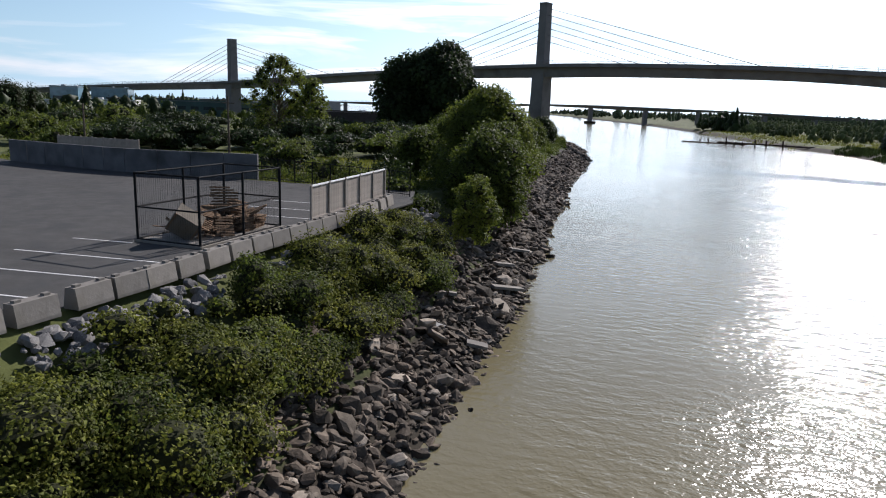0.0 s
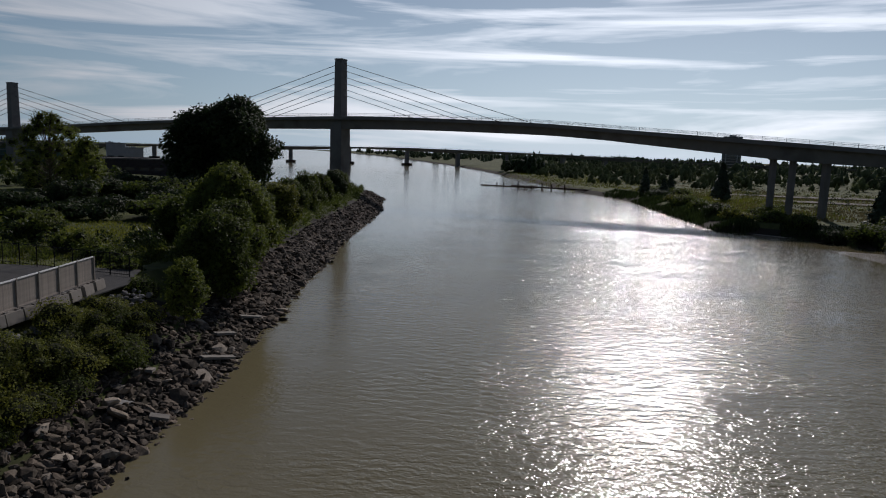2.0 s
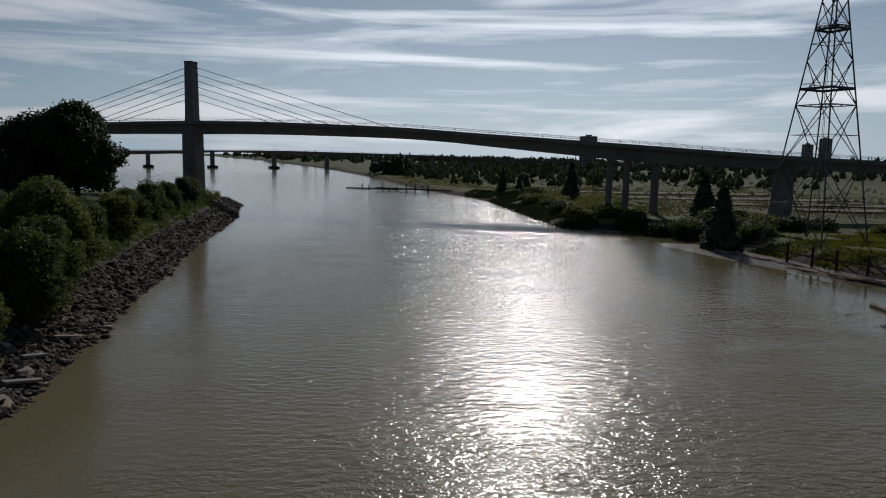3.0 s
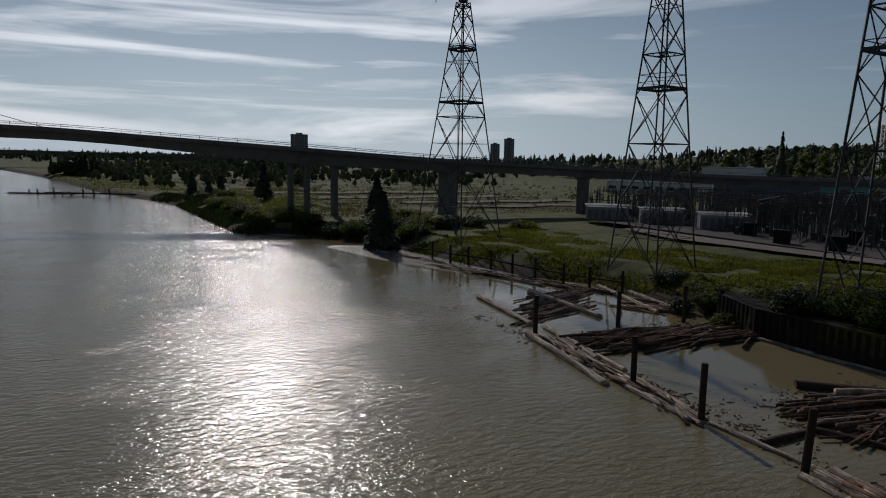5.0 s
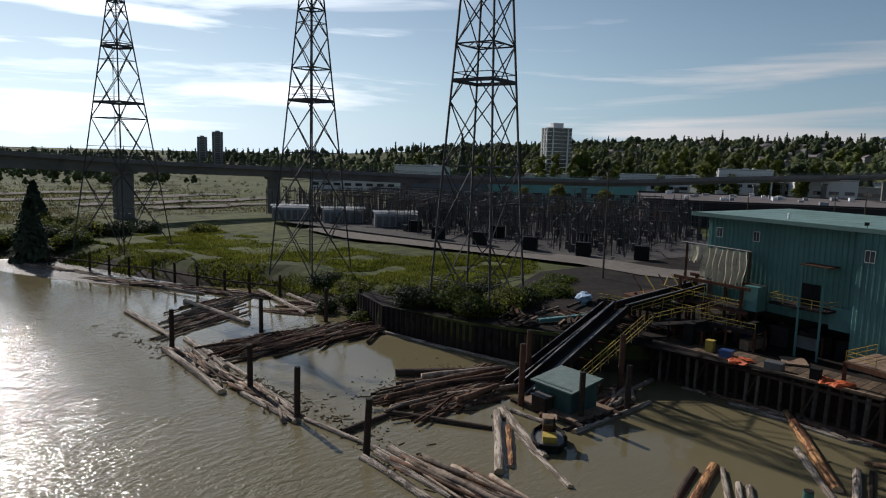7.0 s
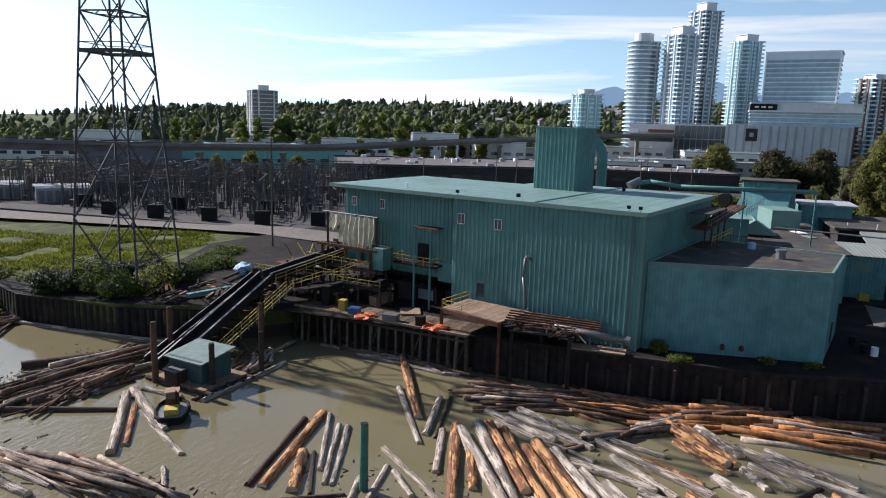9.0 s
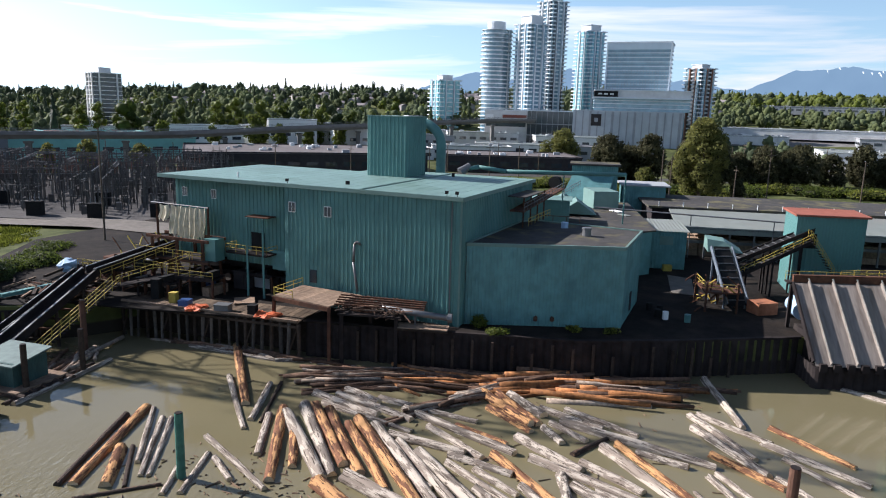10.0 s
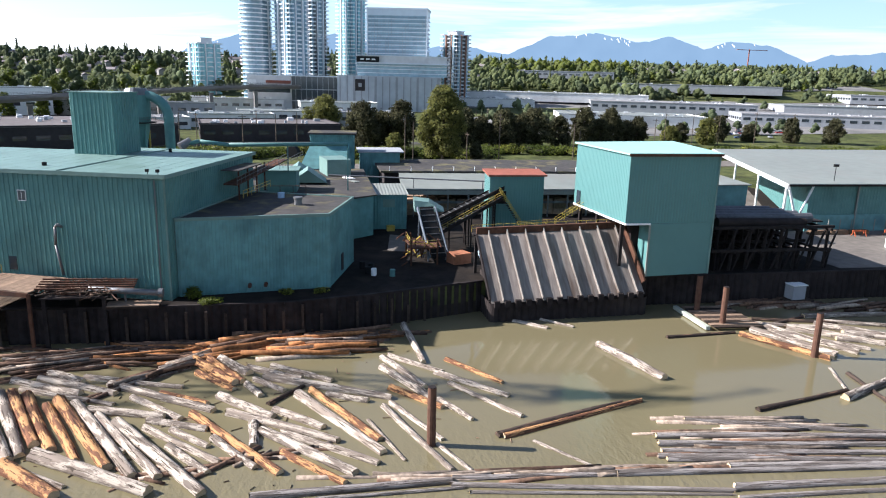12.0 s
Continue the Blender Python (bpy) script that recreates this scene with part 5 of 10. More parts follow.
def machine_deck(name, label, c, lx, ly, rz, z0, z1, seed, deckm=None, railm=None, rollers=5):
    """A steel deck on legs with rollers, cross ties, chute plates and a rail along one side."""
    random.seed(seed)
    t = thing(name, label, "machinery", "infeed machinery", m=pose(c[0], c[1], z0, 0, 0, rz))
    h = z1 - z0
    for sx in (-0.5, 0, 0.5):
        for sy in (-0.5, 0.5):
            part("leg", Geo().beam((sx * lx, sy * ly, -0.2), (sx * lx, sy * ly, h), 0.24), RUST, t)
    for sy in (-0.5, 0.5):
        part("side_beam", Geo().beam((-lx / 2, sy * ly, h), (lx / 2, sy * ly, h), 0.2, 0.5), DARKRUST, t)
        part("brace", Geo().beam((-lx / 2, sy * ly, 0.2), (0, sy * ly, h - 0.2), 0.12), RUST, t)
    part("deck", Geo().box((0, 0, h - 0.12), (lx, ly * 0.9, 0.12)), deckm or DARKRUST, t)
    for i in range(rollers):
        x = lx * ((i + 0.5) / rollers - 0.5)
        part("roller", Geo().cyl((x, -ly * 0.45, h + 0.18), (x, ly * 0.45, h + 0.18), 0.17, n=8), GALV if i % 2 else DARKRUST, t)
    part("chute_plate", Geo().box((lx * 0.36, 0, h + 0.5), (lx * 0.1, ly, 0.9)), BLACKMET, t)
    part("motor_box", Geo().box((-lx * 0.3, ly * 0.62, h * 0.6), (1.0, 0.7, 0.8)), TEAL if seed % 2 else BLACKMET, t)
    if railm:
        handrail(t, [(-lx / 2, -ly / 2, h), (lx / 2, -ly / 2, h)], railm)
    return t


for k_, (u, v, lx, ly, rz_, zz, rm) in enumerate(((-24, -5.5, 9, 2.4, 18, 7.2, YELLOW), (-17.5, -6.2, 8, 2.0, 0, 6.4, None), (-12.0, -3.6, 7, 2.6, 6, 7.0, YELLOW), (-27, 1.5, 8, 3.0, 40, 6.8, None),
                                              (-30, -3.0, 7, 2.0, 10, 6.2, YELLOW), (-21.5, -1.2, 6, 2.2, 85, 7.8, None), (-8.5, 3.4, 9, 2.4, 0, 6.6, None), (-15.5, 3.2, 6, 2.4, 0, 6.2, None))):
    p = ml(u, v, 0)
    machine_deck("roller_deck", "dark steel roller deck of the log infeed on legs", (p.x, p.y), lx, ly, rz_ + math.degrees(MRZ), QZ, zz, 40 + k_, None, rm)
for u, v, sx, sy, sz, mm in ((-9.0, 2.4, 2.2, 1.6, 2.4, DARKWALL), (-6.5, 4.2, 3.0, 1.4, 1.8, GREYWALL), (-4.2, 3.6, 1.6, 1.2, 2.0, DARKRUST), (-12.6, -0.6, 1.4, 1.4, 1.1, CARS[4]), (-1.6, 3.0, 1.8, 1.5, 2.2, BLACKMET), (-19.0, -3.8, 1.2, 1.0, 1.5, RUST)):
    g = Geo().box(ml(u, v, QZ + sz / 2), (sx, sy, sz), MRZ).box(ml(u, v, QZ + sz + 0.06), (sx * 1.08, sy * 1.08, 0.12), MRZ).box(ml(u, v - sy * 0.52, QZ + sz * 0.55), (sx * 0.6, 0.08, sz * 0.6), MRZ)
    solid("machine_cabinet", g, mm, "dusty machine cabinet standing under the mill wing", "cabinet", "machine cabinets")

# lower block with flat roof
low = thing("lower_mill_block", "faded teal mill extension with flat lichen-stained roof", "mill extension")
LOWP = [(125.7, -39.0), (128.1, -57.7), (141.6, -61.5), (147.0, -46.8), (145, -44.9)]
clad_block(low, LOWP, QZ - 0.3, 14.2, TEAL_P, 0.42, 0.06)
part("roof", Geo().prism(LOWP, 14.21, 14.4), ROOF_T, low)
for a, b in zip(LOWP, LOWP[1:] + LOWP[:1]):
    part("parapet", Geo().beam((*a, 14.35), (*b, 14.35), 0.25, 0.4), TEAL_R, low)
vent = part("roof_vent", Geo().cyl((135.6, -53.6, 14.4), (135.6, -53.6, 15.3), 0.55, n=12), GALV, low)
part("vent_cap", Geo().cyl((135.6, -53.6, 15.3), (135.6, -53.6, 15.5), 0.65, n=12), GALV, vent)
part("roof_vent", Geo().cyl((141.5, -51.0, 14.4), (141.5, -51.0, 15.2), 0.5, n=12), BLUETARP, low)
part("door", Geo().box((134.4, -59.6, 6.4), (1.1, 0.12, 2.4), math.atan2(-3.8, 13.5)), DARKWALL, low)
part("corner_trim", Geo().beam((128.1, -57.75, QZ), (128.1, -57.75, 14.2), 0.18), TEAL_P, low)
part("rust_stain_panel", Geo().box((125.9, -38.75, 11.4), (0.2, 0.7, 3.0), 0.1), RUST, low)
for x, y in ((126.6, -47.5), (126.9, -49.5)):
    part("wall_outlet", Geo().cyl((x + 0.3, y, 5.6), (x - 0.3, y, 5.4), 0.25, n=8), RUST, low)
# catwalk structure between the blocks
cat = thing("catwalk", "rusty catwalk and conveyor along the mill's end wall", "catwalk")
for i in range(4):
    p = ml(27, 17 + i * 3.5, 0)
    part("column", Geo().beam((p.x, p.y, 14.2), (p.x, p.y, 18.6), 0.22), RUST, cat)
part("deck", Geo().beam(ml(27, 14, 17), ml(27, 36, 18.2), 2.0, 0.2), RUST, cat)
part("canopy", Geo().beam(ml(26.6, 15, 18.8), ml(26.6, 24, 18.8), 2.6, 0.15), ROOF_T, cat)
handrail(cat, [ml(28, 14, 17), ml(28, 36, 18.2)], GALV)
handrail(cat, [ml(28.4, 15, 15), ml(28.4, 26, 15)], YELLOW)
handrail(cat, [ml(30, 26, 17.8), ml(30, 38, 18.4)], GALV)

# square teal tower on the roof
tow = thing("roof_tower", "square teal corrugated tower on the sawmill roof", "tower")
TP = [tuple(ml(*q, 0))[:2] for q in ((2.2, 17.6), (8.6, 17.6), (8.6, 24.2), (2.2, 24.2))]
clad_block(tow, TP, 20.06, 28.8, TEAL, 0.62, 0.08)
part("cap", Geo().prism([tuple(ml(*q, 0))[:2] for q in ((2.0, 17.4), (8.8, 17.4), (8.8, 24.4), (2.0, 24.4))], 28.8, 28.95), TEAL_R, tow)
# cyclone with its bent duct
cyc = thing("cyclone", "teal dust cyclone with bent duct beside the tower", "cyclone")
cc = Vector((186, -21.5, 0))
part("barrel", Geo().cyl((cc.x, cc.y, 23.4), (cc.x, cc.y, 27.6), 2.5, n=20), TEAL, cyc, smooth=False)
part("hood", Geo().cyl((cc.x, cc.y, 27.6), (cc.x, cc.y, 28.9), 2.6, 1.9, n=20), GALV, cyc)
part("cone", Geo().cyl((cc.x, cc.y, 14.0), (cc.x, cc.y, 23.4), 0.8, 2.5, n=20), TEAL, cyc)
part("platform", Geo().cyl((cc.x, cc.y, 22.2), (cc.x, cc.y, 22.35), 3.4, n=20), DARKRUST, cyc)
ring = [Vector((cc.x + 3.3 * math.cos(t * 0.7854), cc.y + 3.3 * math.sin(t * 0.7854), 22.35)) for t in range(9)]
handrail(cyc, ring, GALV)
for sx, sy in ((-1.6, -1.6), (1.6, -1.6), (1.6, 1.6), (-1.6, 1.6)):
    part("leg", Geo().beam((cc.x + sx, cc.y + sy, 4.5), (cc.x + sx, cc.y + sy, 22.2), 0.3), YELLOW if sx > 0 else TEAL, cyc)
g = Geo()
arc = [cc + MU * (1.4 + 5.0 * math.sin(k * math.pi / 16)) + Vector((0, 0, 27.6 - 4.4 * (1 - math.cos(k * math.pi / 16)))) for k in range(9)]
arc += [cc + MU * 6.4 + Vector((0, 0, z)) for z in (18, 12)]
prev = None
for q_, p_ in enumerate(arc):            # one swept tube
    d_ = (arc[min(q_ + 1, len(arc) - 1)] - arc[max(q_ - 1, 0)]).normalized()
    s_ = d_.cross(MV).normalized()
    k0 = len(g.v)
    g.v.extend(tuple(p_ + (s_ * math.cos(j * math.pi / 7) + MV * math.sin(j * math.pi / 7)) * 0.95) for j in range(14))
    if prev is not None:
        g.f.extend((prev + j, prev + (j + 1) % 14, k0 + (j + 1) % 14, k0 + j) for j in range(14))
    prev = k0
part("duct", g, TEAL, cyc, smooth=True)
blow = thing("blower_pipe", "long teal blower pipe running over the roofs", "pipe")
g = Geo()
bp_ = [ml(13, 30, 20.8), ml(15, 31, 21.2), ml(19, 33, 20.6), ml(36, 45, 20.3)]
for a, b in zip(bp_, bp_[1:]):
    g.cyl(a, b, 0.34, n=10)
part("pipe", g, TEAL, blow, smooth=True)
part("elbow", Geo().cyl(ml(12.4, 29.4, 20.3), ml(13.6, 30.6, 21.4), 0.8, 0.5, n=12), GALV, blow)
for u, v in ((27, 39), (36, 45.5)):
    part("support", Geo().beam(ml(u, v, QZ), ml(u, v, 20.2), 0.2), TEAL, blow)

# buildings behind the mill
back = thing("machine_house", "small teal tower house behind the mill", "mill house")
clad_block(back, [(203, -54.8), (203, -64.8), (211, -65.4), (211, -55.4)], QZ, 19.0, TEAL_P, 0.5, 0.05)
part("roof", Geo().prism([(202.4, -54.2), (202.4, -65.4), (211.6, -66), (211.6, -54.8)], 19.0, 19.4), ROOF_T, back)
part("hopper", Geo().add([(196, -52, 11.5), (196, -62, 11.5), (203, -64, 17), (203, -55, 17), (196, -52, 10), (196, -62, 10), (203, -64, 10), (203, -55, 10)],
                         [(0, 1, 2, 3), (7, 6, 5, 4), (0, 4, 5, 1), (1, 5, 6, 2), (2, 6, 7, 3), (3, 7, 4, 0)]), TEAL_P, back)
part("round_opening", Geo().cyl((195.6, -50.8, 15.6), (197.2, -51.4, 15.6), 1.3, n=16), BLACKMET, back)
shed2 = thing("side_shed", "low teal shed with dark roof behind the mill", "shed")
clad_block(shed2, [(206, -66.5), (206, -76), (216, -76.6), (216, -67)], QZ, 14.6, TEAL_P, 0.5, 0.05)
part("roof", Geo().prism([(205.4, -66), (205.4, -77), (216.6, -77.4), (216.6, -66.2)], 14.6, 14.9), GREYWALL, shed2)
link = thing("mill_annexe", "jumble of teal lean-to roofs behind the mill", "annexe")
part("wall", Geo().prism([(150, -46.8), (147, -50), (160, -66), (196, -66), (196, -40), (165, -40)], QZ, 11.6), TEAL_P, link)
part("roof", Geo().prism([(149.4, -46.2), (146.4, -50), (160, -66.6), (196.6, -66.6), (196.6, -39.6), (165, -39.6)], 11.61, 11.85), ROOF_T, link)
part("chute_wall", Geo().prism([(163, -46.0), (163, -52.6), (169, -53.0), (169, -46.4)], 11.85, 15.6), TEAL, link)
part("chute_roof", Geo().prism([(162.6, -45.6), (162.6, -53.0), (169.4, -53.4), (169.4, -46.0)], 15.61, 15.75), TEAL_R, link)
for x_, y_ in ((172, -54), (180, -52)):
    part("gable_roof", Geo().add([(x_, y_ + 3, 12.2), (x_ + 7, y_ + 3, 12.2), (x_ + 7, y_ - 4, 12.2), (x_, y_ - 4, 12.2), (x_, y_ - 0.5, 14.6), (x_ + 7, y_ - 0.5, 14.6)], [(0, 1, 5, 4), (2, 3, 4, 5), (3, 0, 4), (1, 2, 5), (3, 2, 1, 0)]), TEAL_R, link)
for k_ in range(5):
    part("pipe_rail", Geo().beam((160, -45.5 - k_ * 2.2, 11.9), (160, -45.5 - k_ * 2.2, 13.4), 0.1), RUST, link)
part("pipe_rail", Geo().beam((160, -45.5, 13.4), (160, -54.3, 13.4), 0.1), RUST, link)
part("box", Geo().box((188, -60, 13.6), (8, 5, 3.4), 0.2), TEAL_R, link)
part("skylight", Geo().box((181, -62.6, 11.95), (3, 1.4, 0.12), 0.5), WHITE, link)
part("skylight", Geo().box((176, -63.4, 11.95), (2.6, 1.2, 0.12), 0.5), ROOF_P, link)
# white pipe over the annexe
g = Geo()
g.cyl((180.5, -58.5, 12.6), (172.5, -92.5, 12.3), 0.14, n=8)
for q in (0.1, 0.5, 0.9):
    g.cyl((180.5 - 8 * q, -58.5 - 34 * q, 4.5), (180.5 - 8 * q, -58.5 - 34 * q, 12.5), 0.09, n=6)
solid("overhead_pipe", g, GALV, "thin pale overhead pipe on posts", "pipe")

# small teal shed with corrugated roof, at the open end of the long sheds
sb = thing("tool_shed", "small pale teal shed with corrugated roof", "shed")
clad_block(sb, [(165, -65.8), (165, -72.6), (176, -73.4), (176, -66.6)], QZ, 10.9, TEAL_P, 0.5, 0.05)
part("roof", Geo().sheet([[(164.4 + (i % 2) * 0.001, -65.2 - i * 0.31, 11.05 + 0.06 * (i % 2)) for i in range(26)], [(176.6, -65.6 - i * 0.31, 11.4 + 0.06 * (i % 2)) for i in range(26)]]), ROOF_P, sb)
part("window", Geo().box((164.94, -69.3, 9.4), (0.06, 2.2, 1.5)), TEAL_R, sb)
part("crate", Geo().box((163.5, -69.5, 5.0), (1.0, 1.4, 1.0), 0.1), YELLOW, sb)
longshed = thing("long_shed", "long open-fronted lumber shed with pale metal roof", "shed")
part("roof", Geo().add([(176, -73, 10.4), (176, -136, 10.2), (190, -138, 11.6), (190, -74, 11.8), (176, -73, 10.1), (176, -136, 9.9), (190, -138, 11.3), (190, -74, 11.5)],
                       [(3, 2, 1, 0), (4, 5, 6, 7), (0, 1, 5, 4), (1, 2, 6, 5), (2, 3, 7, 6), (3, 0, 4, 7)]), ROOF_P, longshed)
part("back_roof", Geo().prism([(190.2, -70), (190.2, -138), (214, -142), (214, -70)], 11.8, 12.2), ROOF_T, longshed)
part("back_wall", Geo().prism([(192, -71), (192, -137), (213, -140), (213, -71)], QZ, 11.8), DARKWALL, longshed)
part("front_beam", Geo().beam((176.2, -73, 9.6), (176.2, -136, 9.4), 0.3, 0.8), ROOF_P, longshed)
part("front_beam", Geo().beam((177.5, -73, 7.4), (177.5, -136, 7.2), 0.3, 0.5), GALV, longshed)
for i in range(15):
    part("column", Geo().beam((176.3, -74 - i * 4.3, QZ), (176.3, -74 - i * 4.3, 10.0), 0.3), GALV, longshed)
for i in range(14):
    part("roof_post", Geo().beam((190.3, -72 - i * 4.8, 11.9), (190.3, -72 - i * 4.8, 13.2), 0.12), WHITE, longshed)
random.seed(77)
for i in range(34):
    m_ = pose(180 + 4.0 * (i % 2), -76 - (i // 2) * 3.55, QZ, 0, 0, 2)
    if i == 0:
        stack0 = thing("lumber_stack", "stack of sawn lumber under the shed roof", "lumber stack", "lumber stacks", m=m_)
        for zz, sx, sy, hh in ((0.6, 2.4, 3.4, 1.2), (1.8, 2.2, 3.3, 1.1), (2.85, 2.2, 3.2, 0.9)):
            part("lumber_pack", Geo().box((0, 0, zz), (sx, sy, hh)), PLANK, stack0)
    else:
        copy_thing(stack0, m_)

# ---------------------------------------------------------------- log deck, chipper tower and outfeed house
ramp = thing("log_ramp", "worn steel log ramp with pale skid rails sloping into the water", "log ramp")
RT0, RT1, RB0, RB1 = Vector((133.0, -78.8, 10.3)), Vector((132.4, -100.6, 11.1)), Vector((124.4, -79.1, 2.7)), Vector((125.3, -101.6, 3.2))
STEELR = mat("worn brushed steel plate", (0.19, 0.162, 0.138), 0.65, 0.1, var=0.4, scale=1.2, bump=0.2, stretch=(0.35, 2.4, 0.35), stain=(0.10, 0.07, 0.05))
rows = [[RT0.lerp(RT1, j / 16).lerp(RB0.lerp(RB1, j / 16), i / 8) for j in range(17)] for i in range(9)]
under = [[p - Vector((0, 0, 0.4)) for p in row] for row in rows]
g = Geo().sheet(rows)
part("plate", g, STEELR, ramp)
part("underside", Geo().sheet(under), DARKRUST, ramp)
for j in range(8):
    q = (j + 0.6) / 8
    part("skid_rail", Geo().beam(RT0.lerp(RT1, q) + Vector((-0.05, 0, 0.3)), RB0.lerp(RB1, q) + Vector((0.05, 0, 0.3)), 0.1, 0.6), STEELR, ramp)
    # thin pale strip paints the sunlit highlight along the rail's top
    part("rail_cap", Geo().beam(RT0.lerp(RT1, q) + Vector((-0.05, 0, 0.63)), RB0.lerp(RB1, q) + Vector((0.05, 0, 0.63)), 0.17, 0.06), ROOF_P, ramp)
part("side_plate", Geo().beam(RT1 + Vector((0, -0.1, 0.4)), RB1.lerp(RT1, 0.12) + Vector((0, -0.1, 0.4)), 0.25, 1.5), RUST, ramp)
part("side_plate", Geo().beam(RT0 + Vector((0, 0.1, 0)), RB0.lerp(RT0, 0.05) + Vector((0, 0.1, 0)), 0.2, 0.6), DARKRUST, ramp)
part("head_beam", Geo().beam(RT0 + Vector((0.5, 0, 0.5)), RT1 + Vector((0.5, 0, 0.5)), 0.6, 0.9), RUST, ramp)
part("back_walk", Geo().beam(RT0 + Vector((1.4, 0.4, -0.2)), RT1 + Vector((1.4, 0, -0.2)), 1.6, 0.2), DARKRUST, ramp)
handrail(ramp, [RT0 + Vector((1.9, 0.4, 0)), RT1 + Vector((1.9, 0, 0))])
for j in range(6):
    q = j / 5
    p = RT0.lerp(RT1, q)
    part("trestle_leg", Geo().beam((p.x + 0.5, p.y, QZ - 2), (p.x + 0.5, p.y, p.z - 0.3), 0.4), DARKRUST, ramp)
for i in range(15):
    p = RB0.lerp(RB1, (i + 0.5) / 15)
    part("toe_tooth", Geo().box((p.x - 0.15, p.y, p.z - 0.1), (0.5, 0.75, 0.9)), DARKRUST, ramp)
part("side_wall", Geo().prism([(124.6, -79.4), (133.5, -79.2), (133.5, -101), (125.6, -102)], -1, 2.2), DARKRUST, ramp)
part("inner_dark", Geo().prism([(127.5, -79.6), (133, -79.4), (133, -100.6), (127.5, -101.4)], 2.2, 5.2), DARKRUST, ramp)

box = thing("outfeed_house", "big sea-green ribbed metal house on stilts over the quay", "mill house")
BPOLY = [(126.4, -98.3), (127.2, -112.0), (147.0, -115.2), (143.6, -97.2)]
clad_block(box, BPOLY, 13.0, 22.6, TEAL_B, 0.45, 0.035)
part("front_wall", Geo().prism([(126.42, -102.0), (127.2, -112.0), (130.4, -112.4), (129.6, -102.0)], 5.4, 12.99), TEAL_B, box)
part("roof", Geo().prism([(126.0, -97.9), (126.8, -112.4), (147.5, -115.7), (143.9, -96.8)], 22.61, 22.85), mat("pale sea-green roofing", (0.30, 0.52, 0.46), 0.45, var=0.08, scale=0.5, bump=0.05), box)
part("fascia", Geo().beam((125.98, -97.9, 22.6), (126.78, -112.4, 22.6), 0.12, 0.35), RUST, box)
part("edge_trim", Geo().beam((126.4, -98.28, 13.0), (143.6, -97.18, 13.0), 0.2, 0.25), WHITE, box)
part("edge_trim", Geo().beam((126.34, -98.3, 13.0), (126.36, -102.0, 13.0), 0.2, 0.25), WHITE, box)
part("edge_trim", Geo().beam((126.36, -102.0, 5.4), (126.36, -102.0, 13.0), 0.2, 0.25), ROOF_P, box)
part("corner_trim", Geo().beam((127.14, -112.04, 5.4), (127.14, -112.04, 22.6), 0.2), TEAL_R, box)
for x, y in ((142.5, -98), (128.5, -98.8), (136, -98.2), (146, -114.4), (138, -113.2)):
    part("stilt", Geo().beam((x, y, QZ - 0.2), (x, y, 13.0), 0.45), DARKRUST, box)
part("machine", Geo().box((134, -103.5, 8.6), (8, 5, 7.5)), DARKRUST, box)
part("door", Geo().box((141.8, -97.2, 14.3), (1.2, 0.12, 2.2), 0.06), GLASS_D, box)
part("side_annexe", Geo().prism([(150, -116.5), (151, -133), (164, -134.6), (162, -117)], QZ, 14.8), TEAL_P, box)
part("annexe_roof", Geo().prism([(149.6, -116.1), (150.6, -133.5), (164.6, -135.2), (162.6, -116.6)], 14.81, 15.0), ROOF_P, box)
part("wind_vane", Geo().beam((143.4, -97.4, 22.8), (143.4, -97.4, 24.6), 0.1), BLACKMET, box)
stair = thing("steel_stairs", "yellow-railed steel stairs up to the house", "stairs")
S0, S1 = Vector((140, -93.0, 10.2)), Vector((140.6, -98.2, 13.2))
for i in range(12):
    p = S0.lerp(S1, i / 11)
    part("tread", Geo().box(p, (1.0, 0.4, 0.06)), DARKRUST, stair)
handrail(stair, [S0 + Vector((-0.5, 0, 0)), S1 + Vector((-0.5, 0, 0))])
handrail(stair, [S0 + Vector((0.5, 0, 0)), S1 + Vector((0.5, 0, 0))])
handrail(stair, [S0 + Vector((-0.5, 0, 0)), Vector((137.5, -86, 10.2))])
part("walkway", Geo().beam((137.9, -82, 10.1), (140, -93.4, 10.1), 1.4, 0.2), DARKRUST, stair)
part("column", Geo().beam((138, -84, QZ), (138, -84, 10), 0.3), DARKRUST, stair)
part("column", Geo().beam((139.6, -92, QZ), (139.6, -92, 10), 0.3), DARKRUST, stair)

kt = thing("chip_tower", "teal chip tower with rust-red flat roof", "tower")
KP = [(152, -85.2), (152, -94.8), (160, -96), (160, -86.2)]
clad_block(kt, KP, QZ, 16.2, TEAL_B, 0.45, 0.035)
part("roof", Geo().prism([(151.6, -84.8), (151.6, -95.2), (160.4, -96.4), (160.4, -85.8)], 16.21, 16.5), ROOF_RED, kt)
part("opening", Geo().box((151.96, -87.2, 12.6), (0.1, 1.8, 2.2)), BLACKMET, kt)
kst = thing("tower_stairs", "steep yellow-railed stairs on the chip tower", "stairs")
for i in range(14):
    p = Vector((150.9, -86.7, 13.4)).lerp(Vector((150.6, -90.4, 8.0)), i / 13)
    part("tread", Geo().box(p, (1.0, 0.35, 0.06)), DARKRUST, kst)
for dx in (-0.5, 0.5):
    handrail(kst, [Vector((150.9 + dx, -86.7, 13.4)), Vector((150.6 + dx, -90.4, 8.0))])
part("landing", Geo().box((150.2, -91.6, 7.9), (2.0, 2.2, 0.15)), DARKRUST, kst)
for x, y in ((149.4, -90.8), (151.0, -92.5)):
    part("column", Geo().beam((x, y, QZ), (x, y, 7.9), 0.2), DARKRUST, kst)


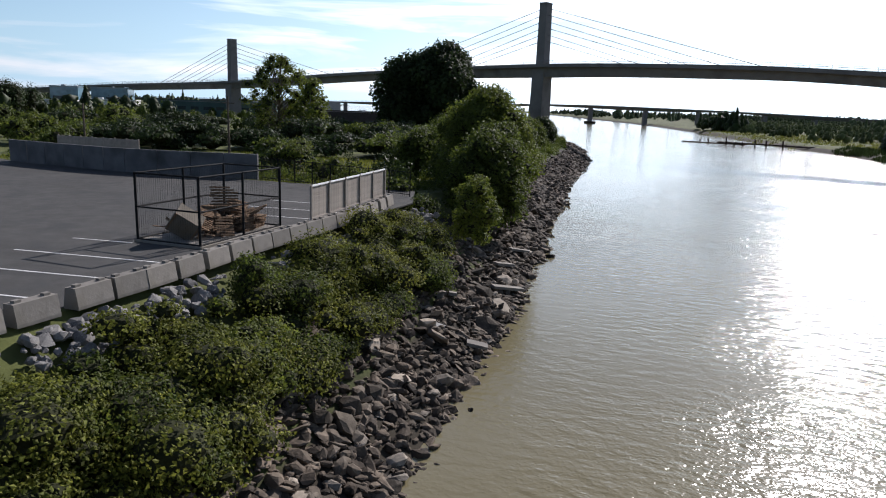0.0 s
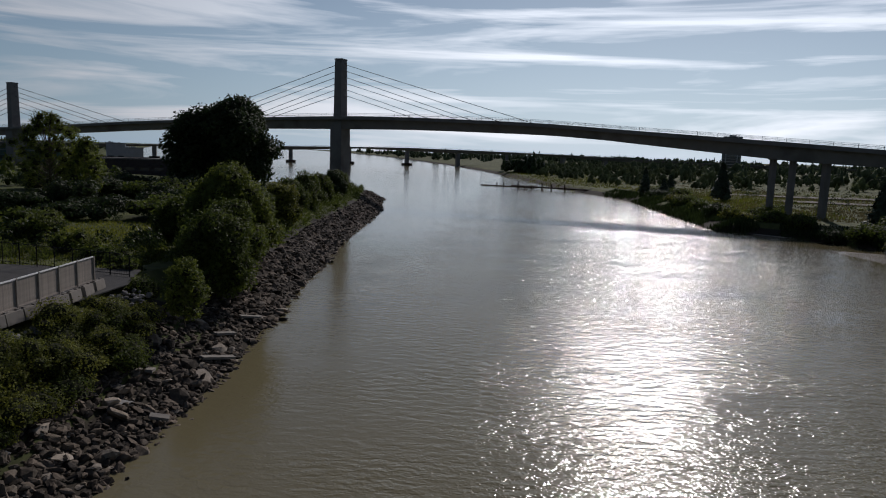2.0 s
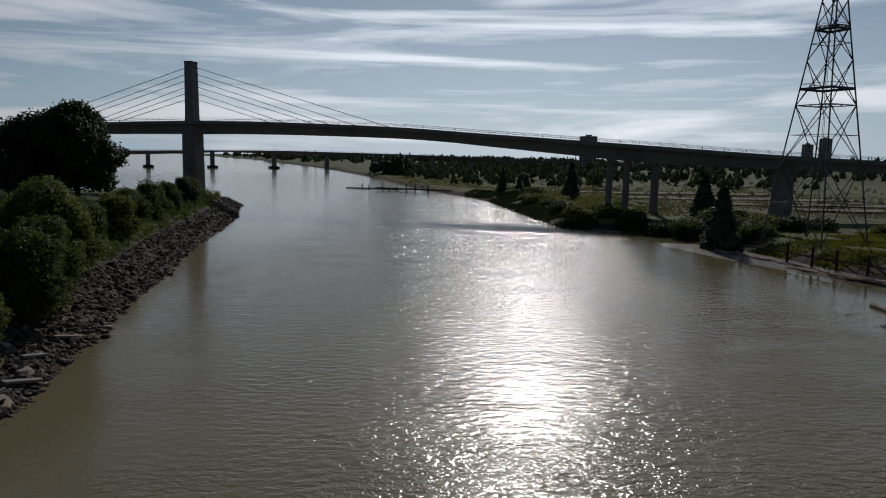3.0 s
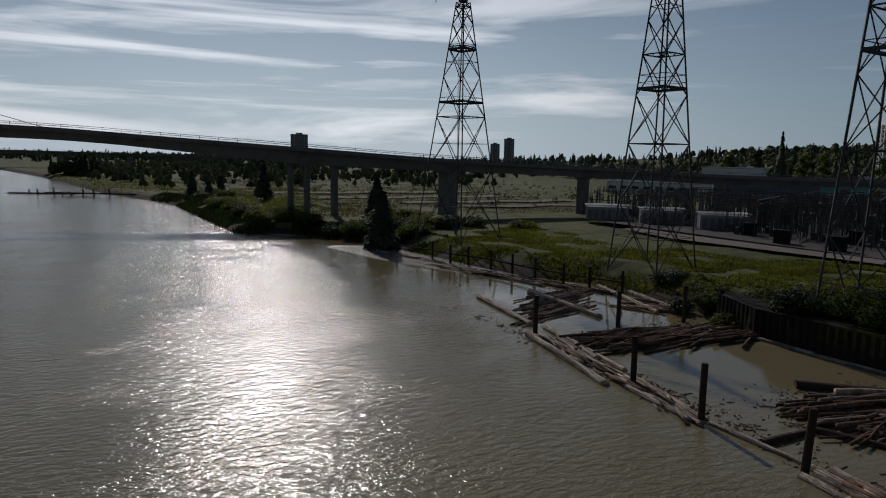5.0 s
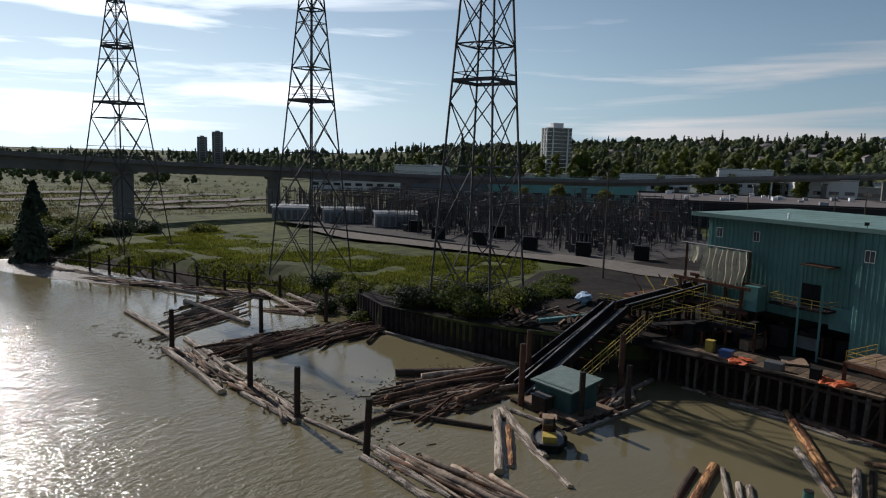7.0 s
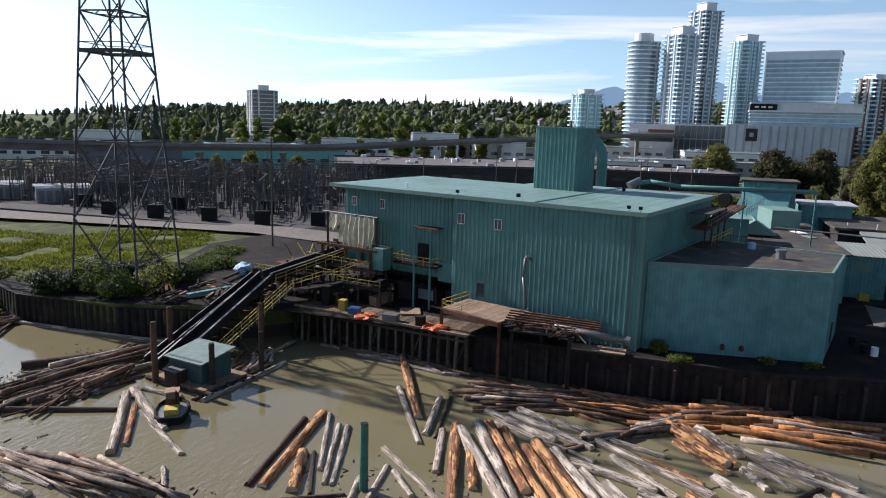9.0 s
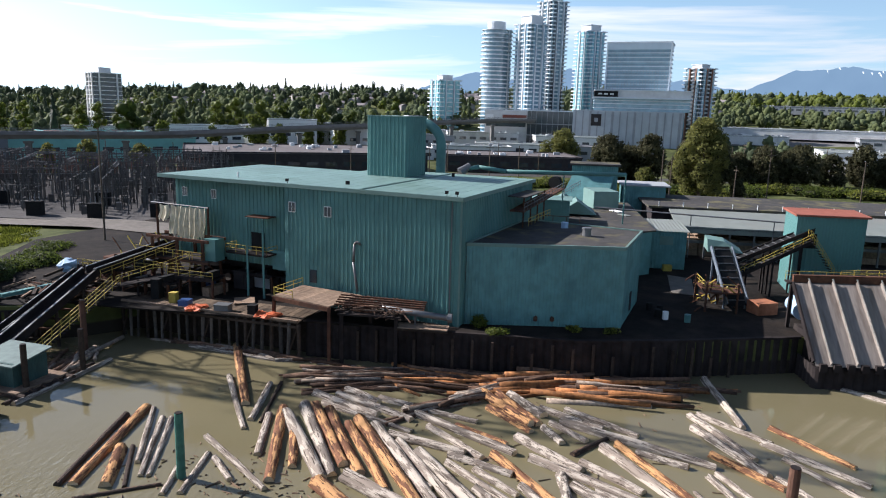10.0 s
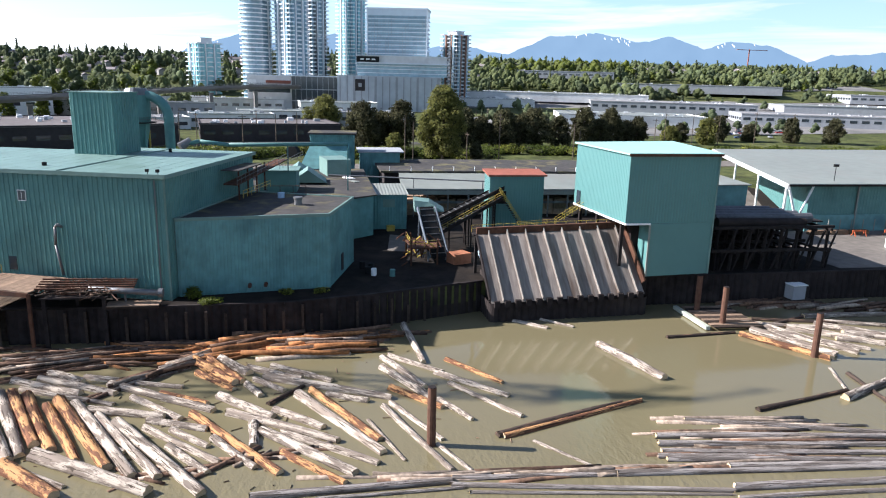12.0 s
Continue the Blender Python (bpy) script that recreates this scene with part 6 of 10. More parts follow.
def conveyor(name, label, a, b, width, material, rail=True, cover=False):
    c = thing(name, label, "conveyor")
    a, b = Vector(a), Vector(b)
    d = (b - a).normalized()
    s = d.cross(Vector((0, 0, 1))).normalized()
    part("belt", Geo().beam(a, b, width * 0.75, 0.18), RUBBER, c)
    for k in (-1, 1):
        part("side_beam", Geo().beam(a + s * width / 2 * k, b + s * width / 2 * k, 0.14, 0.6), material, c)
        if rail:
            handrail(c, [a + s * width / 2 * k + Vector((0, 0, 0.2)), b + s * width / 2 * k + Vector((0, 0, 0.2))], YELLOW if k > 0 else GALV, 0.95)
    n = int((b - a).length / 1.1)
    for i in range(n):
        p = a.lerp(b, (i + 0.5) / n)
        part("flight", Geo().beam(p - s * width * 0.4 + Vector((0, 0, 0.14)), p + s * width * 0.4 + Vector((0, 0, 0.14)), 0.12), GALV, c)
    for q in (0.15, 0.5, 0.85):
        p = a.lerp(b, q)
        z0 = max(ground_z(p.x, p.y), -1.0)
        for k in (-0.5, 0.5):
            if p.z - z0 > 1.2:
                part("leg", Geo().beam((p.x + s.x * width * k, p.y + s.y * width * k, z0), p + s * width * k, 0.22), material, c)
    return c


c1 = conveyor("chip_conveyor", "short steep conveyor with blue-grey flights", (140.0, -74.6, 5.3), (146.5, -73.4, 12.0), 3.0, mat("blue-grey painted steel", (0.12, 0.145, 0.17), 0.6, var=0.25, scale=2, bump=0.1), False)
part("head_cover", Geo().add([(146.4, -71.6, 11.2), (146.4, -76.4, 11.2), (150, -76.8, 11.4), (150, -71.8, 11.4), (147.4, -71.6, 12.9), (147.4, -74.0, 12.6), (150, -74.4, 12.8), (150, -71.8, 13.1)],
                              [(3, 2, 1, 0), (4, 5, 6, 7), (0, 1, 5, 4), (1, 2, 6, 5), (2, 3, 7, 6), (3, 0, 4, 7)]), TEAL_R, c1)
part("tail_box", Geo().box((139.6, -77.6, 5.2), (2.4, 3.0, 1.8), 0.4), mat("rusty orange hopper", (0.32, 0.13, 0.07), 0.8, var=0.3, scale=1.5, bump=0.2), c1)
conveyor("long_conveyor", "dark inclined conveyor with yellow rail to the chip tower", (148, -75.5, 7.4), (152, -87.0, 12.6), 1.8, DARKRUST)
conveyor("upper_conveyor", "dark inclined conveyor under the shed roof", (150, -74.5, 8.6), (153, -88.0, 14.4), 1.8, DARKRUST, False)
mach = thing("debarker_frame", "tangle of rusty machinery with yellow rails in the yard", "machinery")
random.seed(91)
for i in range(34):
    a = Vector((random.uniform(138, 145), random.uniform(-74.5, -69.5), random.uniform(QZ, 8.5)))
    b = a + Vector((random.uniform(-1.5, 1.5), random.uniform(-1.5, 1.5), random.uniform(-1.5, 1.5)))
    b.z = max(b.z, QZ + 0.1)
    part("bar", Geo().beam(a, b, 0.16), YELLOW if i % 5 == 0 else RUST, mach)
for x, y in ((138.4, -74), (138.4, -70), (144.6, -74), (144.6, -70)):
    part("frame_post", Geo().beam((x, y, QZ), (x, y, 8.4), 0.25), RUST, mach)
part("deck", Geo().box((141.5, -72, 7.2), (6.6, 4.4, 0.2)), RUST, mach)
handrail(mach, [(138.4, -74, 7.3), (138.4, -70, 7.3), (144.6, -70, 7.3)])
part("drum", Geo().cyl((136.5, -81.5, 5.8), (141, -82.0, 5.8), 1.1, n=14), BLUETARP, mach)
# yard clutter beside the low block
for i, (x, y, m_) in enumerate(((133.5, -64.0, WHITE), (134.5, -63.2, RUBBER), (136.5, -63.8, RUBBER), (137.5, -62.6, BLACKMET), (132.8, -66.6, TEAL))):
    solid("oil_drum", Geo().cyl((x, y, QZ), (x, y, QZ + 1.0), 0.4, n=12), m_, "steel drum standing in the mill yard", "drum", "drums")
solid("concrete_apron", Geo().prism([(148, -67.4), (147, -70.6), (158, -72.4), (160, -69)], QZ, QZ + 0.06), GRAVEL, "pale dusty concrete apron in the yard", "slab", kind="structure")

# ---------------------------------------------------------------- dock furniture in front of the main building
plat = thing("loading_platform", "brown plank platform on rusty legs with yellow rail", "platform")
PL = [Vector((124.0, -15.6, 7.0)), Vector((129.6, -17.4, 7.0)), Vector((126.6, -25.8, 7.0)), Vector((120.6, -23.6, 7.0))]
for i in range(18):
    q = (i + 0.5) / 18
    part("plank", Geo().beam(PL[0].lerp(PL[3], q), PL[1].lerp(PL[2], q), 0.46, 0.12), PLANK, plat)
for p in PL:
    part("leg", Geo().beam((p.x, p.y, -0.5 if p.x < 123 else QZ), (p.x, p.y, 6.9), 0.35), RUST, plat)
part("edge_beam", Geo().beam(PL[0] - Vector((0, 0, 0.3)), PL[3] - Vector((0, 0, 0.3)), 0.3, 0.5), RUST, plat)
handrail(plat, [PL[0], PL[1]])
handrail(plat, [PL[0].lerp(PL[3], 0.02), PL[0].lerp(PL[3], 0.35)])
random.seed(14)
heap = thing("scrap_heap", "heap of rusty steel and broken timber on a dark rack", "scrap heap")
for i in range(46):
    a = Vector((random.uniform(120.8, 125.6), random.uniform(-32, -24.6), random.uniform(6.35, 6.9)))
    b = a + Vector((random.uniform(-1.2, 1.2), random.uniform(-3, 3), random.uniform(-0.25, 0.35)))
    part("scrap_bar", Geo().beam(a, b, random.uniform(0.1, 0.3), 0.12), (RUST, PLANK, TIMBER)[i % 3], heap)
jumble = Geo()
for i in range(110):
    a = Vector((random.uniform(120.6, 126.2), random.uniform(-32.6, -24.2), random.uniform(6.3, 7.1)))
    d = Vector((random.uniform(-1.0, 1.0), random.uniform(-1, 1), random.uniform(-0.35, 0.45))) * random.uniform(0.4, 1.6)
    jumble.beam(a - d, a + d, random.uniform(0.06, 0.22), random.uniform(0.04, 0.12))
tagged(part("broken_timber", jumble, mat("mixed rusty and brown scrap", (0.085, 0.055, 0.042), 0.85, var=0.4, scale=2, bump=0.3, island=0.7), heap), kind="stuff")
for i in range(5):
    part("long_bar", Geo().beam((121.4 + i * 0.7, -24.0, 7.2 + 0.1 * i), (122.6 + i * 0.5, -34.5, 6.7 + 0.12 * i), 0.2, 0.16), RUST, heap)
for x, y in ((121, -25), (121, -31.5), (125.4, -25.5), (125.4, -31.5), (123, -28)):
    part("rack_post", Geo().beam((x, y, -0.5 if x < 122 else QZ), (x, y, 6.3), 0.4), DARKRUST, heap)
part("rack_deck", Geo().prism([(120.6, -24.6), (120.6, -32), (125.8, -32), (125.8, -24.6)], 6.1, 6.3), DARKRUST, heap)
hp = thing("slurry_pipe", "pale grey horizontal pipe along the mill wall", "pipe")
part("pipe", Geo().cyl((122.6, -29.5, 6.7), (122.0, -37.6, 6.2), 0.38, n=12), GALV, hp, smooth=True)
part("flange", Geo().cyl((122.0, -37.4, 6.2), (122.0, -37.9, 6.2), 0.55, n=12), GALV, hp)
part("pipe_stand", Geo().beam((122.4, -33.5, 4.6), (122.4, -33.5, 6.4), 0.2), GALV, hp)
lp = thing("lower_platform", "small brown plank staging under the pipe", "platform")
for i in range(6):
    part("plank", Geo().beam((121.0 + i * 0.35, -31.5, 5.0), (121.0 + i * 0.35, -37.5, 5.0), 0.33, 0.1), PLANK, lp)
part("beam", Geo().beam((120.9, -31.5, 4.8), (120.9, -37.5, 4.8), 0.25), TIMBER, lp)
for i, (x, y, sx, sy, sz, mm, nm) in enumerate(((124.8, -3.6, 1.3, 1.3, 0.9, CARS[4], "tote_bin"), (126.4, -1.2, 0.9, 0.9, 1.3, YELLOW, "tote_bin"), (124.0, -9.0, 1.4, 1.8, 0.9, GALV, "tote_bin"), (123.2, -13.2, 1.0, 1.0, 1.3, BLACKMET, "tote_bin"), (127.8, 1.8, 1.3, 1.1, 2.6, BLACKMET, "tote_bin"))):
    g = Geo().box((x, y, QZ + sz / 2), (sx, sy, sz)).box((x, y, QZ + sz + 0.05), (sx * 1.06, sy * 1.06, 0.1))
    solid(nm, g, mm, "steel bin standing on the timber dock", "bin", "dock bins")
random.seed(55)
for i in range(7):
    x, y = (124.2 + random.uniform(-.5, .7), -6.0 + random.uniform(-1.4, 1.2)) if i < 3 else (122.9 + random.uniform(-.6, .8), -15.2 + random.uniform(-1.4, 1.4))
    vs, fs = blob((0, 0, 0.18), (1.2, 0.7, 0.3), i, 12, rough=0.7)
    solid("containment_boom", Geo().add(vs, fs), ORANGE, "crumpled bright orange containment boom on the dock", "containment boom", "orange booms", m=pose(x, y, QZ + 0.08, 0, 0, i * 50))
solid("plywood_sheet", Geo().box((128.6, -9.8, 4.75), (3.0, 2.6, 0.15), 0.4), PLANK, "pale plank lying on the dock yard", "board")
solid("dock_bench", Geo().box((131.4, -4.5, 5.2), (3.6, 1.2, 1.2), -0.3), PLANK, "brown timber bench under the wing", "bench")

# log haul conveyor rising out of the water
haul = thing("log_haul", "long dark steel log haul chute rising from the water", "log haul")
HA, HB, HC = Vector((108.3, 12.4, 0.2)), Vector((127.2, 10.8, 7.2)), Vector((137.6, 4.6, 9.6))
for a, b in ((HA, HB), (HB, HC)):
    d = (b - a).normalized()
    s = d.cross(Vector((0, 0, 1))).normalized()
    part("trough", Geo().beam(a, b, 1.8, 0.25), DARKRUST, haul)
    for k in (-1, 1):
        part("side_wall", Geo().beam(a + s * k * 1.1 + Vector((0, 0, 0.5)), b + s * k * 1.1 + Vector((0, 0, 0.5)), 0.18, 1.0), DARKRUST, haul)
        part("top_rail", Geo().beam(a + s * k * 1.1 + Vector((0, 0, 1.05)), b + s * k * 1.1 + Vector((0, 0, 1.05)), 0.22, 0.1), GALV, haul)
    part("chain", Geo().beam(a + Vector((0, 0, 0.2)), b + Vector((0, 0, 0.2)), 0.3, 0.12), GALV, haul)
for q in (0.35, 0.6, 0.85):
    p = HA.lerp(HB, q)
    for k in (-1.1, 1.1):
        part("bent", Geo().cyl((p.x, p.y + k, -1), (p.x, p.y + k, p.z), 0.2, n=8), TIMBER, haul)
chute = thing("sorting_chute", "narrow dark steel chute beside the log haul", "log haul")
CA, CB = Vector((109.5, 15.4, 0.3)), Vector((129.0, 13.6, 6.9))
cs = (CB - CA).normalized().cross(Vector((0, 0, 1))).normalized()
part("trough", Geo().beam(CA, CB, 1.1, 0.2), DARKRUST, chute)
for k in (-1, 1):
    part("side_wall", Geo().beam(CA + cs * k * 0.65 + Vector((0, 0, 0.4)), CB + cs * k * 0.65 + Vector((0, 0, 0.4)), 0.12, 0.7), DARKRUST, chute)
    part("top_rail", Geo().beam(CA + cs * k * 0.65 + Vector((0, 0, 0.8)), CB + cs * k * 0.65 + Vector((0, 0, 0.8)), 0.14, 0.08), GALV, chute)
for i in range(9):
    p = CA.lerp(CB, 0.15 + 0.1 * i)
    part("bent", Geo().beam((p.x, p.y - 4.6, max(p.z - 0.6, 0.4)), (p.x, p.y + 0.9, max(p.z - 0.6, 0.4)), 0.25), RUST if i % 2 else TIMBER, chute)
    if i % 2 == 0:
        for dy in (-0.7, 0.7):
            part("leg", Geo().beam((p.x, p.y + dy, -1), (p.x, p.y + dy, p.z), 0.26), TIMBER, chute)
walk2 = thing("haul_walkway", "yellow-railed stairway beside the log haul", "walkway")
WA, WB = Vector((113.6, 8.6, 1.2)), Vector((126.0, 6.4, 6.6))
for i in range(26):
    p = WA.lerp(WB, i / 25)
    part("tread", Geo().box(p, (0.45, 1.0, 0.06), -0.15), DARKRUST, walk2)
for k in (-0.55, 0.55):
    handrail(walk2, [WA + Vector((0, k, 0)), WB + Vector((0, k, 0))])
handrail(walk2, [(126, 6.4, 6.6), (131, 4.2, 7.2), (134, -1.4, 7.2)])
handrail(walk2, [(127, 9.2, 7.0), (136, 3.4, 9.4)])
part("landing", Geo().beam((126, 6.0, 6.5), (134, -1.2, 7.1), 1.6, 0.15), DARKRUST, walk2)
for x, y in ((128, 4.6), (132, 1.2)):
    part("column", Geo().beam((x, y, 3.6), (x, y, 6.8), 0.25), DARKRUST, walk2)
rack = thing("timber_rack", "dark stacked timbers and rusty frames behind the sheet piling", "timber rack")
random.seed(63)
for i in range(40):
    a = Vector((random.uniform(126, 140), random.uniform(12, 24), QZ - 0.4 + random.uniform(0, 1.0)))
    part("baulk", Geo().beam(a, a + Vector((random.uniform(-2, 6), random.uniform(-2.5, 2.5), random.uniform(-0.1, 0.2))), random.uniform(0.2, 0.5)), TIMBER if i % 3 else PLANK, rack)
part("teal_beam", Geo().beam((123, 20.5, 4.9), (133, 15.5, 5.2), 0.7, 0.5), TEAL, rack)
part("long_rack", Geo().beam((136, 14, 7.4), (152, 5, 8.6), 2.6, 0.5), RUST, rack)
for i in range(6):
    x, y = 137 + i * 2.7, 13.4 - i * 1.5
    part("rack_post", Geo().beam((x, y, 4), (x, y, 8), 0.3), RUST, rack)
for i in range(7):
    part("rack_rail", Geo().beam((138 + i * 2, 13 - i * 1.1, 8.2), (139 + i * 2, 15 - i * 1.1, 10.0), 0.14), YELLOW if i % 2 else RUST, rack)
vs, fs = blob((0, 0, 0.6), (2.2, 1.2, 0.9), 3, 14, rough=0.5)
solid("covered_boat", Geo().add(vs, fs), BLUETARP, "small boat under a pale blue tarpaulin", "covered boat", m=pose(139.9, 23.2, 4.6, 0, 0, 20))

# trestle and timber structure east of the outfeed house
BLACKT = mat("tarred black timber", (0.022, 0.019, 0.018), 0.9, var=0.4, scale=2, bump=0.5, rnd=0.3)
tr = thing("timber_trestle", "dark timber trestle with raking legs beside the house", "trestle")
for i in range(8):
    y = -115.5 - i * 2.7
    for x in (131.5, 137.5, 143.5):
        part("post", Geo().beam((x, y, -0.5 if x < 133 else 3.5), (x + 0.4, y - 0.6, 10.8), 0.4), BLACKT, tr)
    part("raker", Geo().beam((130.6, y + 0.8, 0.3), (133.0, y - 2.2, 7.4), 0.35), BLACKT, tr)
    part("cap", Geo().beam((130.5, y, 10.9), (145, y, 10.9), 0.4), BLACKT, tr)
for x in (131.5, 137.5, 143.5):
    for z in (7.6, 11.2):
        part("stringer", Geo().beam((x, -115, z), (x, -135.5, z), 0.45), BLACKT, tr)
part("deck", Geo().prism([(134, -116), (134, -135.5), (146, -135.5), (146, -117)], 11.4, 11.6), DARKRUST, tr)
# black infill added behind the posts to keep the trestle dark
for i in range(11):
    part("plank_wall", Geo().box((145.6, -117.2 - i * 1.75, 7.9), (0.2, 1.68, 6.8)), BLACKT, tr)
for i in range(9):
    y = -116.5 - i * 2.2
    part("cross_brace", Geo().beam((131.4, y, 4.2), (131.8, y - 2.4, 10.6), 0.22), BLACKT, tr)
    part("floor_beam", Geo().beam((131, y, 7.4), (145, y, 7.4), 0.3), BLACKT, tr)
for k_ in range(4):
    part("pipe_bundle", Geo().cyl((134.2 + k_ * 2.1, -116.5, 12.2), (134.0 + k_ * 2.1, -133 + k_, 12.1), 0.85, n=12), mat("dull grey pipe", (0.085, 0.088, 0.095), 0.6, 0.2, var=0.3, scale=1.5, bump=0.2), tr)
part("roller_bed", Geo().cyl((132.5, -116, 11.9), (132.5, -131, 11.7), 0.7, n=12), DARKRUST, tr)
solid("yard_slab", Geo().prism([(131.2, -137.5), (131.2, -200), (158, -200), (158, -146), (141, -137)], QZ, QZ + 0.06), GRAVEL, "pale concrete yard slab east of the trestle", "yard", kind="structure")
solid("shed_yard", Geo().prism([(147, -121), (150, -140), (157.5, -147), (219, -178), (262, -178), (262, -143), (216, -143), (176, -137.5), (176, -122)], QZ, QZ + 0.05), GRAVEL, "pale dusty concrete yard between the sheds", "yard", kind="structure")
big = thing("storage_shed", "long sea-green storage shed with broad pale roof", "shed")
part("roof", Geo().add([(156.6, -145.6, 14.2), (156.6, -330, 14.2), (226, -345, 14.9), (221, -168, 14.9), (156.6, -145.6, 13.8), (156.6, -330, 13.8), (226, -345, 14.5), (221, -168, 14.5)],
                       [(3, 2, 1, 0), (4, 5, 6, 7), (0, 1, 5, 4), (1, 2, 6, 5), (2, 3, 7, 6), (3, 0, 4, 7)]), ROOF_P, big)
clad_block(big, [(158, -151.4), (158, -330), (222, -340), (219, -182)], QZ, 13.7, TEAL, 0.7, 0.06)
part("gutter", Geo().beam((156.5, -145.6, 13.9), (156.5, -330, 13.9), 0.25, 0.35), DARKRUST, big)
part("gable_truss", Geo().beam((156.6, -145.6, 13.7), (221, -168, 14.4), 0.5, 0.8), WHITE, big)
for q in (0.02, 0.3, 0.6, 0.95):
    p = Vector((156.6, -145.6, 13.6)).lerp(Vector((221, -168, 14.3)), q)
    part("gable_post", Geo().beam((p.x, p.y, QZ), p, 0.35), WHITE, big)
part("raker", Geo().beam((157.2, -149.4, QZ), (157.2, -146.0, 13.7), 0.35), WHITE, big)
part("raker", Geo().beam((157.4, -149.4, QZ + 4), (157.4, -151.6, 13.7), 0.3), WHITE, big)
for i in range(9):
    part("wall_post", Geo().beam((157.7, -162 - i * 8.6, QZ), (157.7, -162 - i * 8.6, 13.7), 0.3), ROOF_P, big)
part("base_panel", Geo().box((157.75, -190, QZ + 1.7), (0.2, 78, 3.4)), TEAL_P, big)
for i in range(14):
    part("fence_post", Geo().beam((156.8, -153 - i * 2.6, QZ), (156.8, -153 - i * 2.6, QZ + 2.6), 0.14), ROOF_P, big)
lamp_ = part("lamp_mast", Geo().beam((160, -158, 14.3), (160, -158, 17.2), 0.1), BLACKMET, big)
part("lamp_head", Geo().box((160, -158, 17.4), (0.5, 0.9, 0.5)), BLACKMET, lamp_)
for i in range(6):
    y = -158 - i * 7
    ob = thing("barricade", "orange steel trestle barricade in the yard", "barricade", "barricades")
    part("rail", Geo().beam((153, y, QZ + 1.1), (153, y - 3, QZ + 1.1), 0.12, 0.3), ORANGE, ob)
    for k in (0.3, 2.7):
        part("leg", Geo().beam((152.4, y - k, QZ), (153, y - k, QZ + 1.2), 0.1), ORANGE, ob)
        part("leg", Geo().beam((153.6, y - k, QZ), (153, y - k, QZ + 1.2), 0.1), ORANGE, ob)
for i in range(3):
    solid("timber_pack", Geo().box((155, -152 - i * 4.5, QZ + 0.35), (1.2, 4.0, 0.6)).box((155, -152 - i * 4.5, QZ + 0.75), (1.0, 3.8, 0.25)), WOODSCRAP, "low pack of yellow timber on the yard", "timber pack", "timber packs")
solid("white_van_body", Geo().box((141.5, -158, 5.7), (4.6, 2.2, 2.2)).box((141.5, -158, 6.9), (4.2, 2.0, 0.3)), WHITE, "white box body parked at the quay edge", "box")


# ---------------------------------------------------------------- timber heaps and pipes lying on the dark bank beside the log haul
random.seed(205)
for i, (x, y, rz_) in enumerate(((125.5, 12.5, 20), (124.5, 16.5, 35), (121.5, 21, 10), (127.5, 11, 70), (128.5, 19, 60), (124, 25, 30), (132.5, 14, 80))):
    t = thing("timber_heap", "dark heap of waste timber and slabs on the bank", "timber heap", "bank timber heaps", m=pose(x, y, ground_z(x, y), 0, 0, rz_))
    for k in range(9):
        L = random.uniform(2.0, 5.5)
        a = radians(random.gauss(0, 13))
        c = Vector((random.uniform(-0.6, 0.6), random.uniform(-1.3, 1.3), 0.15 + 0.13 * k))
        d = Vector((math.cos(a), math.sin(a), random.uniform(-0.04, 0.06))) * L / 2
        part("timber", Geo().beam(c - d, c + d, random.uniform(0.18, 0.4), random.uniform(0.12, 0.26)), (TIMBER, LOG_D, PLANK)[k % 3] if k != 8 else RUST, t)


# ---------------------------------------------------------------- piles, booms and logs
def timber_pile(x, y, h, lean=(0, 0), label="dark timber pile standing in the water", m_=TIMBER, r=0.33):
    t = thing("mooring_pile", label, "pile", "mooring piles", m=pose(x, y, 0))
    part("shaft", Geo().cyl((0, 0, -2), (lean[0], lean[1], h), r, r * 0.92, 12, rings=3, wob=0.02), m_, t)
    part("cap", Geo().cyl((lean[0], lean[1], h), (lean[0], lean[1], h + 0.06), r * 0.85, n=12), DARKRUST, t)
    return t


RUSTPILE = mat("rust-brown steel pile", (0.12, 0.065, 0.045), 0.8, 0.2, var=0.3, scale=1.5, bump=0.3)
for x, y, h, lx in ((90.2, 56.8, 5.3, 0), (88.2, 35.7, 5.1, 0), (86.3, 24.7, 5.5, 0), (85.7, 14.1, 5.2, 0.35), (105.8, 11.3, 6.8, 0), (106.5, 4.4, 5.1, 0), (103.6, 56.0, 5.1, 0), (114.6, 54.5, 5.4, 0), (118.4, 6.0, 6.5, 0),
                    (121.0, 53.6, 4.6, 0), (113.4, 15.5, 6.2, 0), (112.5, 2.2, 5.0, 0)):
    if (x, y) in ((105.8, 11.3), (113.4, 15.5), (118.4, 6.0)):
        timber_pile(x, y, h, (0, 0), "rust-brown steel pile beside the log haul", RUSTPILE, 0.36)
    else:
        timber_pile(x, y, h, (0, -lx))
timber_pile(93.4, -19.5, 5.6, (0, 0), "mossy green-stained timber pile among the logs", mat("mossy green pile", (0.06, 0.15, 0.115), 0.85, var=0.35, scale=1.5, bump=0.4), 0.36)
for x, y in ((93.3, -65.9), (125.4, -110.0), (119.6, -110.5), (108.1, -115.8)):
    timber_pile(x, y, 5.6, (0, 0), "rust-brown steel pile standing in the water", RUSTPILE, 0.42)
POSTS = [(105.1, 133.7), (109.3, 122.9), (110.4, 116.1), (112.5, 111.7), (114.7, 105.9), (115.6, 98.9), (116.9, 92.7), (118.5, 85.7), (120.3, 80.3), (122.8, 74.4)]
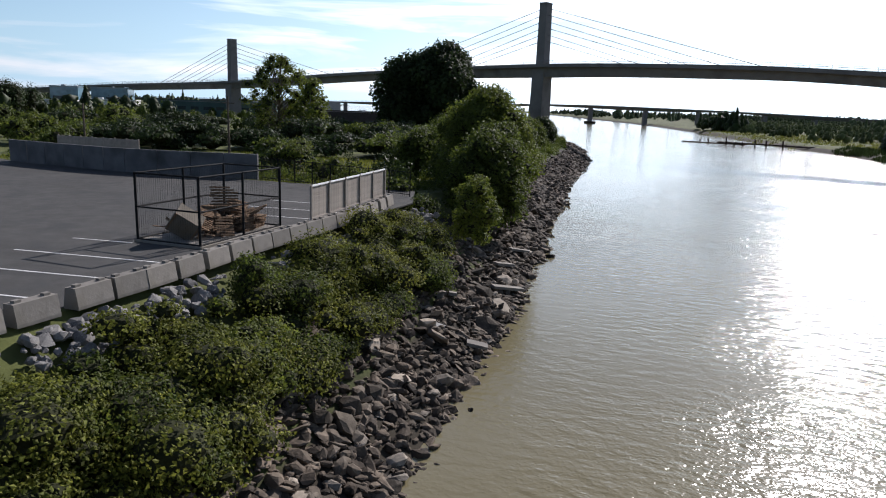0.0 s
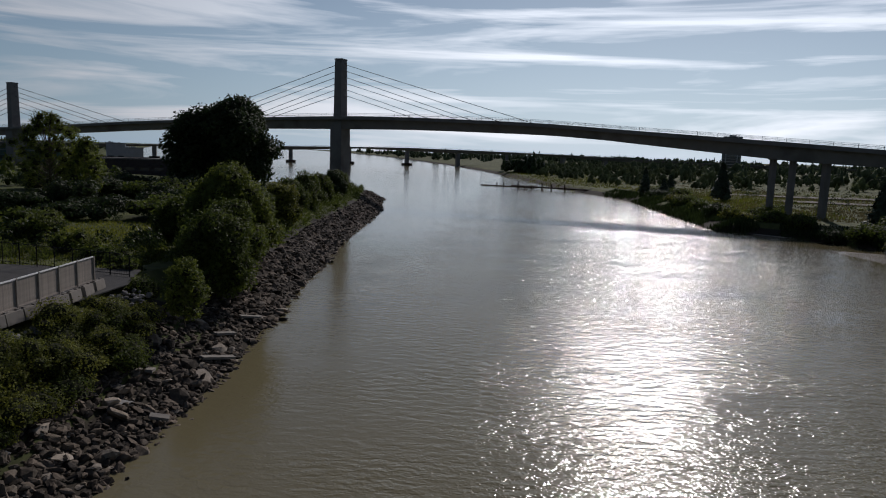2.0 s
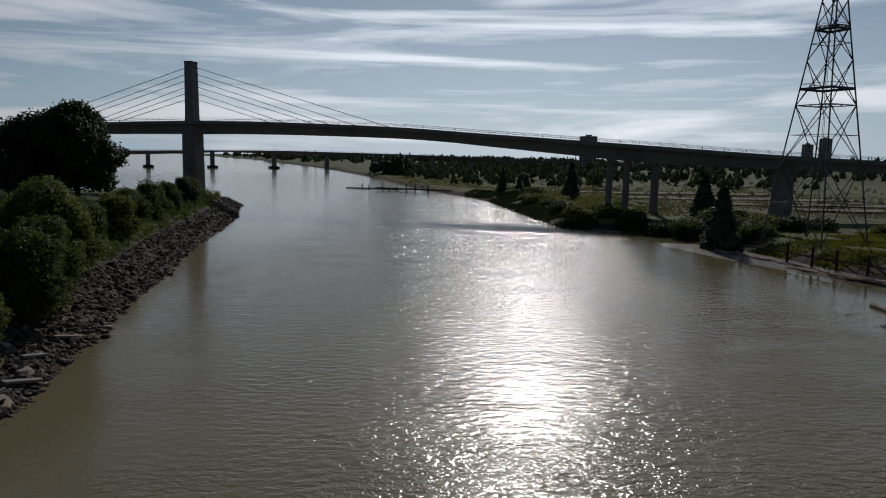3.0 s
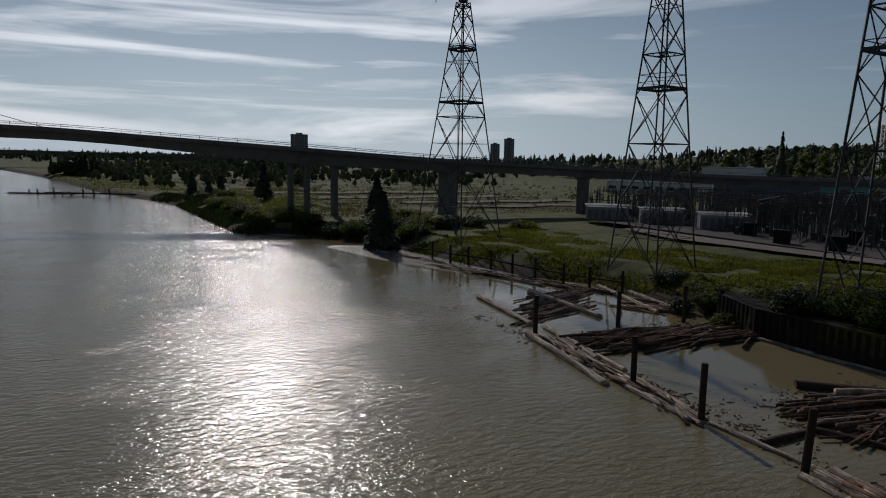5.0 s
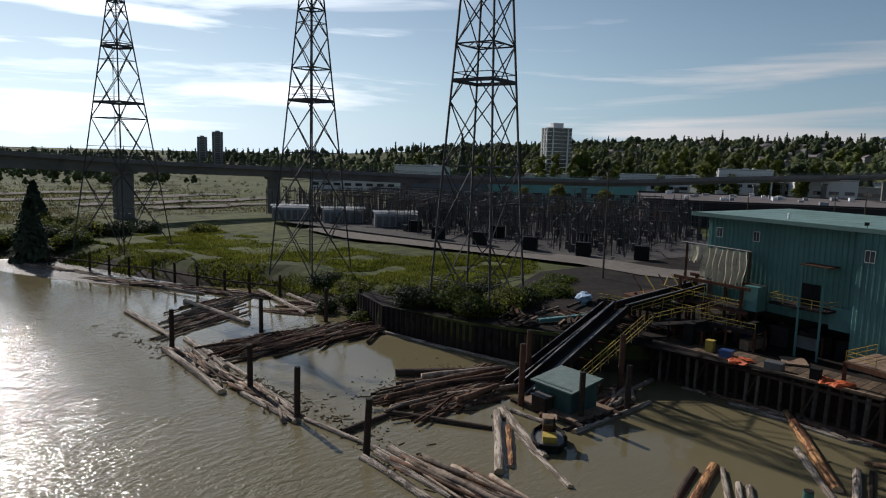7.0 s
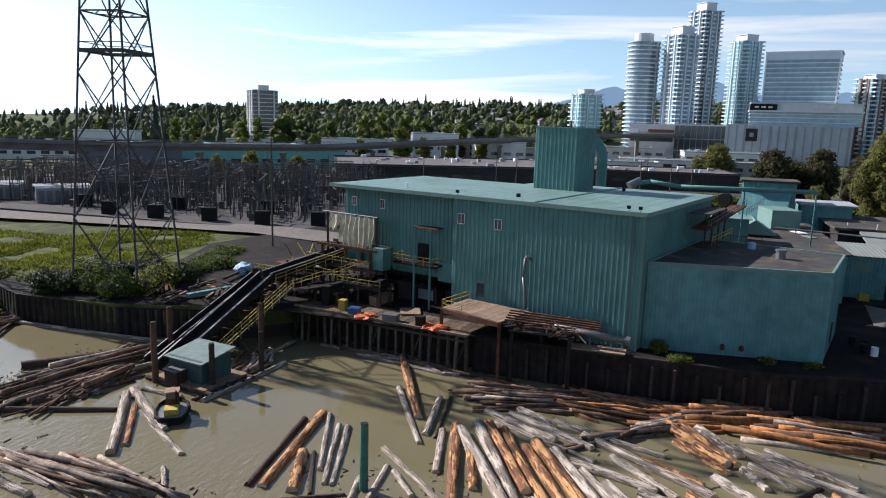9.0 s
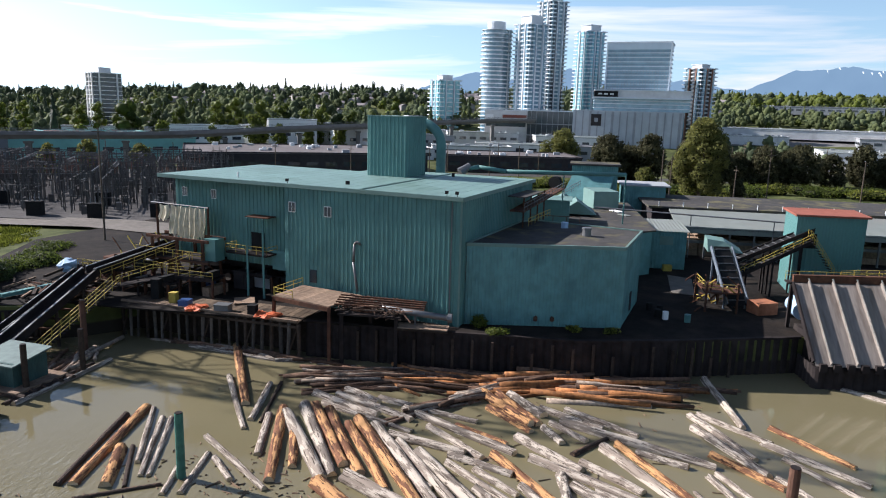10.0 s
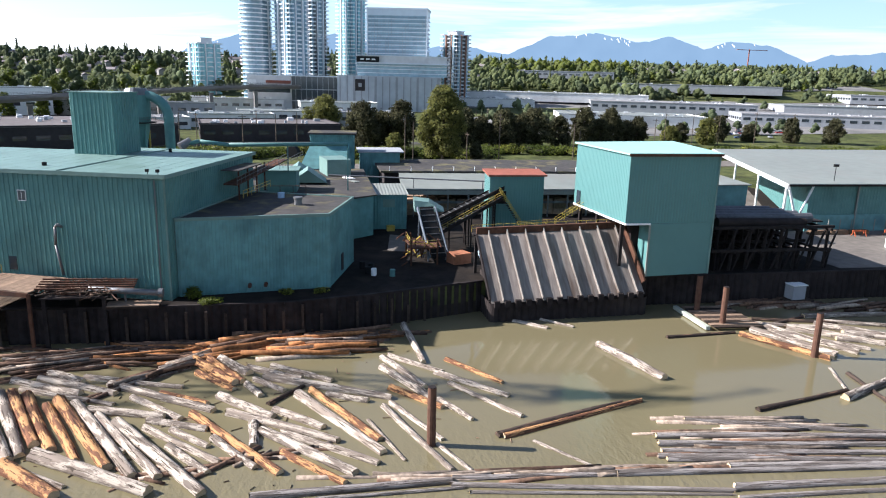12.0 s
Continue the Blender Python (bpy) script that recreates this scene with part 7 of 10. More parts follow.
for x, y in POSTS:
    p = thing("shore_pile", "dark short timber pile along the grassy shore", "pile", "shore piles", m=pose(x - 2.5, y, 0))
    part("shaft", Geo().cyl((0, 0, -1.5), (0, 0, 4.2), 0.27, 0.24, 9), TIMBER, p)
rail_ = thing("shore_waler", "dark timber waler linking the shore piles", "waler")
for (x0, y0), (x1, y1) in zip(POSTS, POSTS[1:]):
    part("beam", Geo().beam((x0 - 2.8, y0, 2.2), (x1 - 2.8, y1, 2.2), 0.2, 0.3), TIMBER, rail_)
random.seed(44)
for x, y in ((20, 384), (24, 381), (28, 380), (33, 376), (38, 373), (45, 368), (7, 410), (12, 402)):
    p = thing("old_pile", "broken leaning pile of an old wharf", "pile", "old wharf piles", m=pose(x, y, 0))
    part("shaft", Geo().cyl((0, 0, -1), (random.uniform(-1, 1), random.uniform(-1, 1), random.uniform(2.0, 4.5)), 0.45, 0.35, 8), TIMBER, p)
solid("wharf_beam", Geo().beam((16, 388, 1.4), (62, 362, 1.5), 1.2, 0.8), TIMBER, "dark timber beam of an old wharf", "beam")
solid("wharf_float", Geo().beam((-2, 410, 0.3), (30, 396, 0.3), 3.0, 0.5), LOG_D, "low floating timber of an old wharf", "float")


def log_meshes(material, n, seed):
    out = []
    random.seed(seed)
    for i in range(n):
        g = Geo()
        seg, rings = 12, 9
        low = [random.uniform(-0.10, 0.10) for _ in range(seg)]
        k0, k1 = random.uniform(0.92, 1.12), random.uniform(0.78, 0.96)
        bend = (random.uniform(-0.35, 0.35), random.uniform(-0.15, 0.15))
        for r in range(rings + 1):
            q = r / rings
            rad = k0 + (k1 - k0) * q
            cx, cy = bend[0] * math.sin(q * math.pi) * 0.6, bend[1] * math.sin(q * math.pi)
            for j in range(seg):
                a = 2 * math.pi * j / seg
                rr = rad * (1 + low[j] + random.uniform(-0.07, 0.07))
                g.v.append((cx + rr * math.cos(a), cy + rr * math.sin(a), q - 0.5 + (random.uniform(-.012, .012) if r in (0, rings) else 0)))
        g.f += [(r * seg + j, r * seg + (j + 1) % seg, (r + 1) * seg + (j + 1) % seg, (r + 1) * seg + j) for r in range(rings) for j in range(seg)]
        me = g.mesh("log_bark", material, True)
        ends = []
        for base, zz, flip in ((0, -0.498, True), (rings * seg, 0.498, False)):
            ring = [g.v[base + j] for j in range(seg)]
            ends.append(Geo().add([(p[0] * 0.985, p[1] * 0.985, zz) for p in ring], [tuple(reversed(range(seg))) if flip else tuple(range(seg))]).mesh("log_end", LOG_END if material is not LOG_D else LOG_D))
        out.append((me, ends))
    return out


LOG_W = log_mat("weathered wet grey boom log", (0.29, 0.26, 0.235), (0.15, 0.13, 0.115), (0.06, 0.05, 0.043), 0.485)
LOGM = {"W": log_meshes(LOG_W, 5, 404), "G": log_meshes(LOG_G, 6, 401), "O": log_meshes(LOG_O, 6, 402), "D": log_meshes(LOG_D, 6, 403)}
LOGLABEL = {"W": "weathered grey boom log moored side by side", "G": "bleached grey bark-stripped log afloat in the boom", "O": "orange-brown peeling log afloat in the boom", "D": "wet dark log afloat in the boom"}


def lay_log(kind, x0, y0, x1, y1, r, lift=None):
    a, b = Vector((x0, y0, 0)), Vector((x1, y1, 0))
    L = (b - a).length
    me, en = random.choice(LOGM[kind])
    z = (random.uniform(0.02, 0.35) * r if lift is None else lift)
    q = (b - a).to_track_quat("Z", "Y")
    m = Matrix.Translation((a + b) / 2 + Vector((0, 0, z))) @ q.to_matrix().to_4x4() @ Matrix.Rotation(random.uniform(0, 6.28), 4, "Z") @ Matrix.Diagonal((r, r, L, 1))
    t = new("log", me)
    t.matrix_basis = m
    tagged(t, LOGLABEL[kind], "log", "floating logs")
    for face in en:
        e = new("cut_end", face)
        e.parent = t
    return t


LOGS_WEST_PEN = [
    ("G", 101.6, 11.4, 90.8, 3.2, 0.5), ("O", 99.7, 8.6, 92.6, 3.2, 0.32), ("G", 103.3, 12, 96.4, 2.2, 0.49),
    ("G", 98.9, 7, 93, -2.4, 0.34), ("G", 103.6, 11, 103.3, 5.9, 0.32), ("D", 103.3, -8.6, 90.5, -10.7, 0.39),
    ("O", 105.2, -9.6, 90.8, -11.8, 0.47), ("O", 97, -12, 91, -14.4, 0.61), ("D", 97.5, -12.8, 91.2, -15.9, 0.22),
    ("G", 105.1, -10.4, 94.9, -14.8, 0.26), ("G", 103.4, -12.3, 93, -16.2, 0.28), ("G", 103.4, -13.2, 93.1, -16.8, 0.3),
    ("O", 123.9, -10.7, 107.7, -18.8, 0.53), ("G", 114.5, -14, 102.6, -20.8, 0.31), ("G", 113.3, -19.2, 104.4, -20.7, 0.36),
    ("D", 114, -20.2, 104.1, -21.8, 0.2),
]
LOGS_PEN_MIDDLE = [
    ("G", 106, -21.9, 98, -24, 0.38), ("O", 107.3, -22.9, 94, -26.6, 0.54), ("O", 102.7, -25.7, 96.5, -27.7, 0.44),
    ("G", 100.4, -18.2, 92.8, -26.7, 0.31), ("G", 94.8, -18.5, 90.7, -19.3, 0.28), ("G", 97.5, -19.8, 91.1, -20.6, 0.28),
    ("D", 88.9, -13.1, 92.1, -18.5, 0.18), ("G", 90.4, -2.7, 87.5, -5.2, 0.23), ("G", 96.8, -20.7, 93.6, -23.5, 0.28),
]
LOGS_NEAR = [
    ("G", 108.6, -24.7, 95.8, -31.3, 0.59), ("O", 108.5, -25.8, 97.5, -31.8, 0.63), ("O", 107.9, -27.4, 96.4, -33.5, 0.62),
    ("O", 105.4, -30.1, 94.4, -36.1, 0.46), ("O", 106.4, -30.9, 92.7, -39, 0.59), ("G", 105.4, -32.7, 91.2, -41.3, 0.61),
    ("G", 102.6, -35.5, 90.9, -43.3, 0.46), ("G", 100.6, -37.7, 88, -47.1, 0.57), ("G", 99.7, -40.3, 92.6, -47.8, 0.39),
    ("G", 103.8, -34.4, 101.5, -41.7, 0.47), ("G", 101, -40.3, 98.6, -46, 0.37), ("G", 95.7, -32.5, 88.8, -43, 0.63),
    ("O", 94.4, -30.4, 89.1, -36.2, 0.64), ("G", 93.7, -31.8, 90.6, -36.4, 0.29), ("G", 98, -36.5, 95.3, -39.7, 0.37),
    ("G", 106.2, -23.6, 94.9, -30.7, 0.62),
]
LOGS_CENTRE = [
    ("O", 101.8, -44.2, 90.3, -52.9, 0.51), ("G", 97, -46.7, 91.4, -50.8, 0.41), ("G", 99.4, -50, 95, -50.4, 0.49),
    ("G", 97.7, -50.9, 89.3, -59, 0.46), ("G", 97.1, -52.7, 90.8, -61, 0.4), ("O", 93.5, -52.9, 88.1, -58.1, 0.39),
    ("G", 105, -54, 92.4, -61.6, 0.53), ("O", 106.1, -55.3, 94.7, -61.5, 0.47), ("G", 98.7, -60.7, 91, -63.3, 0.19),
    ("G", 101.8, -47.4, 94.9, -57.8, 0.43), ("G", 105.6, -46.2, 100.2, -51.8, 0.56), ("G", 101.9, -51.8, 97.6, -56.5, 0.44),
    ("G", 99, -42.8, 95.5, -46.5, 0.36), ("G", 96, -43.1, 91.1, -47.1, 0.38), ("O", 106.7, -40.3, 103.8, -45.3, 0.4),
    ("G", 106.3, -37.7, 100.9, -43.3, 0.4), ("G", 109.8, -34.7, 102.3, -46.1, 0.44),
]
LOGS_BACK = [
    ("D", 103.1, -51.1, 107, -54.5, 0.29), ("G", 109.6, -50.4, 103.1, -63.3, 0.51), ("G", 112.6, -48.3, 108.7, -54.3, 0.46),
    ("G", 112.8, -50.9, 107.9, -57.5, 0.38), ("G", 104.7, -56.9, 102.6, -61, 0.39), ("O", 115.2, -42.2, 108.3, -47.4, 0.59),
    ("O", 116.6, -43.1, 108.6, -48.2, 0.51), ("O", 111.8, -43.1, 107, -47.5, 0.46), ("G", 115.4, -45.1, 110.7, -48.7, 0.59),
    ("G", 108.1, -48.6, 105.1, -50.3, 0.4), ("G", 109.3, -49.3, 106, -52.6, 0.37), ("G", 111.9, -31.7, 108.1, -42.2, 0.39),
    ("G", 113.2, -27.8, 110.6, -31.9, 0.49), ("G", 112, -27.2, 107.3, -35.9, 0.44), ("G", 111.9, -24.7, 107.7, -32.5, 0.48),
    ("G", 109.6, -26.2, 104.9, -36.3, 0.35),
]
LOGS_EAST = [
    ("G", 113.8, -63.4, 105, -67.2, 0.42), ("G", 110.9, -63.1, 102.2, -67.5, 0.48), ("O", 105.5, -63.5, 100.2, -68.2, 0.42),
    ("G", 114.2, -64.2, 108.7, -69.7, 0.39), ("G", 124.3, -67.2, 111.7, -68, 0.42), ("G", 101.3, -62.4, 88.9, -67, 0.32),
    ("G", 102, -63.2, 94, -67.1, 0.3), ("G", 102.1, -68.1, 97.4, -70.6, 0.31), ("G", 108.8, -68.9, 102, -75.5, 0.37),
    ("O", 112.4, -70.7, 105.3, -75.7, 0.34), ("G", 106, -69.9, 97.5, -75.6, 0.35),
]
LOGS_STRAY = [
    ("G", 114.7, -90.6, 104, -93.9, 0.56), ("D", 94.1, -72.2, 99, -86.6, 0.4), ("O", 93.8, -72.7, 99.3, -88.8, 0.37),
    ("G", 92.8, -75.3, 87.5, -79.4, 0.16), ("G", 127.1, -79.7, 121.3, -86.2, 0.35), ("G", 125.5, -85.6, 121.4, -89.8, 0.24),
    ("D", 116.2, -100.6, 116.9, -110.7, 0.28), ("D", 95.7, -99.8, 98.8, -112.7, 0.31), ("G", 96.9, -110.8, 101.1, -121.2, 0.52),
    ("G", 93.3, -66.5, 88.6, -68.6, 0.23), ("G", 104.7, -115.3, 98.8, -112.7, 0.19), ("D", 102.9, -116.2, 93.2, -114.6, 0.29),
]
LOGS_PALE = [
    ("O", 116.1, -111, 106.9, -117.1, 0.52), ("G", 117.3, -113.4, 108.1, -118.9, 0.57), ("G", 118.6, -116, 108.3, -122.2, 0.55),
    ("G", 116, -115.9, 109.3, -124.7, 0.5), ("G", 117.8, -118.9, 110.5, -128, 0.52), ("G", 118.4, -123.7, 112.1, -131.4, 0.54),
    ("G", 114.9, -125.3, 111.5, -133.4, 0.62), ("G", 113.1, -122.9, 109.7, -131.7, 0.43), ("G", 120.2, -113.6, 117.3, -123.7, 0.39),
    ("D", 121.6, -116.3, 118.4, -130.8, 0.36), ("G", 121.9, -124.6, 121.3, -140.9, 0.43), ("D", 119.1, -117.2, 121.9, -124.6, 0.36),
    ("G", 119.9, -125.7, 115.8, -137.6, 0.37),
]
LOGS_EAST_BOOM = [
    ("G", 94.6, -91.1, 89.3, -110.9, 0.34), ("G", 92, -86.8, 88.9, -110.5, 0.42), ("G", 90.7, -86.4, 87.5, -109.3, 0.42),
    ("G", 89.4, -86, 86.3, -108.1, 0.44), ("G", 88.1, -85.9, 85.2, -107.1, 0.43), ("D", 88.7, -85.4, 87.2, -96.8, 0.33),
    ("G", 86.2, -90.6, 84.3, -107.3, 0.46), ("G", 87.7, -66.7, 86.4, -80.9, 0.35), ("G", 86.5, -80.5, 84.1, -107.2, 0.42),
    ("G", 86.8, -66.6, 82.9, -89.1, 0.34), ("G", 83.2, -89.3, 82.1, -106.3, 0.45), ("G", 87.2, -50.7, 87.3, -66.7, 0.43),
    ("D", 86.3, -55.8, 86.3, -67.4, 0.24), ("D", 85.6, -67.7, 82.4, -88.7, 0.19), ("G", 81.9, -88.9, 81, -105.3, 0.33),
]
LOGS_WEST_BOOM = [
    ("G", 95.2, 80.8, 92.6, 61.3, 0.51), ("G", 89.1, 56.7, 85.3, 36.7, 0.51), ("G", 86.7, 34.8, 85.8, 24.2, 0.37),
    ("G", 85, 13.8, 84.2, 8.9, 0.35), ("G", 84.4, 9.7, 83.3, 3.8, 0.38), ("G", 93.7, 59.4, 90.6, 44.4, 0.47),
    ("G", 91.7, 53.5, 87.4, 35.9, 0.44), ("G", 93.1, 54, 90.6, 39.7, 0.38), ("G", 89.4, 36.6, 87.1, 25.4, 0.38),
    ("G", 89.2, 34.2, 88.2, 27.8, 0.26), ("G", 86.9, 24.2, 87.1, 14.3, 0.25), ("G", 87, 14.9, 86.2, 6.9, 0.36),
    ("G", 86.5, 13.6, 84.9, 3.4, 0.35), ("G", 87.8, 13.2, 86.4, 1.2, 0.4), ("D", 87.6, 10.8, 88.4, 3.9, 0.2),
    ("G", 105.9, 81.7, 104.9, 61.5, 0.49), ("G", 120.8, 81.4, 115.2, 60.5, 0.46), ("G", 122.5, 74.9, 119.7, 60.9, 0.46),
]
LOGS_POCKET = [
    ("D", 97.7, 23.2, 98.3, 15.8, 0.5), ("D", 93.9, 19.8, 98.2, 9.5, 0.35), ("D", 87.3, 19.1, 93.4, 19.2, 0.4),
    ("G", 101, 11.6, 101.4, 10.1, 0.24), ("G", 116.3, 48.1, 116.7, 35.3, 0.34), ("G", 116.6, 35.4, 117.5, 19.9, 0.27),
    ("G", 132, 79.3, 132.6, 74.9, 0.57), ("G", 106.9, 104.8, 111.7, 85.8, 0.35), ("D", 103.5, 28.1, 112.2, 20.9, 0.63),
    ("G", 123, -4.9, 120.3, -17.1, 0.27), ("G", 124.1, -11.6, 120.3, -17.1, 0.27), ("G", 120.3, -17.1, 121.1, -21.6, 0.29),
    ("G", 103.1, 3.2, 116.5, 1.5, 0.31), ("D", 103.1, 4.2, 115.2, 2.8, 0.31),
]
random.seed(88)
for group_ in (LOGS_WEST_PEN, LOGS_PEN_MIDDLE, LOGS_NEAR, LOGS_CENTRE, LOGS_BACK, LOGS_EAST, LOGS_STRAY, LOGS_PALE, LOGS_EAST_BOOM, LOGS_WEST_BOOM, LOGS_POCKET):
    for k_, x0, y0, x1, y1, r_ in group_:
        lay_log("W" if group_ is LOGS_EAST_BOOM else k_, x0, y0, x1, y1, r_ * (0.8 if group_ is LOGS_EAST_BOOM else 1.0))


RAFT = {k: mat("raft log " + k, c, 0.85, var=0.55, scale=2.6, bump=0.6, bscale=7, island=0.6, stain=st) for k, c, st in
        (("G", (0.25, 0.205, 0.165), (0.11, 0.085, 0.065)), ("O", (0.30, 0.135, 0.055), (0.12, 0.06, 0.035)), ("D", (0.115, 0.072, 0.05), (0.05, 0.035, 0.028)))}


def raft(a, b, count, spread, length, kinds, r=(0.17, 0.36), jitter=6.0, stack=0.0, seed=0, wide=0.0):
    """A dense raft: logs side by side, their middles along a-b, lying along 'spread'."""
    random.seed(seed)
    a, b = Vector((*a, 0)), Vector((*b, 0))
    base = math.degrees(math.atan2(spread[1], spread[0]))
    geos = {k: Geo() for k in set(kinds)}
    for i in range(count):
        c = a.lerp(b, (i + random.random()) / count)
        L = length * random.uniform(0.5, 1.1)
        t = radians(base + random.gauss(0, jitter))
        d = Vector((math.cos(t), math.sin(t), 0)) * L / 2
        c = c + Vector((spread[0], spread[1], 0)).normalized() * random.uniform(-0.28, 0.28) * length + Vector((-spread[1], spread[0], 0)).normalized() * random.uniform(-wide, wide)
        rr = random.uniform(*r)
        z = random.uniform(0, 0.25) * rr + random.choice((0, 0, stack, stack * 2))
        geos[random.choice(kinds)].cyl(c - d + Vector((0, 0, z)), c + d + Vector((0, 0, z + random.uniform(-0.05, 0.05))), rr, rr * random.uniform(0.6, 0.95), 8, rings=4, wob=0.10)
    t = thing("log_raft", "dense raft of wet dark logs against the boom", "log raft", "log rafts", "stuff")
    for k in sorted(geos):
        if geos[k].f:
            tagged(part("raft_logs", geos[k], RAFT[k], t, smooth=True), kind="stuff")


raft((119.6, -27), (113.8, -29), 46, (2.2, -10), 12, "DDDG", (0.13, 0.27), 9, stack=0.2, seed=1)
raft((121.0, -40), (115.0, -33), 48, (-1.6, -9), 11, "DDDO", (0.13, 0.27), 9, stack=0.2, seed=2)
raft((118.5, -45), (109.5, -37), 54, (8, -9), 9, "DDDG", (0.14, 0.28), 9, stack=0.24, seed=3)
raft((122.6, -50), (115.8, -46), 34, (3.0, -10), 12, "OODD", (0.24, 0.44), 8, stack=0.34, seed=4)
raft((122.0, -58), (115.0, -56), 36, (0.6, -10), 12, "OODDG", (0.22, 0.42), 8, stack=0.3, seed=5)
raft((121.5, -66), (119.5, -60), 24, (1.5, -9), 9, "DDO", seed=6)
raft((88.5, 0.5), (85.2, 4.5), 44, (-1.2, -10), 12, "GGGD", (0.12, 0.3), 5, 0.2, 7)
raft((89.6, 52), (87.0, 28), 96, (-1.4, -8), 8, "GGDD", (0.08, 0.24), 9, 0.15, 8, 0.8)
raft((99, 64), (109, 79), 70, (9, 3), 14, "DDGG", (0.10, 0.20), 4, 0.1, 9, 1.0)
raft((95, 50), (117, 46.5), 230, (9, 0.6), 9, "DDDG", (0.10, 0.24), 12, 0.28, 10, 4.2)
raft((98.5, 20), (110.5, 18.8), 190, (9, -1.2), 8.5, "DDDG", (0.10, 0.26), 16, 0.26, 11, 4.4)
raft((101, 19.5), (109.5, 18.5), 46, (9.5, -2.0), 11, "DGD", (0.24, 0.40), 10, 0.45, 18, 3.8)
raft((104.8, 110), (118, 78), 150, (3.9, -10), 10, "DDG", (0.11, 0.24), 7, 0.15, 12, 1.6)
raft((101, 137), (105.5, 118), 22, (2.4, -10), 10, "DGG", (0.14, 0.26), 6, 0.1, 19, 0.8)
raft((114, 62), (124, 66), 30, (4, -6), 8, "DGD", (0.15, 0.3), 14, 0.1, 13)
raft((109, 8), (118, 4), 26, (9, 2), 8, "DDG", (0.18, 0.3), 10, 0.2, 14)
raft((129, -118), (124, -143), 35, (1.5, -9), 11, "DDG", (0.2, 0.35), 8, 0.2, 15)
raft((94, -56), (91, -40), 19, (2, -8), 7, "GD", (0.15, 0.3), 25, 0.0, 16)
raft((124.5, -1), (120.4, -24), 30, (-1, -9), 7, "GDD", (0.15, 0.28), 6, 0.15, 17)
raft((94.5, -98), (86.5, -96.5), 24, (-1.2, -10), 17, "GD", (0.16, 0.26), 2, 0.0, 20)
raft((88.4, -62), (86.0, -95), 30, (-0.6, -10), 13, "GGD", (0.14, 0.26), 2, 0.0, 21, 0.7)
# drifting bark and splinters
random.seed(90)
deb = Geo()
for i in range(5200):
    k = i % 7
    cx, cy, sx, sy = ((89, 40, 1.0, 11), (102, 22, 5, 3), (93, -24, 2.5, 5), (100, -45, 8, 12), (108, 51, 9, 2), (86.8, 3, 1.0, 6), (113, 8, 3, 2))[k]
    if k in (2, 3) and i % 4:
        continue
    x, y = random.gauss(cx, sx), random.gauss(cy, sy)
    if x < 84.5:
        continue
    a, L, w = random.uniform(0, 3.14), random.choice((0.12, 0.2, 0.3, 0.45, 0.9)) * random.uniform(0.7, 1.3), random.uniform(0.02, 0.07)
    dx, dy = math.cos(a) * L / 2, math.sin(a) * L / 2
    nx, ny = -math.sin(a) * w, math.cos(a) * w
    deb.add([(x - dx - nx, y - dy - ny, 0.02), (x + dx - nx, y + dy - ny, 0.02), (x + dx + nx, y + dy + ny, 0.03), (x - dx + nx, y - dy + ny, 0.03), (x - dx, y - dy, 0.09), (x + dx, y + dy, 0.09)],
            [(0, 1, 5, 4), (2, 3, 4, 5), (1, 2, 5), (3, 0, 4)])
solid("drift_debris", deb, DEBRIS, "floating bark and splinters among the logs", "debris", kind="stuff")

# floating shed
fs_ = thing("floating_shed", "small dark teal shed on a log float", "shed", m=pose(108.4, 7.4, 0.35, 0, 0, -10))
part("wall", Geo().box((0, 0, 1.45), (4.2, 5.0, 2.5)), mat("dark green shed boards", (0.032, 0.075, 0.068), 0.75, var=0.3, scale=1.5, bump=0.3, stretch=(4, 4, 0.6)), fs_)
part("roof", Geo().add([(-2.5, -2.9, 2.6), (2.5, -2.9, 3.3), (2.5, 2.9, 3.3), (-2.5, 2.9, 2.6), (-2.5, -2.9, 2.45), (2.5, -2.9, 3.15), (2.5, 2.9, 3.15), (-2.5, 2.9, 2.45)],
                       [(0, 1, 2, 3), (7, 6, 5, 4), (0, 4, 5, 1), (1, 5, 6, 2), (2, 6, 7, 3), (3, 7, 4, 0)]), mat("grey-green shed roofing", (0.10, 0.145, 0.13), 0.7, var=0.3, scale=1.2, bump=0.2), fs_)
part("locker", Geo().box((-2.9, 0.6, 0.8), (1.3, 1.9, 1.5)), TIMBER, fs_)
part("locker_lid", Geo().box((-2.95, 0.6, 1.62), (1.5, 2.1, 0.1)), GALV, fs_)
part("float_deck", Geo().box((0, 0, 0.08), (6.4, 8.0, 0.25)), PLANK, fs_)
for i in range(5):
    part("float_log", Geo().cyl((-3 + i * 1.5, -5, -0.15), (-3 + i * 1.5, 5, -0.15), 0.32, n=9), LOG_D, fs_)

# boom boat
bb = thing("boom_boat", "small stubby boom boat with yellow engine box and cabin", "boat", m=pose(99.2, 3.6, 0, 0, 0, -55))
rows = []
for k, (yy, w_, zt) in enumerate(((-2.2, 0.9, 0.75), (-1.6, 1.35, 0.75), (0, 1.5, 0.8), (1.4, 1.3, 0.95), (2.2, 0.6, 1.1))):
    rows.append([(-w_, yy, zt), (-w_ * 0.9, yy, 0.1), (-w_ * 0.6, yy, -0.4), (0, yy, -0.6), (w_ * 0.6, yy, -0.4), (w_ * 0.9, yy, 0.1), (w_, yy, zt)])
g = Geo().sheet(rows)
g.add(rows[0], [tuple(range(7))]).add(rows[-1], [tuple(reversed(range(7)))])
part("hull", g, BLACKMET, bb)
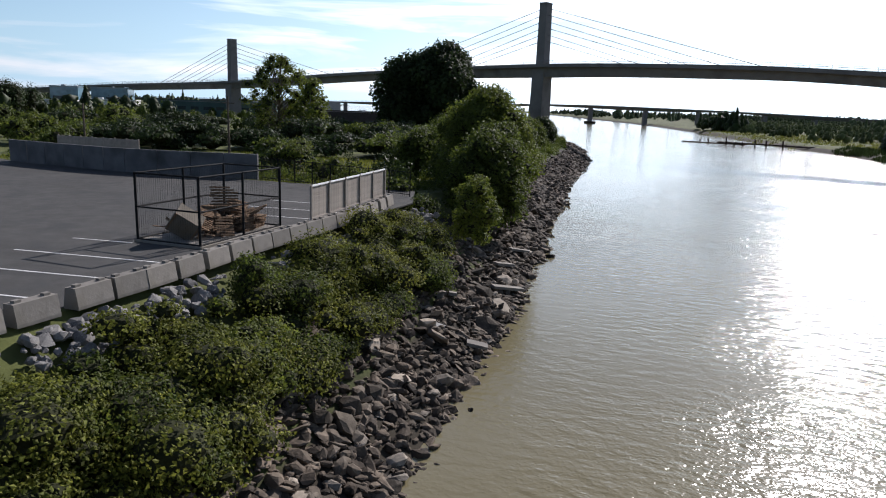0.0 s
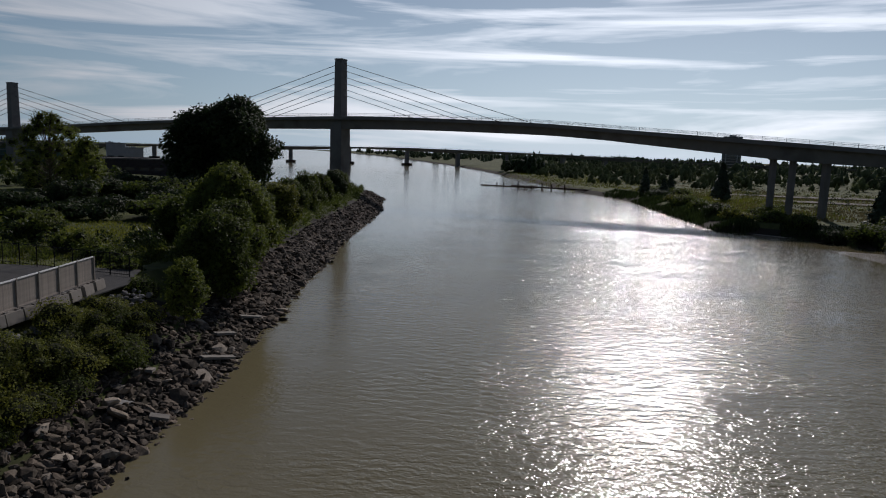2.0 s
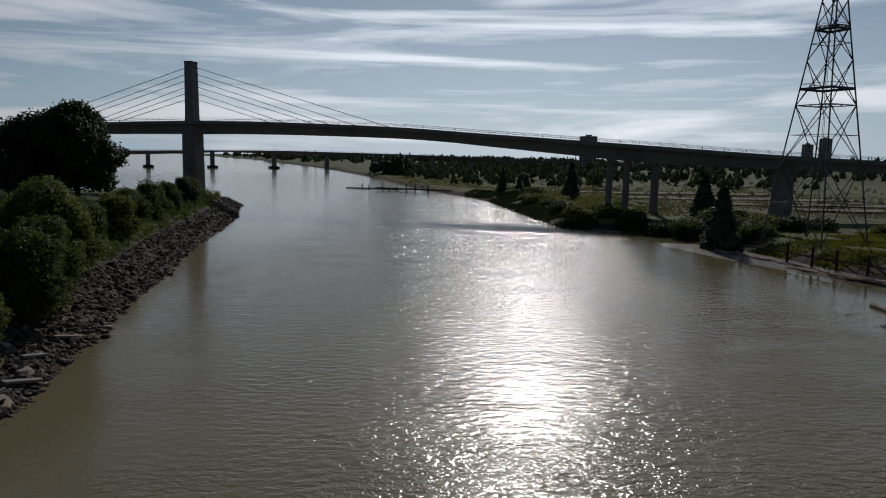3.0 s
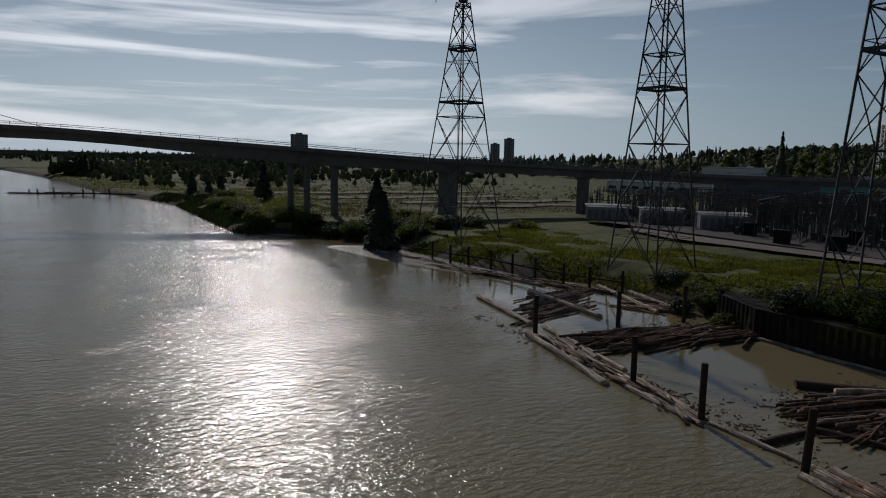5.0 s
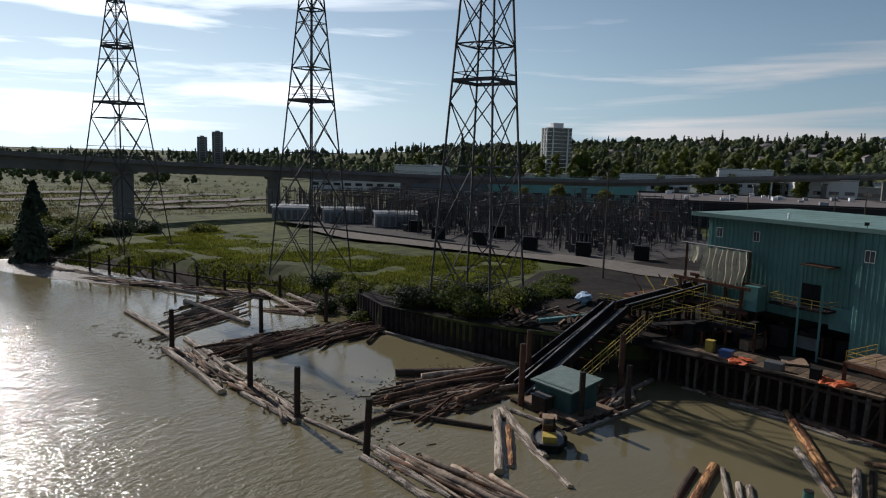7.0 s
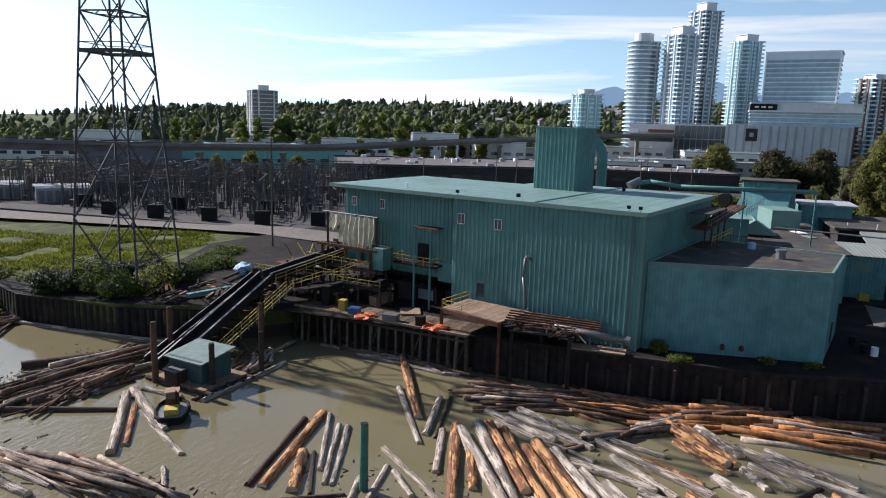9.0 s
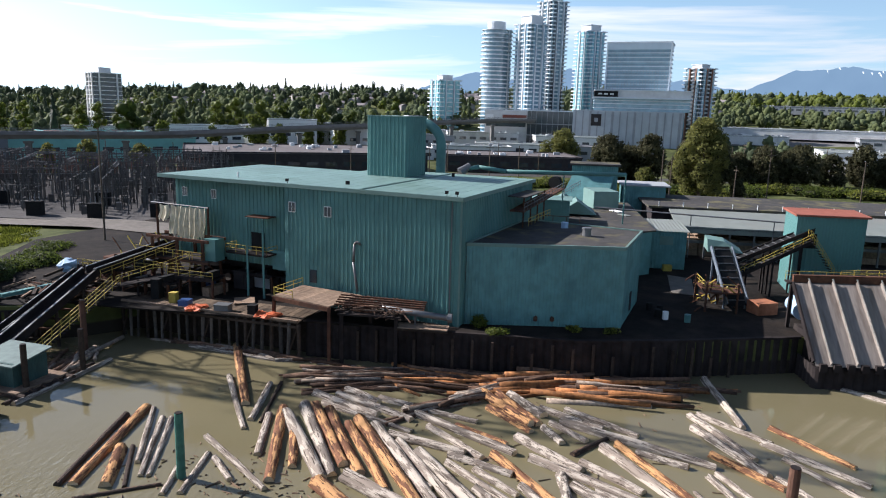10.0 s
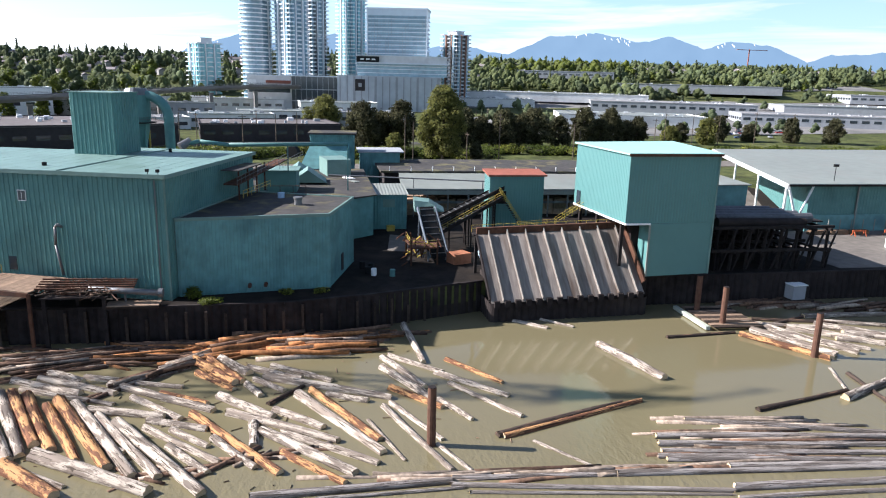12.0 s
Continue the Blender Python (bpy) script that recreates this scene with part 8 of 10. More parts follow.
part("deck", Geo().prism([(-0.85, -2.15), (0.85, -2.15), (1.32, -1.6), (1.47, 0), (1.27, 1.4), (0.58, 2.15), (-0.58, 2.15), (-1.27, 1.4), (-1.47, 0), (-1.32, -1.6)], 0.55, 0.68), GALV, bb)
ringp = [(-0.9, -2.2), (0.9, -2.2), (1.38, -1.6), (1.55, 0), (1.33, 1.4), (0.6, 2.25), (-0.6, 2.25), (-1.33, 1.4), (-1.55, 0), (-1.38, -1.6)]
for (x0, y0), (x1, y1) in zip(ringp, ringp[1:] + ringp[:1]):
    part("tyre_fender", Geo().cyl((x0, y0, 0.72), (x1, y1, 0.72), 0.17, n=8), RUBBER, bb)
part("engine_box", Geo().box((0, -0.9, 1.0), (1.3, 1.3, 0.6)), YELLOW, bb)
cab = part("cabin", Geo().box((0, 0.55, 1.25), (1.2, 1.2, 1.1)), RUST, bb)
part("cabin_window", Geo().box((0, 0.55, 2.1), (1.1, 1.1, 0.6)), GLASS_D, cab)
part("cabin_roof", Geo().box((0, 0.55, 2.46), (1.35, 1.35, 0.12)), PLANK, cab)
part("exhaust", Geo().cyl((0.4, -0.2, 1.2), (0.4, -0.2, 2.7), 0.07, n=8), BLACKMET, bb)

# east floats and hut
fl = thing("work_float", "small plank work float with chains between two piles", "float")
for i in range(10):
    part("plank", Geo().beam((126.6 - i * 0.9, -108.5, 0.45), (126.2 - i * 0.9, -115.5, 0.45), 0.8, 0.14), TIMBER if i % 2 else PLANK, fl)
part("edge_log", Geo().beam((127.2, -107.6, 0.35), (118.2, -107.6, 0.35), 0.6, 0.5), mat("pale green-grey timber", (0.36, 0.38, 0.31), 0.9, var=0.2, scale=2, bump=0.3), fl)
hut = thing("pump_hut", "small grey metal hut with pale roof on a float", "hut", m=pose(129.0, -128.4, 0.4, 0, 0, 4) @ Matrix.Scale(0.78, 4))
part("wall", Geo().box((0, 0, 1.6), (2.4, 2.9, 2.9)), GREYWALL, hut)
part("roof", Geo().box((0, 0, 3.1), (2.9, 3.4, 0.15)), WHITE, hut)
part("float", Geo().box((0, 0, 0.0), (4.0, 6.0, 0.4)), TIMBER, hut)

# ---------------------------------------------------------------- lattice transmission towers
def lattice_tower(label, C, base_z, rot, half0, half1, z1, top_z, width_mat=GALV, ring_z=None, ladder=False, levels=9):
    t = thing("transmission_tower", label, "transmission tower", "transmission towers")

    def half(z):
        return half0 + (half1 - half0) * (z - base_z) / (z1 - base_z)

    def corner(k, z):
        a = rot + math.pi / 2 * k
        h = half(z)
        return Vector((C[0] + h * math.cos(a), C[1] + h * math.sin(a), z))

    zs = [base_z]
    while zs[-1] < top_z - 1:
        zs.append(min(top_z, zs[-1] + half(zs[-1]) * 1.62))
    for k in range(4):
        part("leg", Geo().beam(corner(k, base_z - 0.5), corner(k, top_z), 0.28), width_mat, t)
    for i, (a, b) in enumerate(zip(zs, zs[1:])):
        for k in range(4):
            part("diagonal", Geo().beam(corner(k, a), corner(k + 1, b), 0.14), width_mat, t)
            part("diagonal", Geo().beam(corner(k + 1, a), corner(k, b), 0.14), width_mat, t)
            if i and i % 2 == 0:
                part("horizontal", Geo().beam(corner(k, a), corner(k + 1, a), 0.2), width_mat, t)
                m0 = (corner(k, a) + corner(k + 1, a)) / 2
                part("inner_brace", Geo().beam(m0, (corner(k + 1, a) + corner(k + 2, a)) / 2, 0.14), width_mat, t)
            else:
                mid = (corner(k, (a + b) / 2) + corner(k + 1, (a + b) / 2)) / 2
                part("sub_brace", Geo().beam(corner(k, a).lerp(corner(k, b), 0.5), mid, 0.11), width_mat, t)
                part("sub_brace", Geo().beam(corner(k + 1, a).lerp(corner(k + 1, b), 0.5), mid, 0.11), width_mat, t)
    for rz_ in ring_z or ():
        for k in range(4):
            part("ring_beam", Geo().beam(corner(k, rz_), corner(k + 1, rz_), 0.3, 0.5), width_mat, t)
            part("ring_rail", Geo().beam(corner(k, rz_ + 1.1), corner(k + 1, rz_ + 1.1), 0.08), width_mat, t)
    if ladder:
        for off in (0.0, 0.5):
            p0, p1 = corner(2, base_z), corner(2, top_z * 0.78)
            o = Vector((-0.8, 0.4 + off, 0))
            part("ladder_rail", Geo().beam(p0 + o, p1 + o, 0.08), width_mat, t)
    for z, ln in ((top_z + 2.5, 9.0), (top_z + 8, 10.0)):
        for sgn in (-1, 1):
            tipv = Vector((C[0] + sgn * ln * math.cos(rot + 0.785), C[1] + sgn * ln * math.sin(rot + 0.785), z + 0.8))
            arm = part("cross_arm", Geo().beam(Vector((C[0], C[1], z + 1.6)), tipv, 0.22), width_mat, t)
            part("arm_tie", Geo().beam(Vector((C[0], C[1], z - 0.6)), tipv, 0.18), width_mat, arm)
            part("insulator", Geo().cyl(tipv, tipv - Vector((0, 0, 2.2)), 0.12, n=6), width_mat, arm)
    part("peak", Geo().cyl((C[0], C[1], top_z), (C[0], C[1], top_z + 10), half(top_z) * 0.8, 0.2, 4), width_mat, t)
    return t


DARKST = mat("dark weathered lattice steel", (0.062, 0.060, 0.060), 0.7, 0.2, var=0.2, scale=2, bump=0.05)
lattice_tower("tall dark lattice steel transmission tower in river bushes", (127.7, 34.7), 2.0, 0.9 + 0.0, 7.6, 4.85, 37.0, 74, DARKST, (37.4,))
lattice_tower("tall dark lattice steel transmission tower on grass", (130.8, 78.7), 3.0, 0.93, 7.9, 4.3, 36.2, 66, DARKST, (36.2,))
lattice_tower("stout lattice steel transmission tower with caged ladder", (119.2, 134.0), 3.0, 1.15, 10.6, 5.3, 36.7, 60, DARKST, (36.5, 49), ladder=True)


# ---------------------------------------------------------------- north shore: mud, grass, scrub
WETMUD = mat("wet silvery mud", (0.20, 0.18, 0.15), 0.22, var=0.25, scale=0.6, bump=0.25, bscale=3, spec=0.8)
rows = []
for y, x0, x1 in ((152, 90.6, 92.5), (148, 90.8, 104.5), (140, 92.4, 105.8), (129, 94.6, 108), (119, 98, 109.4), (111, 101, 110.6), (104, 104.6, 111.6), (97, 108.6, 113.6)):
    rows.append([(x0 + (x1 - x0) * k / 6 + 0.5 * noise.noise(Vector((y * 0.3, k, 2))), y, 0.015 + 0.16 * (k / 6) ** 2 + 0.03 * noise.noise(Vector((y * 0.21, k * 1.3, 7)))) for k in range(7)])
solid("mudflat", Geo().sheet(rows), WETMUD,
      "wet silvery mudflat at the water's edge", "mudflat", kind="structure", smooth=True)
solid("mud_bar", Geo().sheet([[(x - w_ + 2 * w_ * k / 3, y, 0.02 + 0.2 * math.sin(k * math.pi / 3)) for k in range(4)] for x, y, w_ in ((82, 187, 0.4), (84, 184, 1.6), (87, 181, 1.8), (92, 177, 0.5))]), WETMUD,
      "small wet mud bar under the bridge", "mudflat", kind="structure", smooth=True)


def grass_patch(name, label, spots, count, h, material, seed):
    random.seed(seed)
    g = Geo()
    for i in range(count):
        x0, y0, sx, sy = spots[i % len(spots)]
        x, y = x0 + random.uniform(-sx, sx), y0 + random.uniform(-sy, sy)
        z = ground_z(x, y)
        a = random.uniform(0, 6.28)
        w_ = random.uniform(0.12, 0.3)
        nn = noise.noise(Vector((x * 0.11, y * 0.11, 4)))
        if nn < -0.22:
            continue
        hh = h * random.uniform(0.5, 1.3) * (1 + 1.1 * max(0.0, nn))
        dx, dy = math.cos(a) * w_, math.sin(a) * w_
        g.add([(x - dx, y - dy, z - 0.05), (x + dx, y + dy, z - 0.05), (x + dx * 0.4 + random.uniform(-.2, .2), y + dy * 0.4 + random.uniform(-.2, .2), z + hh)], [(0, 1, 2)])
    return solid(name, g, material, label, "grass", kind="stuff")


grass_patch("bank_grass", "bright green bank grass behind the shore piles", [(119, 95, 6, 24), (126, 118, 8, 18), (137, 110, 12, 22), (146, 84, 12, 16), (150, 58, 12, 12), (112, 128, 6, 16), (142, 142, 12, 12), (132, 66, 8, 16), (156, 62, 14, 14), (165, 62, 12, 9)], 52000, 0.4, GRASS, 71)
grass_patch("shore_grass", "dark rough grass along the north waterline", [(n_shore(y) + 6, y, 5.5, 6) for y in range(140, 350, 10)], 15000, 1.1, LEAF_D, 74)
grass_patch("reed_bed", "pale straw reeds on the low north shore", [(120, 240, 30, 40), (150, 290, 50, 50), (120, 360, 40, 40), (200, 240, 40, 40), (100, 480, 70, 70), (200, 380, 80, 80)], 26000, 0.6, DRYGRASS, 72)
grass_patch("marsh_grass", "green marsh grass on the low north shore", [(100, 260, 24, 50), (110, 330, 34, 50), (60, 430, 40, 60), (180, 330, 70, 70), (40, 560, 40, 80)], 18000, 0.8, GRASS, 73)
solid("gravel_track", Geo().sheet([[(x - w_, y, z + 0.08), (x + w_, y, z + 0.08)] for x, y, z, w_ in ((185, 135, 3.9, 12), (178, 112, 3.9, 10), (178, 90, 4.0, 7), (179, 66, 4.2, 5.5), (180, 44, 4.5, 5.5), (177, 28, 4.6, 6), (182, 12, 4.6, 7))]), GRAVEL,
      "pale gravel yard before the switchyard", "track", kind="structure")
for x0, y0, sx, sy in ((205, 262, 46, 6), (190, 300, 60, 7), (215, 232, 40, 5), (180, 345, 60, 8)):
    g = Geo().sheet([[(x0 - sx + 2 * sx * i / 12, y0 + sy * (-1 if j == 0 else 1) + 3 * math.sin(i * 1.3), 3.1 if y0 > 240 else 3.25) for j in (0, 1)] for i in range(13)])
    solid("sandy_flat", g, GRAVEL, "bare sandy strip across the open land", "sand", kind="structure")
random.seed(60)
SCRUB = [(119.5, 50, 2.2, 5), (121, 46, 3.0, 6), (120, 40, 3.0, 6), (123, 36, 3.4, 7), (121, 31, 3.0, 6), (126, 30, 3.6, 7), (131, 30, 3.0, 6), (136, 30, 2.6, 6), (142, 31, 2.2, 6), (128, 42, 3.0, 6), (133, 40, 2.4, 6), (126, 50, 2.6, 6),
         (124, 57, 2.6, 6), (127, 63, 2.2, 6), (128, 71, 2.0, 5), (148, 34, 2.0, 5), (154, 36, 2.0, 5), (140, 42, 1.8, 5), (119, 60, 2.0, 4), (146, 47, 1.6, 4), (137, 50, 1.5, 4),
         (106, 150, 4.0, 8), (109, 158, 4.5, 9), (112, 166, 4.5, 9), (104, 166, 4, 8), (116, 176, 5, 9), (100, 172, 3.6, 8), (124, 172, 4, 9), (96, 182, 3.4, 8), (120, 160, 4, 8), (128, 158, 4, 8), (113, 148, 3.5, 8),
         (90, 192, 3.2, 8), (84, 200, 3.2, 8), (82, 215, 3.6, 9), (84, 235, 3.6, 9), (82, 255, 3.6, 9), (84, 275, 3.6, 10), (80, 300, 4, 10), (96, 215, 3.2, 8), (104, 228, 3.0, 8), (150, 152, 2.5, 7), (138, 160, 3, 8), (92, 310, 4.5, 9), (86, 330, 4, 9)]
for i, (x, y, h, w_) in enumerate(SCRUB):
    mm = (LEAF_W, LEAF, LEAF_D, LEAF_W)[i % 4]
    bush("dense green scrub along the north shore", mm, [(random.uniform(-w_ / 3, w_ / 3), random.uniform(-w_ / 3, w_ / 3), h * random.uniform(0.2, 0.55), w_ / 3, w_ / 3, h / 2.1) for _ in range(6)],
         0.30 if y < 80 else 0.5, 13 if y < 80 else 4.5, (x, y, max(0.3, ground_z(x, y)) - 0.2), 600 + i, name="shrub", category="shrub", group="north shore scrub", stems=False, low=-0.6)
for i, (x, y, h, w_) in enumerate(((102.6, 143.8, 15.5, 9.5), (118.4, 188, 13, 9), (107, 300, 15.5, 9), (78.9, 324, 12, 6.5), (84, 306, 8, 6), (96, 350, 9, 6))):
    conifer("dark pointed spruce on the north shore", h, w_, (x, y, ground_z(x, y) - 0.2), 700 + i, group="shore conifers")
for i, (x, y, h, w_, mm) in enumerate(((126.4, -40.6, 1.6, 2.2, LEAF_Y), (124.2, -43.2, 0.8, 2.4, LEAF_Y), (127.6, -56.5, 0.7, 1.6, LEAF), (127.4, -52, 0.7, 1.5, LEAF))):
    bush("weedy bush growing on the quay edge", mm, [(random.uniform(-.5, .5), random.uniform(-.6, .6), h * 0.4, w_ / 3, w_ / 3, h / 2) for _ in range(4)], 0.2, 40, (x - 1.6, y, 4.4), 720 + i, group="quay weeds", stems=False)


# ---------------------------------------------------------------- switchyard
def gantry(seed):
    random.seed(seed)
    t = thing("switchyard_gantry", "grey lattice steel switchyard gantry with insulators", "gantry", "switchyard gantries")
    for x in (-6, 0, 6):
        part("column", Geo().beam((x - 0.5, 0, -0.5), (x, 0, 9.5), 0.16).beam((x + 0.5, 0, -0.5), (x, 0, 9.5), 0.16), DARKST, t)
    part("beam", Geo().beam((-7, -0.4, 8.8), (7, -0.4, 8.8), 0.18).beam((-7, 0.4, 8.8), (7, 0.4, 8.8), 0.18).beam((-7, 0, 9.5), (7, 0, 9.5), 0.16), DARKST, t)
    g = Geo()
    for i in range(14):
        g.beam((-7 + i, -0.4, 8.8), (-6.5 + i, 0, 9.5), 0.08).beam((-6.5 + i, 0, 9.5), (-6 + i, 0.4, 8.8), 0.08)
    part("lattice", g, DARKST, t)
    part("busbar", Geo().beam((-7, 0, 6.4), (7, 0, 6.4), 0.14), GALV, t)
    for x in (-4.5, -3, -1.5, 1.5, 3, 4.5):
        part("insulator", Geo().cyl((x, 0, 8.7), (x, 0, 6.5), 0.17, n=6), mat("brown glazed insulator", (0.12, 0.06, 0.045), 0.3, var=0.2, scale=3, bump=0.0), t)
    for x in (-5.5, -2.4, 2.4, 5.5):
        part("post_insulator", Geo().cyl((x, 1.6, -0.4), (x, 1.6, 4.2), 0.2, 0.14, n=6), GALV, t)
    return t


random.seed(101)
g0 = gantry(3)
first = True
for r in range(5):
    for c in range(8):
        x = 190 + r * 12.5 + c * 4.6 + random.uniform(-1.5, 1.5)
        y = 146 - c * 13.5 + r * 5.2 + random.uniform(-1.5, 1.5)
        m = pose(x, y, 4.4, 0, 0, -62 + (90 if (r + c) % 3 == 0 else 0))
        if first:
            g0.matrix_basis = m
            first = False
        else:
            copy_thing(g0, m)
steel = Geo()
random.seed(77)
for i in range(800):
    x, y = random.uniform(190, 292), random.uniform(44, 186)
    if y > 60 + (300 - x) * 1.6 or y < (x - 205) * 0.52 + 24:
        continue
    h, a = random.uniform(3.5, 9.0), random.choice((0.48, 2.05)) + random.uniform(-.05, .05)
    dx, dy = math.cos(a) * random.uniform(1.2, 3.0), math.sin(a) * random.uniform(1.2, 3.0)
    for sg in (-1, 1):
        steel.beam((x + sg * dx, y + sg * dy, 4.3), (x + sg * dx, y + sg * dy, 4.4 + h), 0.16)
    steel.beam((x - dx * 1.2, y - dy * 1.2, 4.4 + h), (x + dx * 1.2, y + dy * 1.2, 4.4 + h), 0.2)
    for q in (-1, 0, 1):
        steel.cyl((x + q * dx, y + q * dy, 4.4 + h), (x + q * dx, y + q * dy, 5.9 + h), 0.13, 0.08, 5)
    if i % 3 == 0:
        steel.box((x, y, 5.3), (1.1, 1.5, 1.9), a)
for i in range(46):
    x, y, z = random.uniform(200, 285), random.uniform(60, 170), random.uniform(9.5, 15.5)
    a = random.choice((0.48, 2.05))
    L = random.uniform(8, 20)
    if y > 60 + (300 - x) * 1.4 or y < (x - 205) * 0.52 + 34:
        continue
    steel.beam((x - math.cos(a) * L, y - math.sin(a) * L, z), (x + math.cos(a) * L, y + math.sin(a) * L, z), 0.22, 0.3)
    for q in (-1, -0.33, 0.33, 1):
        steel.beam((x + math.cos(a) * L * q, y + math.sin(a) * L * q, 4.3), (x + math.cos(a) * L * q, y + math.sin(a) * L * q, z), 0.2)
solid("switchgear_steel", steel, mat("dull dark steelwork", (0.075, 0.072, 0.07), 0.6, 0.3, var=0.3, scale=1, bump=0.1, island=0.4), "dense dull steel stands and insulators of the switchyard", "switchyard", kind="stuff")
# Pad gravel is coloured darker for the shade among the steelwork.
solid("switchyard_pad", Geo().prism([(178, 150), (182, 36), (200, 20), (300, 70), (290, 190), (230, 200)], 4.3, 4.42), mat("dark switchyard gravel", (0.075, 0.07, 0.066), 0.95, var=0.3, scale=0.7, bump=0.4, bscale=14), "grey gravel pad of the switchyard", "yard", kind="structure")
for i, (x, y) in enumerate(((186, 64), (184, 78), (184, 92), (187, 50), (192, 108), (192, 38), (205, 60), (200, 84))):
    t = thing("transformer", "dark finned power transformer with bushings", "transformer", "transformers", m=pose(x, y, 4.42, 0, 0, 20))
    part("tank", Geo().box((0, 0, 1.6), (2.2, 3.2, 3.2)), BLACKMET, t)
    for k in range(6):
        part("fin", Geo().box((1.4, -1.2 + k * 0.48, 1.6), (0.7, 0.12, 2.6)), BLACKMET, t)
    for k in (-1, 0, 1):
        part("bushing", Geo().cyl((0, k, 3.2), (0, k, 4.8), 0.16, 0.08, n=8), GALV, t)
for i, (x, y, rz_) in enumerate(((186, 158, -38), (194, 142, -38), (198, 122, -40))):
    t = thing("control_block", "pale grey switchgear block with white roof bars", "switchgear", "switchgear blocks", m=pose(x, y, 4.4, 0, 0, rz_))
    part("body", Geo().box((0, 0, 2.0), (13, 7, 4.0)), GREYWALL, t)
    for k in range(6):
        part("radiator", Geo().box((-5.2 + k * 2.0, -3.6, 1.8), (1.3, 0.5, 3.0)), GALV, t)
    for k in range(4):
        part("roof_bar", Geo().box((0, -2.7 + k * 1.8, 4.6), (14, 0.6, 0.2)), WHITE, t)


def pole(x, y, h, wood=True, arms=2, group="utility poles"):
    z = ground_z(x, y)
    t = thing("utility_pole", "tall brown wooden utility pole with crossarms" if wood else "slim pale metal lamp pole", "pole", group, m=pose(x, y, z, 0, 0, random.uniform(0, 90)))
    part("shaft", Geo().cyl((0, 0, -0.5), (0, 0, h), 0.2 if wood else 0.14, 0.13 if wood else 0.09, 8), BARK if wood else GALV, t)
    for k in range(arms):
        part("crossarm", Geo().box((0, 0, h - 0.7 - 1.3 * k), (2.6, 0.14, 0.16)), BARK if wood else GALV, t)
    return t


random.seed(15)
pole(162.6, 32, 21)
for x, y, h in ((255, -83.4, 16.5), (255.1, -86, 15), (343, -126, 15), (358, -135, 16), (267, -117, 17.5), (347, -164, 15.5), (300, -190, 15), (330, -210, 16), (345, -232, 15), (352, -250, 15), (360, -275, 16), (365, -300, 15),
                (262, 72, 14), (270, 40, 14), (280, 10, 15), (288, -16, 15), (300, -30, 14), (268, 100, 14), (330, -40, 13), (345, -48, 13), (360, -30, 13), (300, 22, 13), (312, -6, 14), (240, -100, 13), (258, -140, 15)):
    pole(x, y, h, x % 2 < 1.2, random.choice((0, 1, 2)))

# ---------------------------------------------------------------- roads, verge and near trees behind the mill
solid("back_road", Geo().sheet([[(x - 8, y, 4.56), (x + 9, y, 4.56)] for x, y in ((262, 20), (256, -40), (262, -90), (268, -150), (276, -220), (290, -420))]), GRAVEL, "pale dusty service road behind the mill", "road", kind="structure")
solid("street", Geo().sheet([[(x - 7, y, 4.5), (x + 7, y, 4.5)] for x, y in ((300, 110), (318, 40), (345, -40), (352, -120), (362, -220), (380, -420))]), ASPHALT, "grey asphalt street beyond the mill", "road", kind="structure")
random.seed(24)
for i in range(46):
    y = 10 - i * 9
    x = 290 + max(0, -y) * 0.07 + random.uniform(-9, 8)
    bush("long green verge hedge of brambles beyond the road", (LEAF_Y, LEAF, LEAF_W)[i % 3], [(random.uniform(-4, 4), random.uniform(-4, 4), random.uniform(0.8, 1.8), 3.2, 3.6, 2.0) for _ in range(4)], 0.6, 3.6, (x, y, 4.2), 800 + i, name="hedge", category="hedge", group="verge hedges", stems=False)
tree("big yellow-green poplar beyond the road", LEAF_P, 27, 19, (275, -99, 4.4), 901, 0.5, 90, 7.0, 0.7, low_crown=0.12, name="poplar")
for i, (x, y, h, w_, mm) in enumerate(((320, -74, 19, 17, LEAF_D), (322, -90, 20, 16, LEAF_D), (330, -118, 17, 15, LEAF_D), (334, -136, 16, 16, LEAF_D), (340, -152, 17, 17, LEAF_D), (352, -180, 17, 15, LEAF_D), (358, -196, 17, 15, LEAF_D), (366, -214, 13, 12, LEAF_D),
                                        (372, -262, 14, 13, LEAF_D), (366, -300, 14, 12, LEAF_D), (420, -60, 18, 22, LEAF_Y), (356, -246, 13, 12, LEAF_Y), (290, -84, 9, 8, LEAF_Y), (280, -112, 7, 6, LEAF_D), (330, -104, 14, 12, LEAF_D), (400, -120, 16, 14, LEAF_D), (362, -322, 14, 12, LEAF_D),
                                        (326, -82, 15, 14, LEAF_D), (336, -127, 13, 13, LEAF_D), (337, -145, 14, 14, LEAF_D), (346, -166, 13, 13, LEAF_D), (352, -189, 12, 12, LEAF_D), (362, -206, 11, 12, LEAF_D), (354, -226, 9, 11, LEAF_W), (368, -238, 10, 10, LEAF_D), (372, -280, 10, 10, LEAF_D), (325, -110, 12, 12, LEAF_W), (270, 108, 13, 9, LEAF_Y), (276, 92, 12, 9, LEAF_W), (268, 122, 11, 8, LEAF_Y))):
    tree("dark shaggy street tree beyond the road", LEAF_B if mm is LEAF_D else LEAF_P, h, w_, (x, y, 4.3), 910 + i, 0.7, 34, 3.4, 0.4, low_crown=0.06, clump=0.85, name="street_tree", group="street trees")
